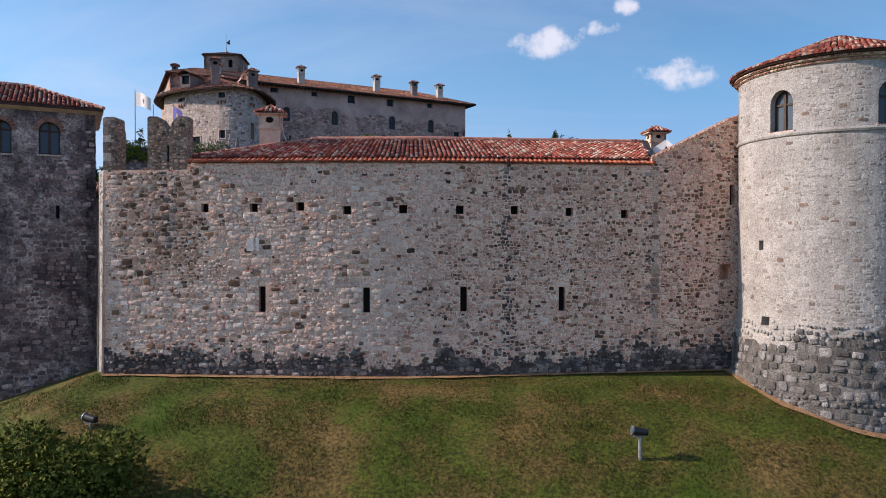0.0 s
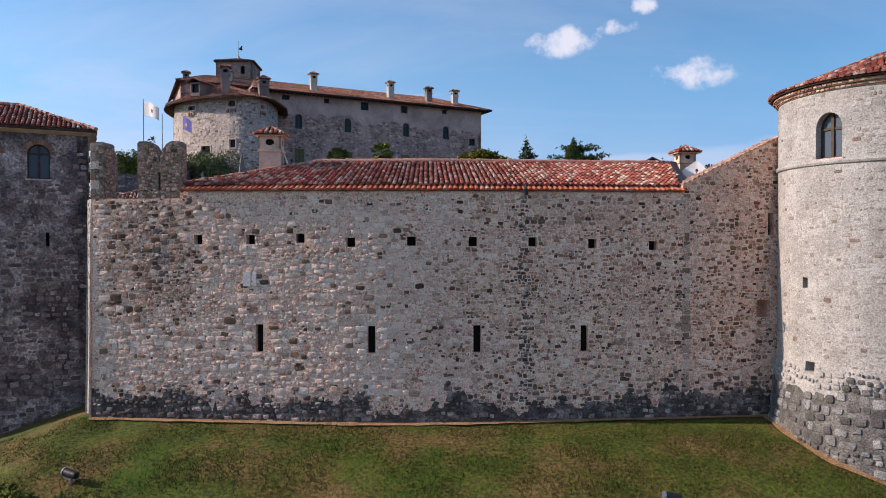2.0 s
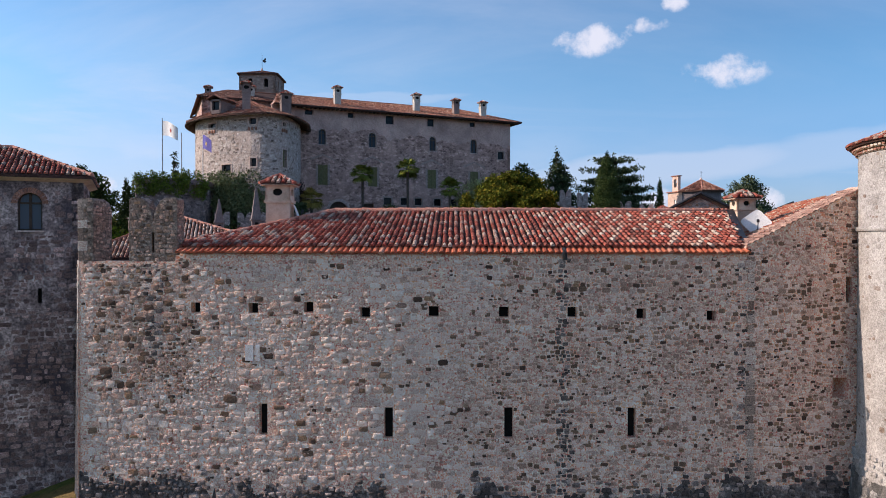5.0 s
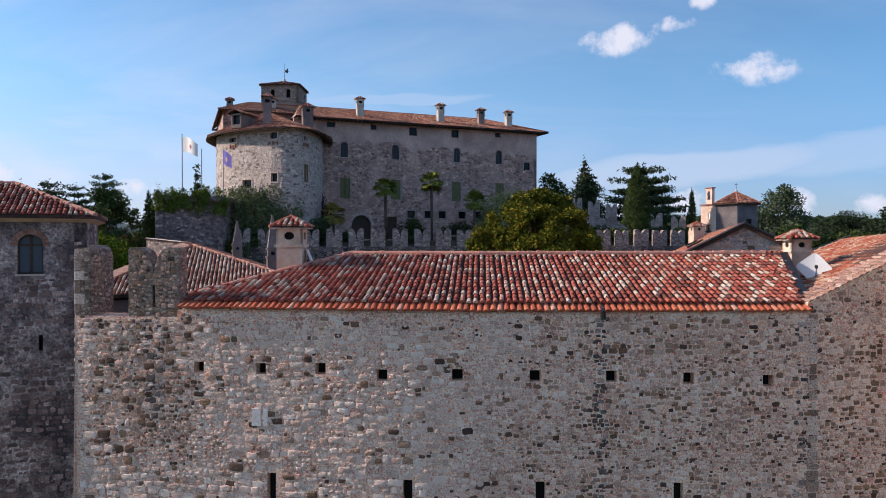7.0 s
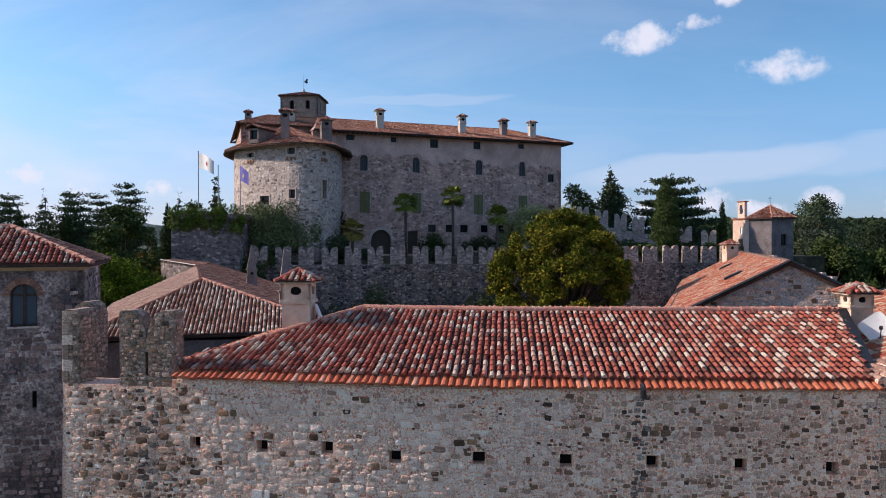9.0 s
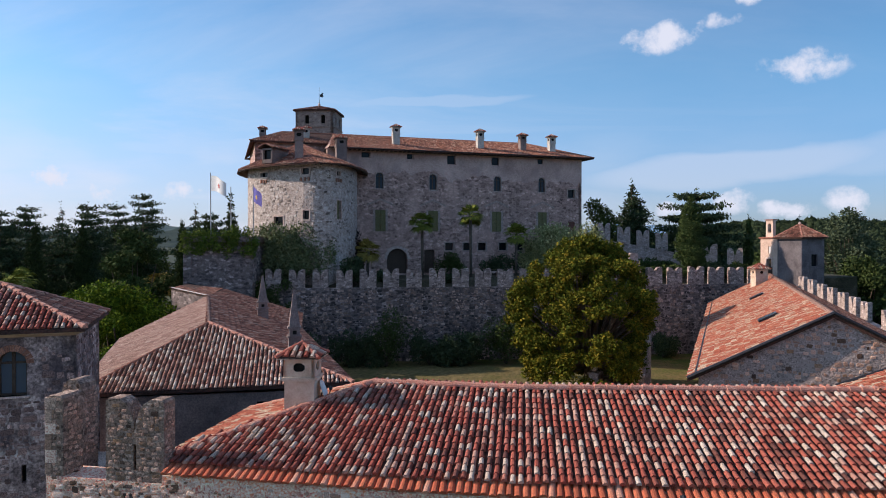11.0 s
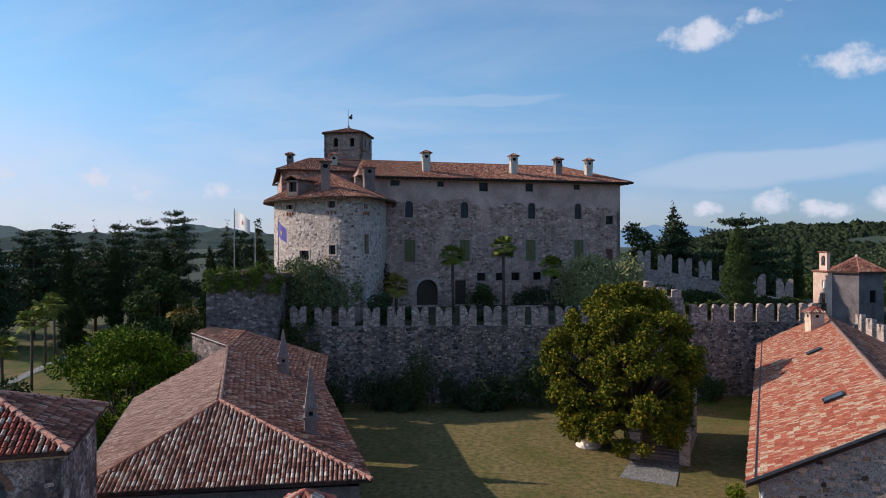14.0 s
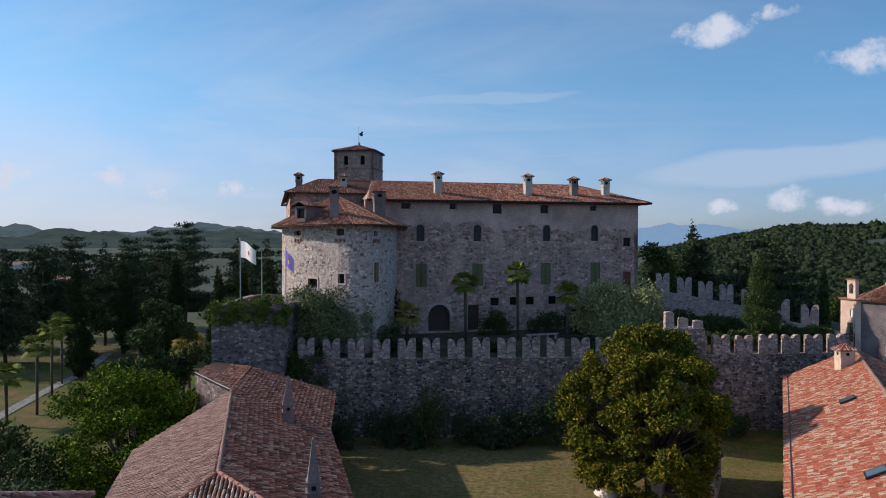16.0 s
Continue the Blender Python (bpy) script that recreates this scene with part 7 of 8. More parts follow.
def build_belfry():
    """The square tower over the palace roof, with its weather vane."""
    t = empty("square_turret", "square stone turret with small windows and a weather vane", "turret", (-38.1, 123.4, 0), rz=4)
    s = 3.05
    for k, (a, b) in enumerate((((-s, -s), (s, -s)), ((s, -s), (s, s)), ((s, s), (-s, s)), ((-s, s), (-s, -s)))):
        mp = line_map(a, b)
        holes = [(1.5, 2.2, 36.2, 37.6), (4.1, 4.8, 36.2, 37.6)]
        panel(mp, [0, 2 * s], [28, 33, 38.3], 0.5, holes).ob("wall", M["turret"], t)
        for q in holes:
            arch_fill(mp, q[0], q[1], q[3] - 0.35, q[3], 0.4).ob("window_head", M["turret"], t)
        for m in range(12):
            x = 2 * s * (m + 0.5) / 12
            p = [mp(x - 0.12, 35.45, 0.0), mp(x + 0.12, 35.45, 0.0), mp(x + 0.12, 35.75, -0.18), mp(x - 0.12, 35.75, -0.18), mp(x - 0.12, 35.75, 0.0), mp(x + 0.12, 35.75, 0.0)]
            Geo().add(p, [(0, 1, 2, 3), (3, 2, 5, 4), (0, 3, 4), (1, 5, 2)]).ob("corbel", M["turret"], t)
    # added black core: paints the unlit inside behind the turret windows
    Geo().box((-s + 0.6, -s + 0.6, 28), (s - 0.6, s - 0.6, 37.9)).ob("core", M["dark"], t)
    e = s + 0.32
    ring = [Vector((-e, -e, 38.35)), Vector((e, -e, 38.35)), Vector((e, e, 38.35)), Vector((-e, e, 38.35))]
    top = Vector((0, 0, 39.5))
    for k in range(4):
        roof_face([ring[k], ring[(k + 1) % 4], top], t, M["tile_old"], seed=140 + k, seg=3)
    Geo().tube([(0, 0, 39.4), (0, 0, 42.6)], 0.05, 6, 0.015).ob("vane_rod", M["metal"], t)
    Geo().lathe([(0.0, 39.4), (0.25, 39.5), (0.18, 39.9), (0.0, 40.1)], (0, 0, 0), 10).ob("finial", M["stone_trim"], t)
    g = Geo()
    prof = [(0.1, 41.1), (0.5, 40.9), (0.75, 41.2), (0.55, 41.3), (0.7, 41.6), (0.5, 41.75), (0.3, 41.45), (0.1, 41.4)]
    g.add([(x, y, z) for y in (-0.02, 0.02) for x, z in prof], [tuple(range(8)), tuple(range(8, 16))[::-1]] + [(i, 8 + i, 8 + (i + 1) % 8, (i + 1) % 8) for i in range(8)])
    g.ob("weather_vane", M["metal"], t)


build_belfry()


# ---- chapel, outer walls ----


def build_chapel():
    h = empty("chapel", "small square chapel with pink front and bell gable", "chapel")
    n, R = 6, 3.05
    c = Vector((30.9, 109.4, 0))
    at = lambda r, k, z: c + Vector((r * math.cos(radians(-164 + 60 * k)), r * math.sin(radians(-164 + 60 * k)), z))
    for k in range(n):
        a, b = at(R, k, 0), at(R, k + 1, 0)
        mp = line_map(a, b)
        ln = (b - a).length
        holes = [(ln / 2 - 0.2, ln / 2 + 0.6, 14.16, 15.62)] if k == 1 else []
        panel(mp, [0, ln], [9, 17.75], 0.4, holes).ob("wall", M["chapel_grey"], h)
        for q in holes:
            Geo().poly(mp(q[0], q[2], 0.3), mp(q[1], q[2], 0.3), mp(q[1], q[3], 0.3), mp(q[0], q[3], 0.3)).ob("window", M["glass"], h)
    rg = [at(R + 0.45, k, 17.75) for k in range(n)]
    top = c + Vector((0, 0, 19.45))
    for k in range(n):
        roof_face([rg[k], rg[(k + 1) % n], top], h, M["tile_old"], seed=150 + k, seg=3)
        ridge_tiles(rg[k], top, h, M["ridge"], r=0.1)
    Geo().lathe([(0.0, 19.35), (0.22, 19.45), (0.14, 19.7), (0.0, 19.8)], tuple(c), 8).ob("finial", M["stone_trim"], h)
    Geo().tube([c + Vector((0, 0, 19.7)), c + Vector((0, 0, 20.7))], 0.03, 5).ob("cross_post", M["metal"], h)
    Geo().tube([c + Vector((-0.2, 0, 20.45)), c + Vector((0.2, 0, 20.45))], 0.03, 5).ob("cross_arm", M["metal"], h)
    # pink front towards the terrace, with a niche, a door and a bell gable
    mp = line_map((26.65, 111.2), (28.0, 108.55))
    ln = math.hypot(1.35, 2.65)
    dr = [(1.1, 1.95, 12.7, 15.0), (1.35, 1.75, 15.7, 16.6)]
    panel(mp, [0, ln], [9, 17.65], 2.0, dr).ob("front", M["pink"], h)
    Geo().poly(mp(1.1, 12.7, 0.3), mp(1.95, 12.7, 0.3), mp(1.95, 15.0, 0.3), mp(1.1, 15.0, 0.3)).ob("door", M["wood"], h)
    Geo().poly(mp(1.35, 15.7, 0.12), mp(1.75, 15.7, 0.12), mp(1.75, 16.6, 0.12), mp(1.35, 16.6, 0.12)).ob("niche", M["white"], h)
    g = Geo()
    for x0, x1, z0, z1 in ((0.95, 1.1, 12.7, 15.15), (1.95, 2.1, 12.7, 15.15), (0.95, 2.1, 15.0, 15.2)):
        g.add([mp(x, z, d) for d in (-0.07, 0.1) for x, z in ((x0, z0), (x1, z0), (x1, z1), (x0, z1))], [(0, 1, 2, 3), (0, 4, 5, 1), (1, 5, 6, 2), (2, 6, 7, 3), (3, 7, 4, 0)])
    g.ob("door_surround", M["stone_trim"], h)
    Geo().slab([mp(-0.12, 17.8, -0.2), mp(ln + 0.12, 17.8, -0.2), mp(ln + 0.12, 17.95, 2.0), mp(-0.12, 17.95, 2.0)], 0.15).ob("front_coping", M["tile_old"], h)
    panel(mp, [0.95, 2.15], [17.65, 20.0], 0.45, [(1.25, 1.85, 18.4, 19.6)]).ob("bell_gable", M["pink"], h)
    arch_fill(mp, 1.25, 1.85, 19.3, 19.6, 0.4).ob("bell_arch", M["pink"], h)
    Geo().slab([mp(0.82, 20.12, -0.12), mp(2.28, 20.12, -0.12), mp(2.28, 20.12, 0.57), mp(0.82, 20.12, 0.57)], 0.12).ob("bell_gable_cap", M["tile_old"], h)
    Geo().lathe([(0.02, 0.5), (0.15, 0.42), (0.2, 0.1), (0.28, 0.0)], tuple(mp(1.55, 18.6, 0.22)), 10).ob("bell", M["metal"], h)


build_chapel()


def extra_wall(name, path, z0, zs, pitch, width, group, height=1.7, mat="inner_wall2"):
    w = empty(name, "pale rubble wall with merlons among the trees", "wall", kind="structure")
    for (a, za), (b, zb) in zip(zip(path, zs), list(zip(path, zs))[1:]):
        mp = line_map(a, b)
        ln = math.hypot(a[0] - b[0], a[1] - b[1])
        panel(mp, [0, ln / 2, ln], [z0, max(za, zb) + 1], 0.8, (), lambda u: za + (zb - za) * u / ln).ob("masonry", M["inner_wall2"], w)
    for k, ((a, za), (b, zb)) in enumerate(zip(zip(path, zs), list(zip(path, zs))[1:])):
        merlon_row([a, b], za, za + height, pitch, width, 0.5, M["inner_wall2"], group, zb)


extra_wall("wall_upper", [(5.5, 121.0), (21.5, 122.6)], 10, [17.9, 15.0], 2.85, 1.8, "merlons of the upper wall", 2.3)
extra_wall("wall_middle", [(19.6, 119.0), (28.6, 116.4)], 9, [14.6, 13.0], 3.5, 2.1, "merlons of the middle wall", 2.5)
extra_wall("wall_east", [(29.35, 109.2), (32.5, 91.3), (34.3, 78), (35, 60)], 2, [11.55, 8.4, 7.0, 6.4], 2.1, 1.3, "merlons of the east wall", 1.9)


def build_gate_turret():
    """Small gate block in the inner wall at the head of the steps."""
    o = empty("gate_turret", "small stone gate block with rounded merlons", "gate")
    Geo().box((0, 0, 3.0), (4.6, 2.4, 15.0), Matrix.Translation((5.6, 98.6, 0)) @ pose(0, 0, 0, 0, 0, 20)).ob("body", M["inner_wall"], o)
    for x, z in ((0.1, 16.9), (1.7, 16.2), (3.4, 15.9)):
        a = Matrix.Translation((5.6, 98.6, 0)) @ pose(0, 0, 0, 0, 0, 20) @ Vector((x, 0.1, 0))
        b = Matrix.Translation((5.6, 98.6, 0)) @ pose(0, 0, 0, 0, 0, 20) @ Vector((x + 1.0, 0.1, 0))
        merlon(a, b, 14.95, z, 0.5, None, False).ob("merlon_block", M["inner_wall2"], o)


build_gate_turret()

# ---- plants ----


def leaf_cloud(blobs, n, size, seed, inner=0.72, droop=0.0, aspect=0.55):
    """Diamond leaves near the skins of many uneven blobs (x, y, z, rx, ry, rz)."""
    rng = np.random.RandomState(seed)
    b = np.array(blobs, dtype=float)
    wt = (b[:, 3] * b[:, 4] + b[:, 4] * b[:, 5] + b[:, 3] * b[:, 5])
    pick = rng.choice(len(b), n, p=wt / wt.sum())
    d = rng.normal(size=(n, 3))
    d /= np.linalg.norm(d, axis=1)[:, None]
    rad = inner + (1.08 - inner) * rng.rand(n) ** 0.7
    p = b[pick, :3] + d * b[pick, 3:] * rad[:, None]
    ax = rng.normal(size=(n, 3)) + d * 0.6
    ax[:, 2] -= droop
    ax /= np.linalg.norm(ax, axis=1)[:, None]
    nr = d * 0.9 + rng.normal(size=(n, 3)) * 0.55 + np.array([0, 0, 0.35])
    sd = np.cross(ax, nr)
    sd /= np.linalg.norm(sd, axis=1)[:, None] + 1e-9
    s = size * rng.uniform(0.6, 1.4, n)[:, None]
    nn = np.cross(sd, ax)
    v = np.stack([p, p + ax * s * 0.5 + sd * s * aspect * 0.5 + nn * s * 0.06, p + ax * s, p + ax * s * 0.5 - sd * s * aspect * 0.5 + nn * s * 0.06], axis=1).reshape(-1, 3)
    return v, np.arange(4 * n).reshape(-1, 4)


def limb_path(a, b, bend, rng, n=5):
    a, b = Vector(a), Vector(b)
    off = Vector((rng.uniform(-1, 1), rng.uniform(-1, 1), rng.uniform(0, 1))) * bend
    return [a.lerp(b, t) + off * math.sin(math.pi * t) for t in np.linspace(0, 1, n)]


def broad_tree(name, label, base, height, spread, leaf, n_leaf, size, seed, trunk=0.3, clear=0.25, blobs=26, category="tree", squash=0.8, shell=0.0):
    rng = random.Random(seed)
    t = empty(name, label, category, base)
    g = Geo()
    fork = Vector((rng.uniform(-0.2, 0.2), rng.uniform(-0.2, 0.2), height * clear))
    g.tube(limb_path((0, 0, -0.3), fork, 0.15, rng), trunk, 8, trunk * 0.75)
    bl = []
    for k in range(blobs):
        q = rng.uniform(0, 2 * math.pi)
        f = (k + 0.5) / blobs
        z = clear * 0.85 + (1 - clear * 0.85) * f
        env = (0.62 + 0.9 * f if f < 0.4 else (1 - ((f - 0.4) / 0.6) ** 2.4)) ** 0.6 * (1 + 0.16 * math.sin(3 * q + seed) + 0.1 * math.sin(5 * q + 7 * f))
        r = spread * env * (rng.uniform(0.78, 0.97) if rng.random() < shell else rng.choice((rng.uniform(0.1, 0.6), rng.uniform(0.66, 0.95), rng.uniform(0.7, 0.92))))
        rr = spread * rng.uniform(0.5, 1.15) * 1.55 / blobs ** 0.42
        c = (r * math.cos(q), r * math.sin(q), z * height * 0.97 - rr * 0.4 + rng.uniform(-0.05, 0.05) * height)
        bl.append((*c, rr, rr, rr * squash))
        if k % 3 == 0:
            g.tube(limb_path(fork, Vector(c) * 0.95, 0.3, rng), trunk * 0.42, 6, 0.03)
    g.ob("trunk", M["bark"], t, smooth=True)
    v, f = leaf_cloud(bl, n_leaf, size, seed, 0.25 if shell else 0.45)
    mesh_arrays("crown", v, f, M[leaf], t, kind="stuff")
    return t


def cypress(base, height, radius, seed, leaf="cypress_leaf", n=3200, size=0.32, label="tall narrow dark green cypress"):
    rng = random.Random(seed)
    t = empty("cypress", label, "tree", base)
    Geo().tube([(0, 0, -0.3), (0, 0, height * 0.9)], radius * 0.14, 6, 0.03).ob("trunk", M["bark"], t)
    bl = []
    for k in range(30):
        f = (k + 0.5) / 30
        env = radius * (min(1, f * 5) ** 0.5) * (1 - f ** 2.2) ** 0.8
        q = rng.uniform(0, 2 * math.pi)
        o = env * 0.35
        bl.append((o * math.cos(q), o * math.sin(q), height * (0.06 + 0.94 * f), env * 0.75 + 0.08, env * 0.75 + 0.08, height * 0.06))
    v, f = leaf_cloud(bl, n, size, seed, 0.7, -1.2, 0.4)
    mesh_arrays("crown", v, f, M[leaf], t, kind="stuff")
    return t


def cedar(base, height, spread, seed, n=5200, flat=True, label="dark spreading cedar with flat layered boughs", name="cedar", size=0.5):
    rng = random.Random(seed)
    t = empty(name, label, "tree", base)
    g = Geo().tube([(0, 0, -0.3), (rng.uniform(-0.3, 0.3), 0, height * 0.6), (rng.uniform(-0.4, 0.4), 0, height * 0.98)], 0.35, 8, 0.05)
    bl = []
    tiers = (8 if n > 20000 else 12) if flat else 14
    for k in range(tiers):
        f = (k + 0.5) / tiers
        z0 = height * (0.22 + 0.78 * f)
        reach = spread * ((1 - f) ** 0.34 if flat else (1 - f) ** 0.85) + 0.25
        for m in range((9 if n > 20000 else 6) if flat else (12 if n > 20000 else 8)):
            z = z0 + rng.uniform(-0.045, 0.03) * height * (1 - f)
            q = rng.uniform(0, 2 * math.pi)
            r = reach * rng.uniform(0.55, 1.0)
            tip = Vector((r * math.cos(q), r * math.sin(q), z + (0.03 * height if flat else -0.04 * height)))
            g.tube([(0, 0, z - 0.2), tip * 0.6 + Vector((0, 0, z * 0.4)), tip], 0.09, 5, 0.02)
            for s in (0.35, 0.65, 0.95):
                w = reach * (0.3 if n > 20000 else 0.26) * (1.15 - 0.4 * s)
                bl.append((tip.x * s, tip.y * s, z + (tip.z - z) * s, w, w, w * ((0.2 if n > 20000 else 0.34) if flat else 0.4)))
    bl.append((0, 0, height, 0.25, 0.25, height * 0.05))
    g.ob("trunk", M["bark"], t, smooth=True)
    v, f = leaf_cloud(bl, n, size, seed, 0.35, 0.2, 0.42)
    mesh_arrays("crown", v, f, M["dark_leaf"], t, kind="stuff")
    return t


def palm(base, height, seed, leaf="palm_leaf", reach=1.5, fronds=46, label="fan palm with a slender shaggy trunk"):
    rng = random.Random(seed)
    t = empty("palm_tree", label, "palm", base)
    g = Geo()
    lean = rng.uniform(-0.15, 0.15)
    g.tube([(0, 0, -0.2), (lean * 0.5, 0, height * 0.5), (lean, 0, height)], 0.17, 9, 0.2)
    g.ob("trunk", M["bark"], t, smooth=True)
    c = Geo()
    for k in range(fronds):
        q = rng.uniform(0, 2 * math.pi)
        el = math.asin(rng.uniform(-0.72, 1.0))
        d = Vector((math.cos(q) * math.cos(el), math.sin(q) * math.cos(el), math.sin(el)))
        hub = Vector((lean, 0, height)) + d * reach * rng.uniform(0.45, 0.62)
        s = d.cross(Vector((0, 0, 1))).normalized()
        u = s.cross(d)
        c.tube([(lean, 0, height), hub], 0.02, 3)
        for j in range(13):
            a = (j - 6) / 6 * 1.45
            tipv = (d * math.cos(a) + s * math.sin(a)) * reach * 0.55 * rng.uniform(0.85, 1.1)
            droop = Vector((0, 0, -0.16 * reach * rng.uniform(0.5, 1.4)))
            side = (s * math.cos(a) - d * math.sin(a)) * 0.045 * reach
            mid = hub + tipv * 0.55
            c.add([hub, mid - side + u * 0.03, hub + tipv + droop, mid + side + u * 0.03], [(0, 1, 2, 3)])
    c.ob("crown", M[leaf], t, kind="stuff")
    return t


def shrub(base, rx, ry, rz, leaf, n, size, seed, label, name="shrub", lumps=14):
    rng = random.Random(seed)
    t = empty(name, label, "shrub", base)
    g = Geo()
    bl = []
    for k in range(lumps):
        q = rng.uniform(0, 2 * math.pi)
        r = math.sqrt(rng.random()) * 0.75
        z = rng.uniform(0.25, 0.95) * math.sqrt(max(0.1, 1 - r * r))
        w = rng.uniform(0.25, 0.42)
        bl.append((rx * r * math.cos(q), ry * r * math.sin(q), rz * z, rx * w, ry * w, rz * w * 0.8))
        g.tube([(0, 0, -0.2), (bl[-1][0] * 0.6, bl[-1][1] * 0.6, bl[-1][2] * 0.8)], 0.04, 4, 0.01)
    g.ob("stem", M["bark"], t)
    v, f = leaf_cloud(bl, n, size, seed, 0.55)
    mesh_arrays("foliage", v, f, M[leaf], t, kind="stuff")
    return t


broad_tree("chestnut_tree", "large horse chestnut turning yellow beside the yard steps", (2.7, 78.6, 3.5), 14.0, 6.5, "chestnut", 150000, 0.25, 5, 0.45, 0.17, 560, shell=0.72)
# palms and planting on the terrace
for x, y, h, s, lf in ((-28.1, 95.2, 3.6, 1, "palm_leaf"), (-23.1, 97.5, 3.4, 2, "palm_dry"), (-16.7, 100.5, 6.9, 3, "palm_leaf"), (-10.85, 103.2, 7.9, 4, "palm_leaf"), (-5.2, 105.8, 5.4, 5, "palm_leaf")):
    palm((x, y, 12.75), h, s, lf, 1.75, label="fan palm with yellowing leaves on the terrace" if lf == "palm_dry" else "tall fan palm with a slender trunk on the terrace")
shrub((-31.7, 92.6, 12.9), 5.6, 2.4, 6.3, "shrub_olive", 34000, 0.28, 11, "big grey-green olive bush on the terrace", "olive_bush", 44)
shrub((1.0, 108.6, 12.75), 5.4, 2.6, 6.3, "olive_leaf", 36000, 0.34, 12, "silvery olive bush before the palace", "olive_bush", 44)
shrub((-14.2, 107.0, 12.75), 2.2, 1.5, 3.2, "shrub_leaf", 2600, 0.25, 13, "dark flowering shrub before the palace wall")
shrub((-8.2, 109.5, 12.75), 2.6, 1.4, 2.6, "dark_leaf", 2600, 0.25, 14, "low dark hedge shrub before the palace wall")
shrub((-4.4, 111.5, 12.75), 2.6, 1.4, 3.0, "dark_leaf", 2600, 0.25, 15, "low dark hedge shrub before the palace wall")
shrub((-25.5, 100.8, 12.75), 1.8, 1.5, 5.0, "red_leaf", 3000, 0.25, 16, "dark reddish climbing shrub beside the round tower")

for k, (x, y, r, h) in enumerate(((-29.6, 91.4, 1.5, 4.6), (-24.0, 92.9, 1.5, 3.4), (-20.5, 95.0, 1.8, 1.6), (-13.0, 96.5, 1.8, 1.5), (-2.0, 100.0, 1.8, 1.6))):
    shrub((x, y, 12.1), r, 1.2, h, "shrub_olive" if k == 0 else "dark_leaf", 3000, 0.26, 230 + k, "dark leafy shrub at the foot of the round tower" if k < 2 else "low dark shrub behind the merlons")
# flowering shrubs and dark bushes at the foot of the inner wall
for k, (x, y, r, h) in enumerate(((-27.5, 86.6, 2.2, 3.4), (-23.0, 88.6, 2.4, 3.6), (-18.6, 88.8, 2.6, 6.2), (-14.0, 90.6, 2.6, 3.8), (-9.6, 91.8, 2.4, 3.6), (-5.6, 92.6, 2.6, 6.0), (-1.2, 94.2, 2.4, 5.0), (12.5, 99.5, 2.0, 3.0), (-30.0, 86.5, 1.8, 3.0), (-11.8, 90.4, 2.2, 3.2), (-20.8, 88.4, 2.2, 3.0))):
    shrub((x, y, 3.4), r, 1.6, h, "shrub_leaf" if k in (2, 5, 6) else "dark_leaf", 3200, 0.26, 30 + k, "dense dark shrub at the foot of the inner wall")
shrub((9.3, 67.9, 3.5), 0.75, 0.75, 1.3, "lime_leaf", 900, 0.16, 41, "round yellow-green bush by the corner of the east range")
shrub((-13.9, 24.4, -3.1), 3.6, 2.4, 2.7, "bush_leaf", 12000, 0.2, 42, "dense green bush on the slope", lumps=30)
for k, (x, y, r, h) in enumerate(((8.5, 112.0, 2.4, 2.2), (12.0, 113.5, 2.4, 2.2), (15.0, 115.5, 2.4, 1.8), (20.5, 112.0, 2.0, 1.7), (24.0, 111.5, 2.0, 1.6), (9.5, 118.0, 3.0, 2.4), (14.5, 119.5, 3.0, 1.7), (11.0, 105.0, 2.6, 1.5), (14.5, 105.8, 2.4, 1.5), (20.5, 108.6, 2.2, 1.7), (6.0, 106.5, 2.6, 1.7), (23.5, 110.4, 2.0, 1.4))):
    shrub((x, y, 12.7), r, 1.6, h, "shrub_leaf" if k % 3 else "dark_leaf", 2600, 0.28, 200 + k, "dark leafy shrub on the upper terrace")
# park trees west of the castle
broad_tree("broadleaf_tree", "bright green leafy tree below the bastion", (-40.0, 72.0, 1.5), 12.2, 5.6, "lime_leaf", 26000, 0.3, 51, 0.3, 0.12, 44, shell=0.25, squash=0.65)
broad_tree("broadleaf_tree", "bright green leafy tree below the bastion", (-47.0, 79.0, 1.5), 11.2, 5.8, "lime_leaf", 24000, 0.3, 52, 0.3, 0.12, 42, shell=0.25, squash=0.65)
# the tall dark tree is added to keep low sun off the lawn
broad_tree("broadleaf_tree", "tall dark leafy tree beside the bastion", (-45.0, 82.5, 1.5), 17.2, 4.4, "shrub_leaf", 20000, 0.36, 55, 0.3, 0.1, 60)
broad_tree("broadleaf_tree", "low leafy tree at the edge of the park", (-48.0, 66.0, 1.5), 8.0, 5.0, "shrub_leaf", 9000, 0.36, 53, 0.25, 0.1, 40)
broad_tree("olive_tree", "grey-green tree beside the west range", (-41.5, 60.0, 1.0), 6.8, 4.2, "ash_leaf", 9000, 0.28, 54, 0.2, 0.12, 36)
for k, (x, y, h, r) in enumerate(((-97, 132, 18.5, 2.3), (-84, 118, 9.5, 2.4), (-93, 140, 19, 2.2), (-82, 133, 13.5, 2.6), (-88, 150, 19, 2.2), (-58, 116, 18, 2.0), (-54, 116, 18.5, 1.9), (-76, 128, 8.5, 1.6), (-112, 128, 17, 2.2))):
    cypress((x, y, 2.0), h, r * 0.9, 60 + k, "park_cypress", n=10000, size=0.42)
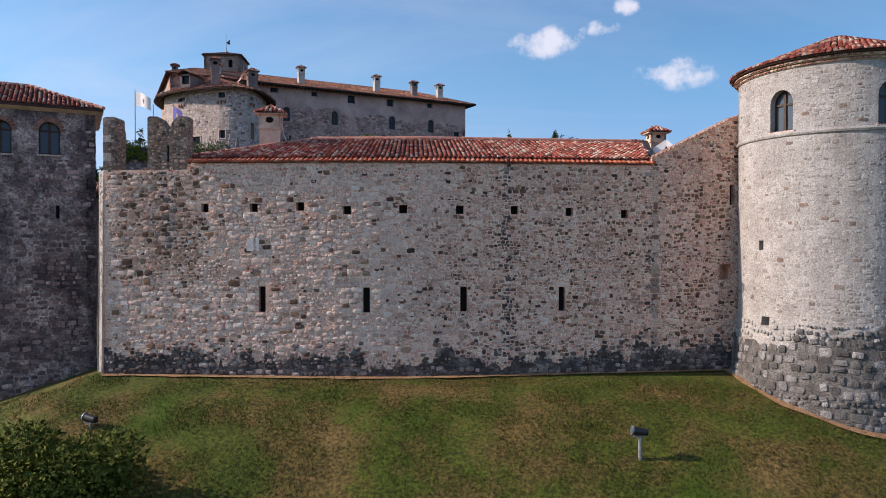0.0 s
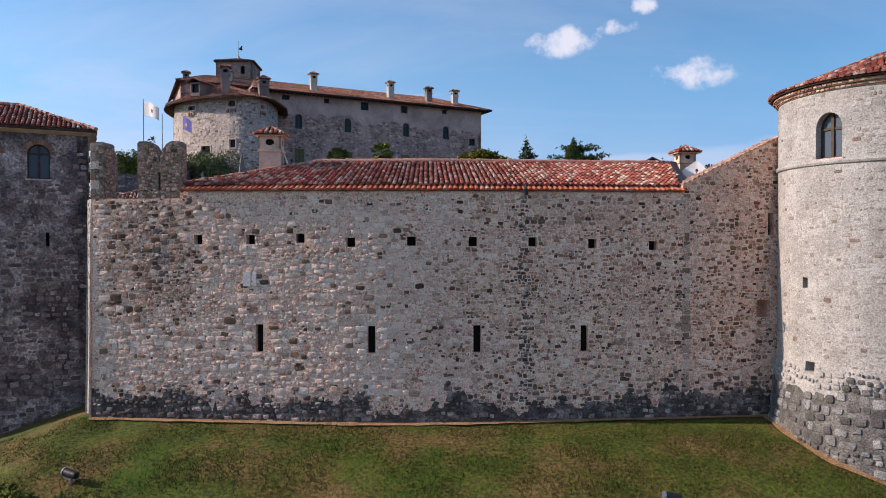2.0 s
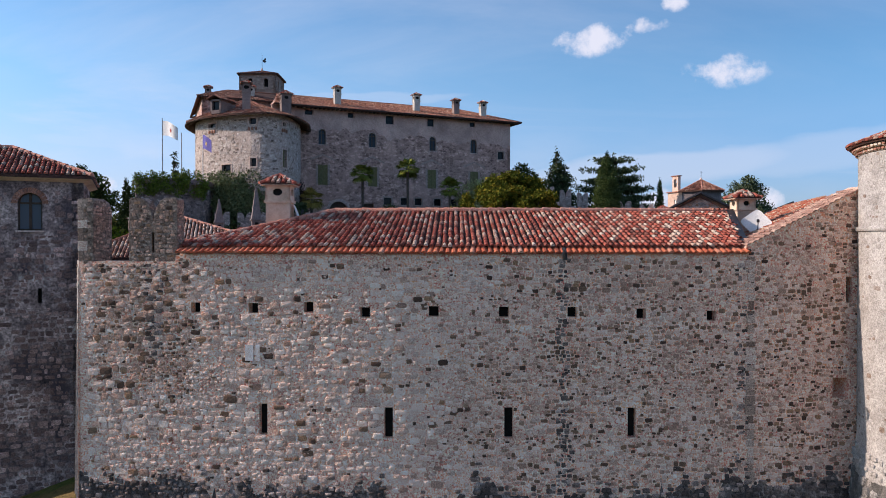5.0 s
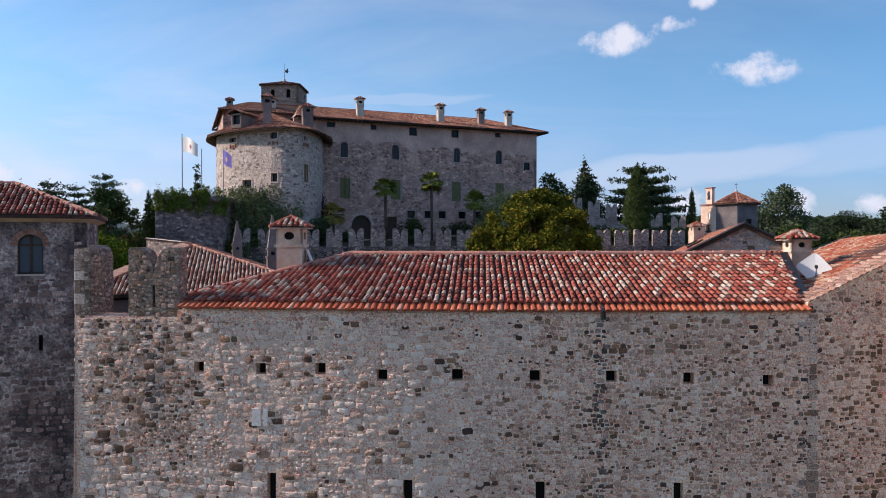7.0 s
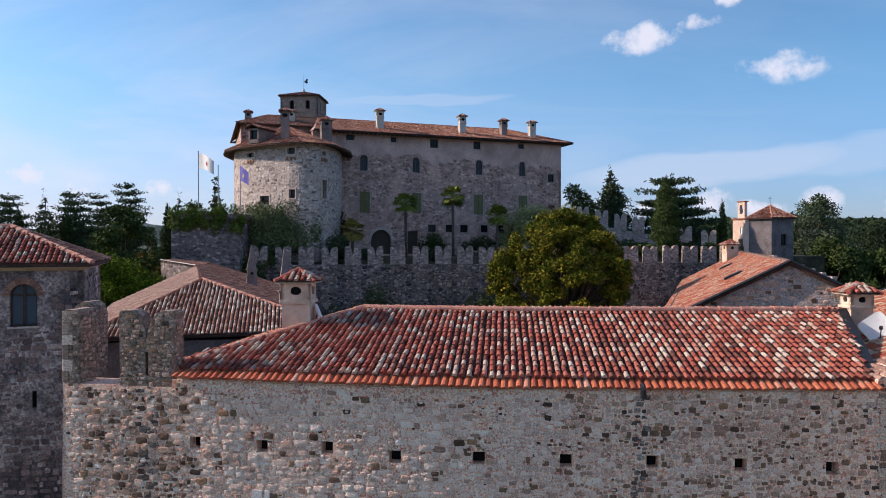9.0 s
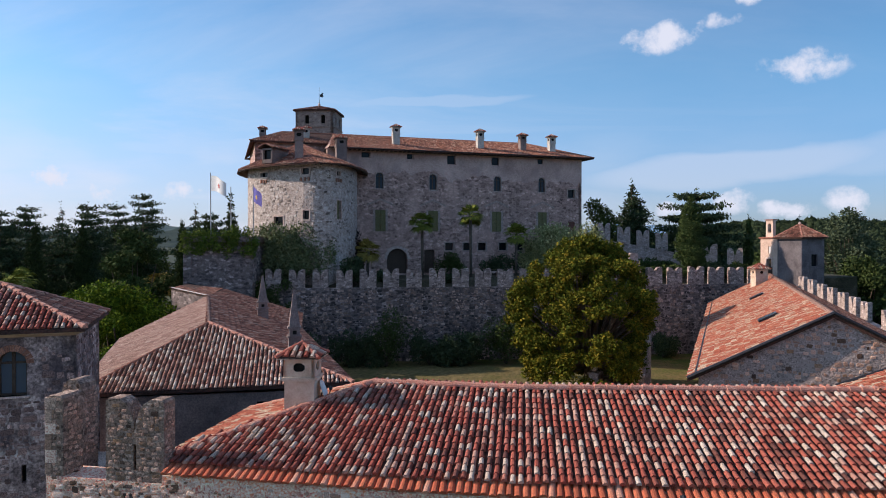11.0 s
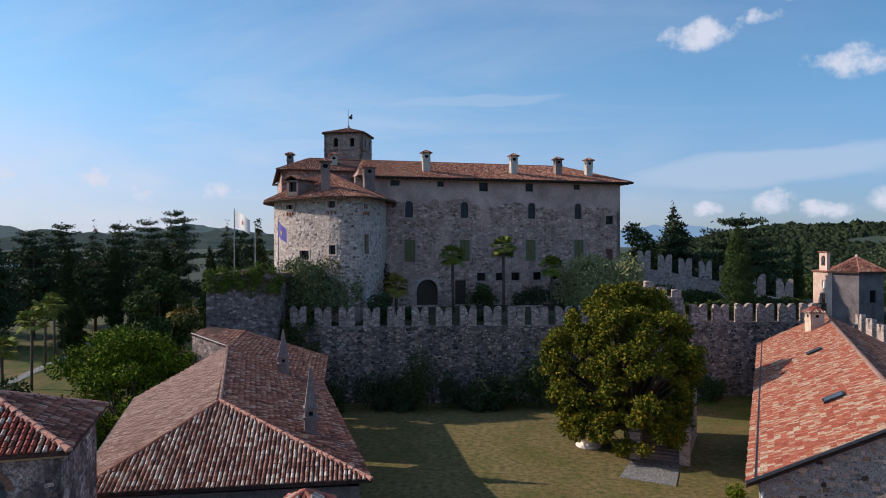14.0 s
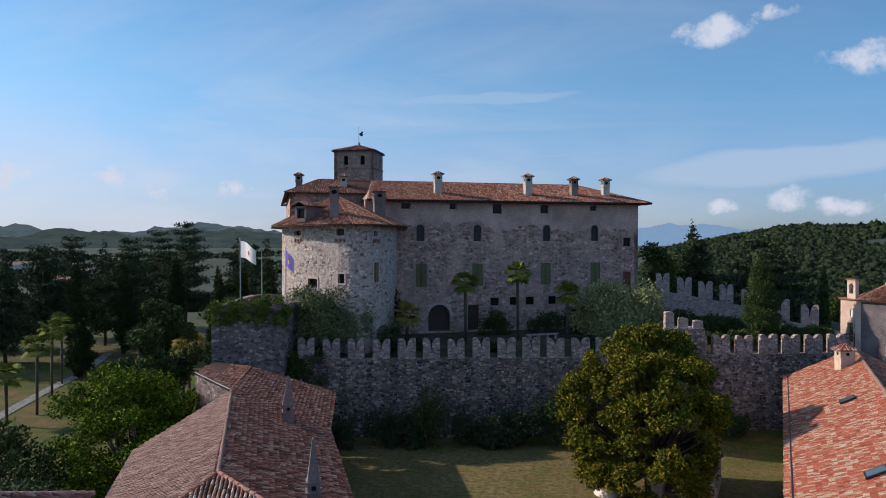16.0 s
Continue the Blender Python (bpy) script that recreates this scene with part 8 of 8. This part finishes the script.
for k, (x, y, h, sp, fl) in enumerate(((-100, 172, 27.5, 8.5, True), (-113, 180, 25.5, 8.5, True), (-97, 147, 23.5, 7.5, True), (-106, 151, 23.5, 8, False), (-110, 138, 22, 7.5, True), (-107, 126, 21, 7.5, False), (-122, 160, 24, 8.5, True), (-86, 172, 24.5, 7.5, False), (-130, 140, 22, 8, False), (-78, 165, 22, 7, True), (-70, 150, 20, 6.5, False), (-50, 116, 22.5, 3.2, False), (-66, 160, 21, 6, False), (-118, 118, 20, 8, True), (-128, 122, 19, 8, False))):
    cedar((x, y, 1.5), h, sp, 80 + k, 15000, fl, "dark tall conifer in the park" if not fl else "dark spreading cedar in the park", "conifer" if not fl else "cedar", 0.55)
for k, (x, y, h) in enumerate(((-72.7, 96.4, 9.0), (-79.7, 106.7, 9.5), (-84.4, 114.0, 9.5), (-72.0, 91.0, 6.0), (-49.6, 95.0, 10.0), (-53.0, 99.0, 8.0))):
    palm((x, y, 2.0), h, 110 + k, "palm_leaf" if k != 4 else "palm_dry", 2.2, 30, "fan palm beside the park path" if k < 4 else "fan palm below the bastion")
# trees east and north of the palace
cedar((12.9, 135.5, 8.0), 19.4, 7.2, 120, 30000, False, "dark pointed fir behind the upper wall", "fir")
cedar((21.5, 127.0, 8.0), 16.8, 8.6, 121, 32000, True, "dark spreading cedar behind the upper wall")
cypress((17.4, 108.6, 12.6), 10.4, 1.95, 122, n=26000, size=0.26, label="stout green cypress between the walls")
cypress((29.4, 127.5, 9.0), 11.8, 0.8, 123, n=5000)
broad_tree("broadleaf_tree", "dark leafy tree beside the palace", (6.5, 131.5, 8.0), 16.5, 4.6, "shrub_leaf", 9000, 0.45, 124, 0.3, 0.15, 34)
for k, (x, y, h, sp, lf) in enumerate(((50, 143, 20, 7.5, "ash_leaf"), (44, 122, 12, 6, "shrub_leaf"), (56, 118, 13, 6.5, "wood_leaf"), (64, 135, 15, 7, "wood_leaf"), (38, 146, 13, 6, "shrub_leaf"), (75, 128, 13, 7, "shrub_leaf"), (84, 150, 16, 8, "wood_leaf"), (60, 104, 11, 6, "shrub_leaf"), (49, 92, 10, 5.5, "wood_leaf"), (70, 112, 12, 6.5, "shrub_leaf"), (30, 150, 13, 6, "wood_leaf"), (95, 132, 14, 7, "wood_leaf"), (45, 108, 11, 5, "shrub_leaf"), (58, 82, 10, 6, "shrub_leaf"), (72, 168, 16, 8, "wood_leaf"), (96, 175, 17, 8, "shrub_leaf"))):
    broad_tree("broadleaf_tree", "leafy tree of the wood behind the chapel", (x, y, 3.0), h, sp, lf, 20000, 0.44, 130 + k, 0.3, 0.1, 90)


def far_woods():
    """Woods on the hills: countless crowns as one sheet of foliage."""
    rng = random.Random(9)
    bl = []
    while len(bl) < 24000:
        a = rng.uniform(3, 37) if rng.random() < 0.72 else rng.uniform(-50, 3)
        d = 230 + 950 * rng.random() ** 0.85
        x, y = d * math.sin(radians(a)), d * math.cos(radians(a))
        if noise.noise((x * 0.006, y * 0.006, 5)) < (-0.12 if abs(a) > 8 else 0.1) - (0.5 if a > 5 else 0.0):
            continue
        r = rng.uniform(1.1, 2.1) * rng.choice((0.8, 1.0, 1.0, 1.4, 1.8)) * (1 + d / 1300)
        bl.append((x, y, ground_z(x, y) + r * 0.15, r, r, r * rng.uniform(0.5, 1.1)))
    # solid uneven crowns with a ragged coat of foliage
    na, nz = 6, 2
    V, F = [], []
    k = 0
    for x, y, z, rx, ry, rz in bl:
        for j in range(nz + 1):
            e = -0.5 + (math.pi / 2 + 0.5) * j / nz
            for i in range(na):
                q = 2 * math.pi * (i + 0.5 * j) / na
                w = rng.uniform(0.5, 1.1)
                V.append((x + rx * w * math.cos(e) * math.cos(q), y + ry * w * math.cos(e) * math.sin(q), z + rz * w * math.sin(e)))
        F += [(k + j * na + i, k + j * na + (i + 1) % na, k + (j + 1) * na + (i + 1) % na, k + (j + 1) * na + i) for j in range(nz) for i in range(na)]
        k += na * (nz + 1)
    tagged(mesh_arrays("far_wood", np.array(V), np.array(F), M["wood_leaf"], smooth=True), "distant dark green woods on the hills", "forest", kind="stuff")
    v, f = leaf_cloud(bl, 230000, 1.25, 77, 0.75)
    tagged(mesh_arrays("far_foliage", v, f, M["wood_leaf"]), "ragged foliage of the distant woods", "forest", kind="stuff")


far_woods()


def mountains():
    n = 300
    # the ridges glow unlit: distance haze is put into their emission colours
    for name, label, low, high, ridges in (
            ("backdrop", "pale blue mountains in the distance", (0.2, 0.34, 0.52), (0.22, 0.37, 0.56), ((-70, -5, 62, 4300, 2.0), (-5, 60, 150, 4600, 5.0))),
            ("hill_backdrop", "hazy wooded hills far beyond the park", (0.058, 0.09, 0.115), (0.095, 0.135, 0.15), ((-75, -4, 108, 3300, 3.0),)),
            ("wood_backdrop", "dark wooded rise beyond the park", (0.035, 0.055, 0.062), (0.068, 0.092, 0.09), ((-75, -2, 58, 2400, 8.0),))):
        g = Geo()
        for lo, hi, base, dist, seed in ridges:
            i = len(g.v)
            for k in range(n + 1):
                a = radians(lo + (hi - lo) * k / n)
                q = (k / n * 9 + seed * 7)
                h = base * (0.55 + 0.6 * noise.noise((q, 0, seed)) + 0.28 * noise.noise((q * 3.1, 1, seed)) + 0.1 * noise.noise((q * 9, 2, seed)) + (0.09 * noise.noise((q * 60, 2, seed)) if dist < 4000 else 0))
                g.v += [(dist * math.sin(a), dist * math.cos(a), -60), (dist * math.sin(a), dist * math.cos(a), max(5, h) + 20)]
            g.f += [(i + 2 * k, i + 2 * k + 2, i + 2 * k + 3, i + 2 * k + 1) for k in range(n)]
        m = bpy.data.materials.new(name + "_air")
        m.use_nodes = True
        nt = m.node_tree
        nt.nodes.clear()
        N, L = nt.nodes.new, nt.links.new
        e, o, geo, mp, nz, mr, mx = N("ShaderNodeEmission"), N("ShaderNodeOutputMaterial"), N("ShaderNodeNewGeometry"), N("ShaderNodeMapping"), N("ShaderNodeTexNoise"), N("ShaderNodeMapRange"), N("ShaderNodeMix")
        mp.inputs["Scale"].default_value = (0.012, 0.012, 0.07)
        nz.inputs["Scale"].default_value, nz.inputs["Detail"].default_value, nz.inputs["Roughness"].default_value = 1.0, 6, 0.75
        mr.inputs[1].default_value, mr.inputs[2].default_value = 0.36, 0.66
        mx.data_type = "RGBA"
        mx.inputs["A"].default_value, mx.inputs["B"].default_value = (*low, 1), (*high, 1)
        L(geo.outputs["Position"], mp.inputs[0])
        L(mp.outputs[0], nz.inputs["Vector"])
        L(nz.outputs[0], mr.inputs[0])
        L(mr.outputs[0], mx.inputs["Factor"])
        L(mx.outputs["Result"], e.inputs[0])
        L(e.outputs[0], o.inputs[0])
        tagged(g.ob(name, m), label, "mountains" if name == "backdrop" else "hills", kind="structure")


mountains()


def far_house(x, y, w, d, h, rz):
    z = ground_z(x, y)
    o = empty("house", "small pale house with a red roof far off", "house", (x, y, z), rz=rz)
    Geo().box((-w / 2, -d / 2, -2), (w / 2, d / 2, h)).ob("wall", M["house_wall"], o)
    g = Geo()
    e = 0.6
    g.add([(-w / 2 - e, -d / 2 - e, h), (w / 2 + e, -d / 2 - e, h), (w / 2 + e, 0, h + d * 0.25), (-w / 2 - e, 0, h + d * 0.25), (w / 2 + e, d / 2 + e, h), (-w / 2 - e, d / 2 + e, h)], [(0, 1, 2, 3), (3, 2, 4, 5), (0, 3, 5), (1, 4, 2)])
    g.ob("roof", M["tile_pink"], o)
    for k in range(3):
        x0 = -w / 2 + w * (k + 0.35) / 3
        Geo().box((x0, -d / 2 - 0.03, h * 0.35), (x0 + 1.2, -d / 2 + 0.03, h * 0.35 + 1.5)).ob("window", M["glass"], o)


for x, y, w, d, h, rz in ((-330, 400, 18, 11, 7, 25), (-355, 430, 14, 10, 6, 10), (-290, 420, 12, 9, 6, 60), (-420, 520, 16, 10, 7, 30), (-380, 470, 12, 9, 6, 0), (-460, 500, 15, 10, 7, 40), (330, 520, 18, 10, 7, -20)):
    far_house(x, y, w, d, h, rz)

# ---- small things ----


def stone_bench(a, b):
    """A long low seat wall on the terrace."""
    o = empty("stone_bench", "long pale stone bench on the palace terrace", "bench", kind="")
    mp = line_map(a, b)
    ln = math.hypot(b[0] - a[0], b[1] - a[1])
    blk = [(0, 1, 2, 3), (0, 4, 5, 1), (1, 5, 6, 2), (2, 6, 7, 3), (3, 7, 4, 0), (7, 6, 5, 4)]
    Geo().add([mp(u, z, d) for d in (0, 0.5) for u, z in ((0, 13.3), (ln, 13.3), (ln, 13.45), (0, 13.45))], blk).ob("seat", M["stone_trim2"], o)
    for k in range(4):
        u = 0.2 + k * (ln - 0.7) / 3
        Geo().add([mp(x, z, d) for d in (0.06, 0.44) for x, z in ((u, 12.7), (u + 0.3, 12.7), (u + 0.3, 13.3), (u, 13.3))], blk).ob("leg", M["stone_trim2"], o)


def wooden_railing(a, b, z):
    o = empty("wooden_railing", "dark wooden railing beside the chapel steps", "railing")
    a, b = Vector((*a, z)), Vector((*b, z))
    for dz in (0.0, -0.45):
        Geo().tube([a + Vector((0, 0, dz)), b + Vector((0, 0, dz))], 0.07, 6).ob("rail", M["wood"], o)
    for k in range(5):
        p = a.lerp(b, k / 4)
        Geo().box((-0.06, -0.06, -2.2), (0.06, 0.06, 0.03), Matrix.Translation(p)).ob("post", M["wood"], o)


wooden_railing((24.9, 106.6), (27.1, 107.9), 13.95)
stone_bench((-9.6, 102.8), (-6.1, 105.0))



def flagpole(base, h, cloth=None, charge=None, seed=0, rz=-25):
    p = empty("flagpole", "white flag with a red charge on a pole" if cloth == "flag_white" else ("violet-blue flag with yellow on a pole" if cloth else "bare grey metal flagpole on the bastion"), "flagpole", base, rz=rz)
    Geo().tube([(0, 0, -0.4), (0, 0, h)], 0.07, 8, 0.045).ob("pole", M["grey_metal"], p)
    Geo().lathe([(0.0, h), (0.08, h + 0.05), (0.0, h + 0.14)], (0, 0, 0), 8).ob("finial", M["grey_metal"], p)
    if cloth:
        def at(s, t):
            return Vector((0.05 + 2.5 * s, 0.22 * math.sin(s * 6 + seed) * s, h - 0.2 - 1.7 * t - 1.0 * s * s * (1 - 0.25 * t)))
        n = 12
        g = Geo()
        for y in (0.0, 0.012):
            i = len(g.v)
            g.v += [tuple(at(a / n, b / n) + Vector((0, y, 0))) for b in range(n + 1) for a in range(n + 1)]
            g.f += [(i + b * (n + 1) + a, i + b * (n + 1) + a + 1, i + (b + 1) * (n + 1) + a + 1, i + (b + 1) * (n + 1) + a) for b in range(n) for a in range(n)]
        g.ob("cloth", M[cloth], p, smooth=True)
        g = Geo()
        g.poly(*(at(0.6 + (0.1 if k % 2 else 0.05) * math.cos(k * math.pi / 7), 0.55 + (0.2 if k % 2 else 0.1) * math.sin(k * math.pi / 7)) + Vector((0, -0.02, 0)) for k in range(14)))
        g.ob("charge", M[charge], p)


flagpole((-37.6, 85.6, 17.8), 7.0, "flag_white", "flag_red", 0.5)
flagpole((-36.2, 87.6, 17.8), 5.6, None, None, 0)
flagpole((-34.6, 90.0, 17.8), 6.0, "flag_blue", "flag_yellow", 2.0, -50)


def ivy_on_bastion():
    rng = random.Random(3)
    bl = []
    a, b = Vector((-40.0, 84.0, 17.9)), Vector((-33.7, 87.6, 17.9))
    for k in range(46):
        p = a.lerp(b, rng.random()) + Vector((rng.uniform(-0.2, 0.3), rng.uniform(-0.3, 0.5), rng.uniform(-1.9, 0.6)))
        r = rng.uniform(0.35, 0.8)
        bl.append((p.x, p.y, p.z, r, r * 0.7, r))
    v, f = leaf_cloud(bl, 9000, 0.22, 8, 0.5)
    tagged(mesh_arrays("ivy", v, f, M["ivy"]), "ivy hanging over the bastion's top", "ivy", kind="stuff")
    bl = [(-33.0 + rng.uniform(-2.2, 3.2), 88.4 + rng.uniform(-0.2, 0.6), 12.0 + rng.uniform(-2.4, 1.0), 0.7, 0.4, 0.6) for _ in range(18)]
    v, f = leaf_cloud(bl, 3000, 0.24, 9, 0.5)
    tagged(mesh_arrays("creeper", v, f, M["shrub_leaf"]), "dark creeper hanging on the inner wall", "creeper", kind="stuff")


ivy_on_bastion()


def floodlight(at, rz, tall):
    z = ground_z(at[0], at[1])
    o = empty("floodlight", "grey outdoor floodlight on a short post in the grass" if tall else "dark low floodlight on the grass", "floodlight", (at[0], at[1], z), rz=rz)
    h = 0.85 if tall else 0.18
    Geo().lathe([(0.07, -0.2), (0.07, h), (0.05, h + 0.02)], (0, 0, 0), 10).ob("post", M["grey_metal"], o)
    Geo().box((-0.28, -0.04, h), (0.28, 0.04, h + 0.05)).ob("bracket", M["grey_metal"], o)
    m = pose(0, 0, h + 0.2, 0, 0, 0)
    tip = m @ pose(0, 0, 0, 0, 8, -14)
    Geo().tube([tip @ Vector((x, 0, 0)) for x in (-0.3, -0.27, 0.22, 0.28)], 0.17, 14, 0.13).ob("housing", M["metal"], o, smooth=False)
    Geo().tube([tip @ Vector((x, 0, 0)) for x in (-0.335, -0.28)], 0.175, 14).ob("rim", M["grey_metal"], o)
    Geo().tube([tip @ Vector((x, 0, 0)) for x in (-0.345, -0.33)], 0.15, 14).ob("lens", M["sky_glass"], o)


floodlight((7.55, 26.7), 15, True)
floodlight((-14.3, 28.3), -5, False)


def build_yard_stairs():
    o = empty("yard_stairs", "broad stone steps between low parapets and pillars", "stairs")
    d = Vector((0.22, 1.0, 0)).normalized()
    s = Vector((d.y, -d.x, 0))
    foot = Vector((3.45, 76.6, 3.5))
    for k in range(20):
        p = foot + d * 0.42 * k
        z = 3.5 + 0.17 * (k + 1)
        g = Geo()
        q = [p, p + s * 3.4, p + s * 3.4 + d * 0.5, p + d * 0.5]
        g.add([Vector((v.x, v.y, zz)) for zz in (2.8, z) for v in q], [(0, 1, 5, 4), (1, 2, 6, 5), (2, 3, 7, 6), (3, 0, 4, 7), (4, 5, 6, 7)])
        g.ob("step", M["stone_trim2"], o)
    for e in (-0.45, 3.4):
        a, b = foot + s * e, foot + s * e + d * 9
        g = Geo()
        q = [a, a + s * 0.45, b + s * 0.45, b]
        g.add([Vector((v.x, v.y, 2.8)) for v in q] + [Vector((v.x, v.y, zz)) for v, zz in zip(q, (4.6, 4.6, 8.2, 8.2))], [(0, 1, 5, 4), (1, 2, 6, 5), (2, 3, 7, 6), (3, 0, 4, 7), (4, 5, 6, 7)])
        g.ob("parapet", M["inner_wall2"], o)
        c = a + s * 0.22 - d * 0.25
        pm = Matrix.Translation((c.x, c.y, 3.5)) @ pose(0, 0, 0, 0, 0, -12)
        Geo().box((-0.42, -0.42, -0.2), (0.42, 0.42, 2.1), pm, 0.06).ob("pillar", M["inner_wall2"], o)
        Geo().box((-0.5, -0.5, 2.1), (0.5, 0.5, 2.25), pm, 0.06).ob("pillar_cap", M["stone_trim"], o)
        Geo().lathe([(0.05, 2.25), (0.3, 2.35), (0.36, 2.6), (0.25, 2.85), (0.0, 2.95)], (0, 0, 0), 12, pm).ob("ball", M["stone_trim"], o, smooth=True)
    g = Geo()
    g.slab([(1.72, 71.3, 3.56), (5.62, 70.05, 3.56), (6.62, 75.7, 3.56), (2.95, 76.4, 3.56)], 0.3)
    tagged(g.ob("gravel_pad", M["gravel"]), "pale gravel patch at the foot of the steps", "gravel", kind="structure")
    w = empty("stone_basin", "round white stone basin on the lawn", "basin", (-0.6, 79.3, 3.5))
    Geo().lathe([(1.1, -0.2), (1.1, 0.12), (0.75, 0.16), (0.62, 0.35), (0.85, 0.62), (0.95, 0.66), (0.95, 0.75), (0.7, 0.75), (0.55, 0.5)], (0, 0, 0), 20).ob("bowl", M["pale_block"], w, smooth=True)


build_yard_stairs()


def dish(at, r, rz, tilt, label, square=0.8, spin=0.0):
    """A reflector with a rounded outline (square: 1 is round, less is boxier), its feed arm, receiver and mast."""
    o = empty("satellite_dish", label, "dish", at, rz=rz)
    g = Geo()
    n = 40
    m = pose(0, 0, 0, 90 - tilt, 0, 0) @ pose(0, 0, 0, 0, 0, spin)
    pw = lambda v: math.copysign(abs(v) ** square, v)
    rings = [(r * k / 5, 0.1 * r * (k / 5) ** 2) for k in range(6)]
    for off in (0.0, -0.02):
        i = len(g.v)
        for rr, z in rings:
            g.v += [tuple(m @ Vector((rr * pw(math.cos(q)), rr * pw(math.sin(q)), z + off))) for q in np.linspace(0, 2 * math.pi, n, endpoint=False)]
        g.f += [(i + k * n + j, i + k * n + (j + 1) % n, i + (k + 1) * n + (j + 1) % n, i + (k + 1) * n + j) for k in range(5) for j in range(n)]
    g.ob("reflector", M["white"], o, smooth=True)
    m = pose(0, 0, 0, 90 - tilt, 0, 0)
    Geo().tube([m @ Vector((0, -r * 0.9, 0.1)), m @ Vector((0, -0.25 * r, r * 0.8))], 0.02, 6).ob("arm", M["metal"], o)
    Geo().lathe([(0.05, -0.06), (0.07, 0.0), (0.05, 0.08)], tuple(m @ Vector((0, -0.2 * r, r * 0.8))), 8).ob("receiver", M["metal"], o)
    Geo().tube([(0, 0.05, -0.1), (0, 0.15, -0.9)], 0.03, 6).ob("mast", M["metal"], o)


dish((12.25, 38.6, 11.45), 0.52, -12, 25, "white square-edged satellite dish on the roof", 0.3, 38)
dish((-8.42, 37.3, 11.95), 0.33, 97, 20, "white satellite dish on the chimney's side")
g = Geo().tube([(3.05, 32.85, 10.35), (3.05, 32.7, 10.2), (3.08, 32.75, 9.95)], 0.09, 8)
tagged(g.ob("rain_spout", M["metal"]), "dark metal rain spout under the eaves", "spout")


def park_path():
    g = Geo()
    pts = [(-70, 80), (-76.5, 94), (-82, 107), (-88, 123), (-98, 142)]
    for (a, b) in zip(pts, pts[1:]):
        n = Vector((b[1] - a[1], a[0] - b[0], 0)).normalized() * 0.85
        g.poly(*(Vector((x, y, ground_z(x, y) + 0.08)) + k * n for (x, y), k in ((a, 1), (b, 1), (b, -1), (a, -1))))
    tagged(g.ob("path", M["gravel"]), "pale gravel path through the park", "path", kind="structure")


park_path()


def grass():
    """Blades on the slope before the wall."""
    rng = np.random.RandomState(4)
    n = 90000
    x = rng.uniform(-22, 21, n)
    y = 33.2 - 10.5 * rng.rand(n) ** 0.9
    keep = np.array([noise.noise((a * 0.4, b * 0.6, 2)) + 0.5 * rng.rand() > 0.0 for a, b in zip(x, y)])
    x, y = x[keep], y[keep]
    z = np.array([ground_z(a, min(b, wall_x(a))) for a, b in zip(x, y)])
    q = rng.uniform(0, 2 * math.pi, len(x))
    h = rng.uniform(0.03, 0.1, len(x)) * np.array([1.0 + 1.2 * max(0, noise.noise((a * 0.3, b * 0.4, 6))) for a, b in zip(x, y)])
    w = 0.014
    p = np.stack([x, y, z], 1)
    s = np.stack([np.cos(q) * w, np.sin(q) * w, 0 * q], 1)
    t = np.stack([rng.normal(0, 0.05, len(x)), rng.normal(0, 0.05, len(x)), h], 1)
    v = np.stack([p - s, p + s, p + s * 0.3 + t, p - s * 0.3 + t * 1.05], 1).reshape(-1, 3)
    tagged(mesh_arrays("grass", v, np.arange(len(v)).reshape(-1, 4), M["grass_blade"]), "short patchy grass on the slope", "grass", kind="stuff")


grass()
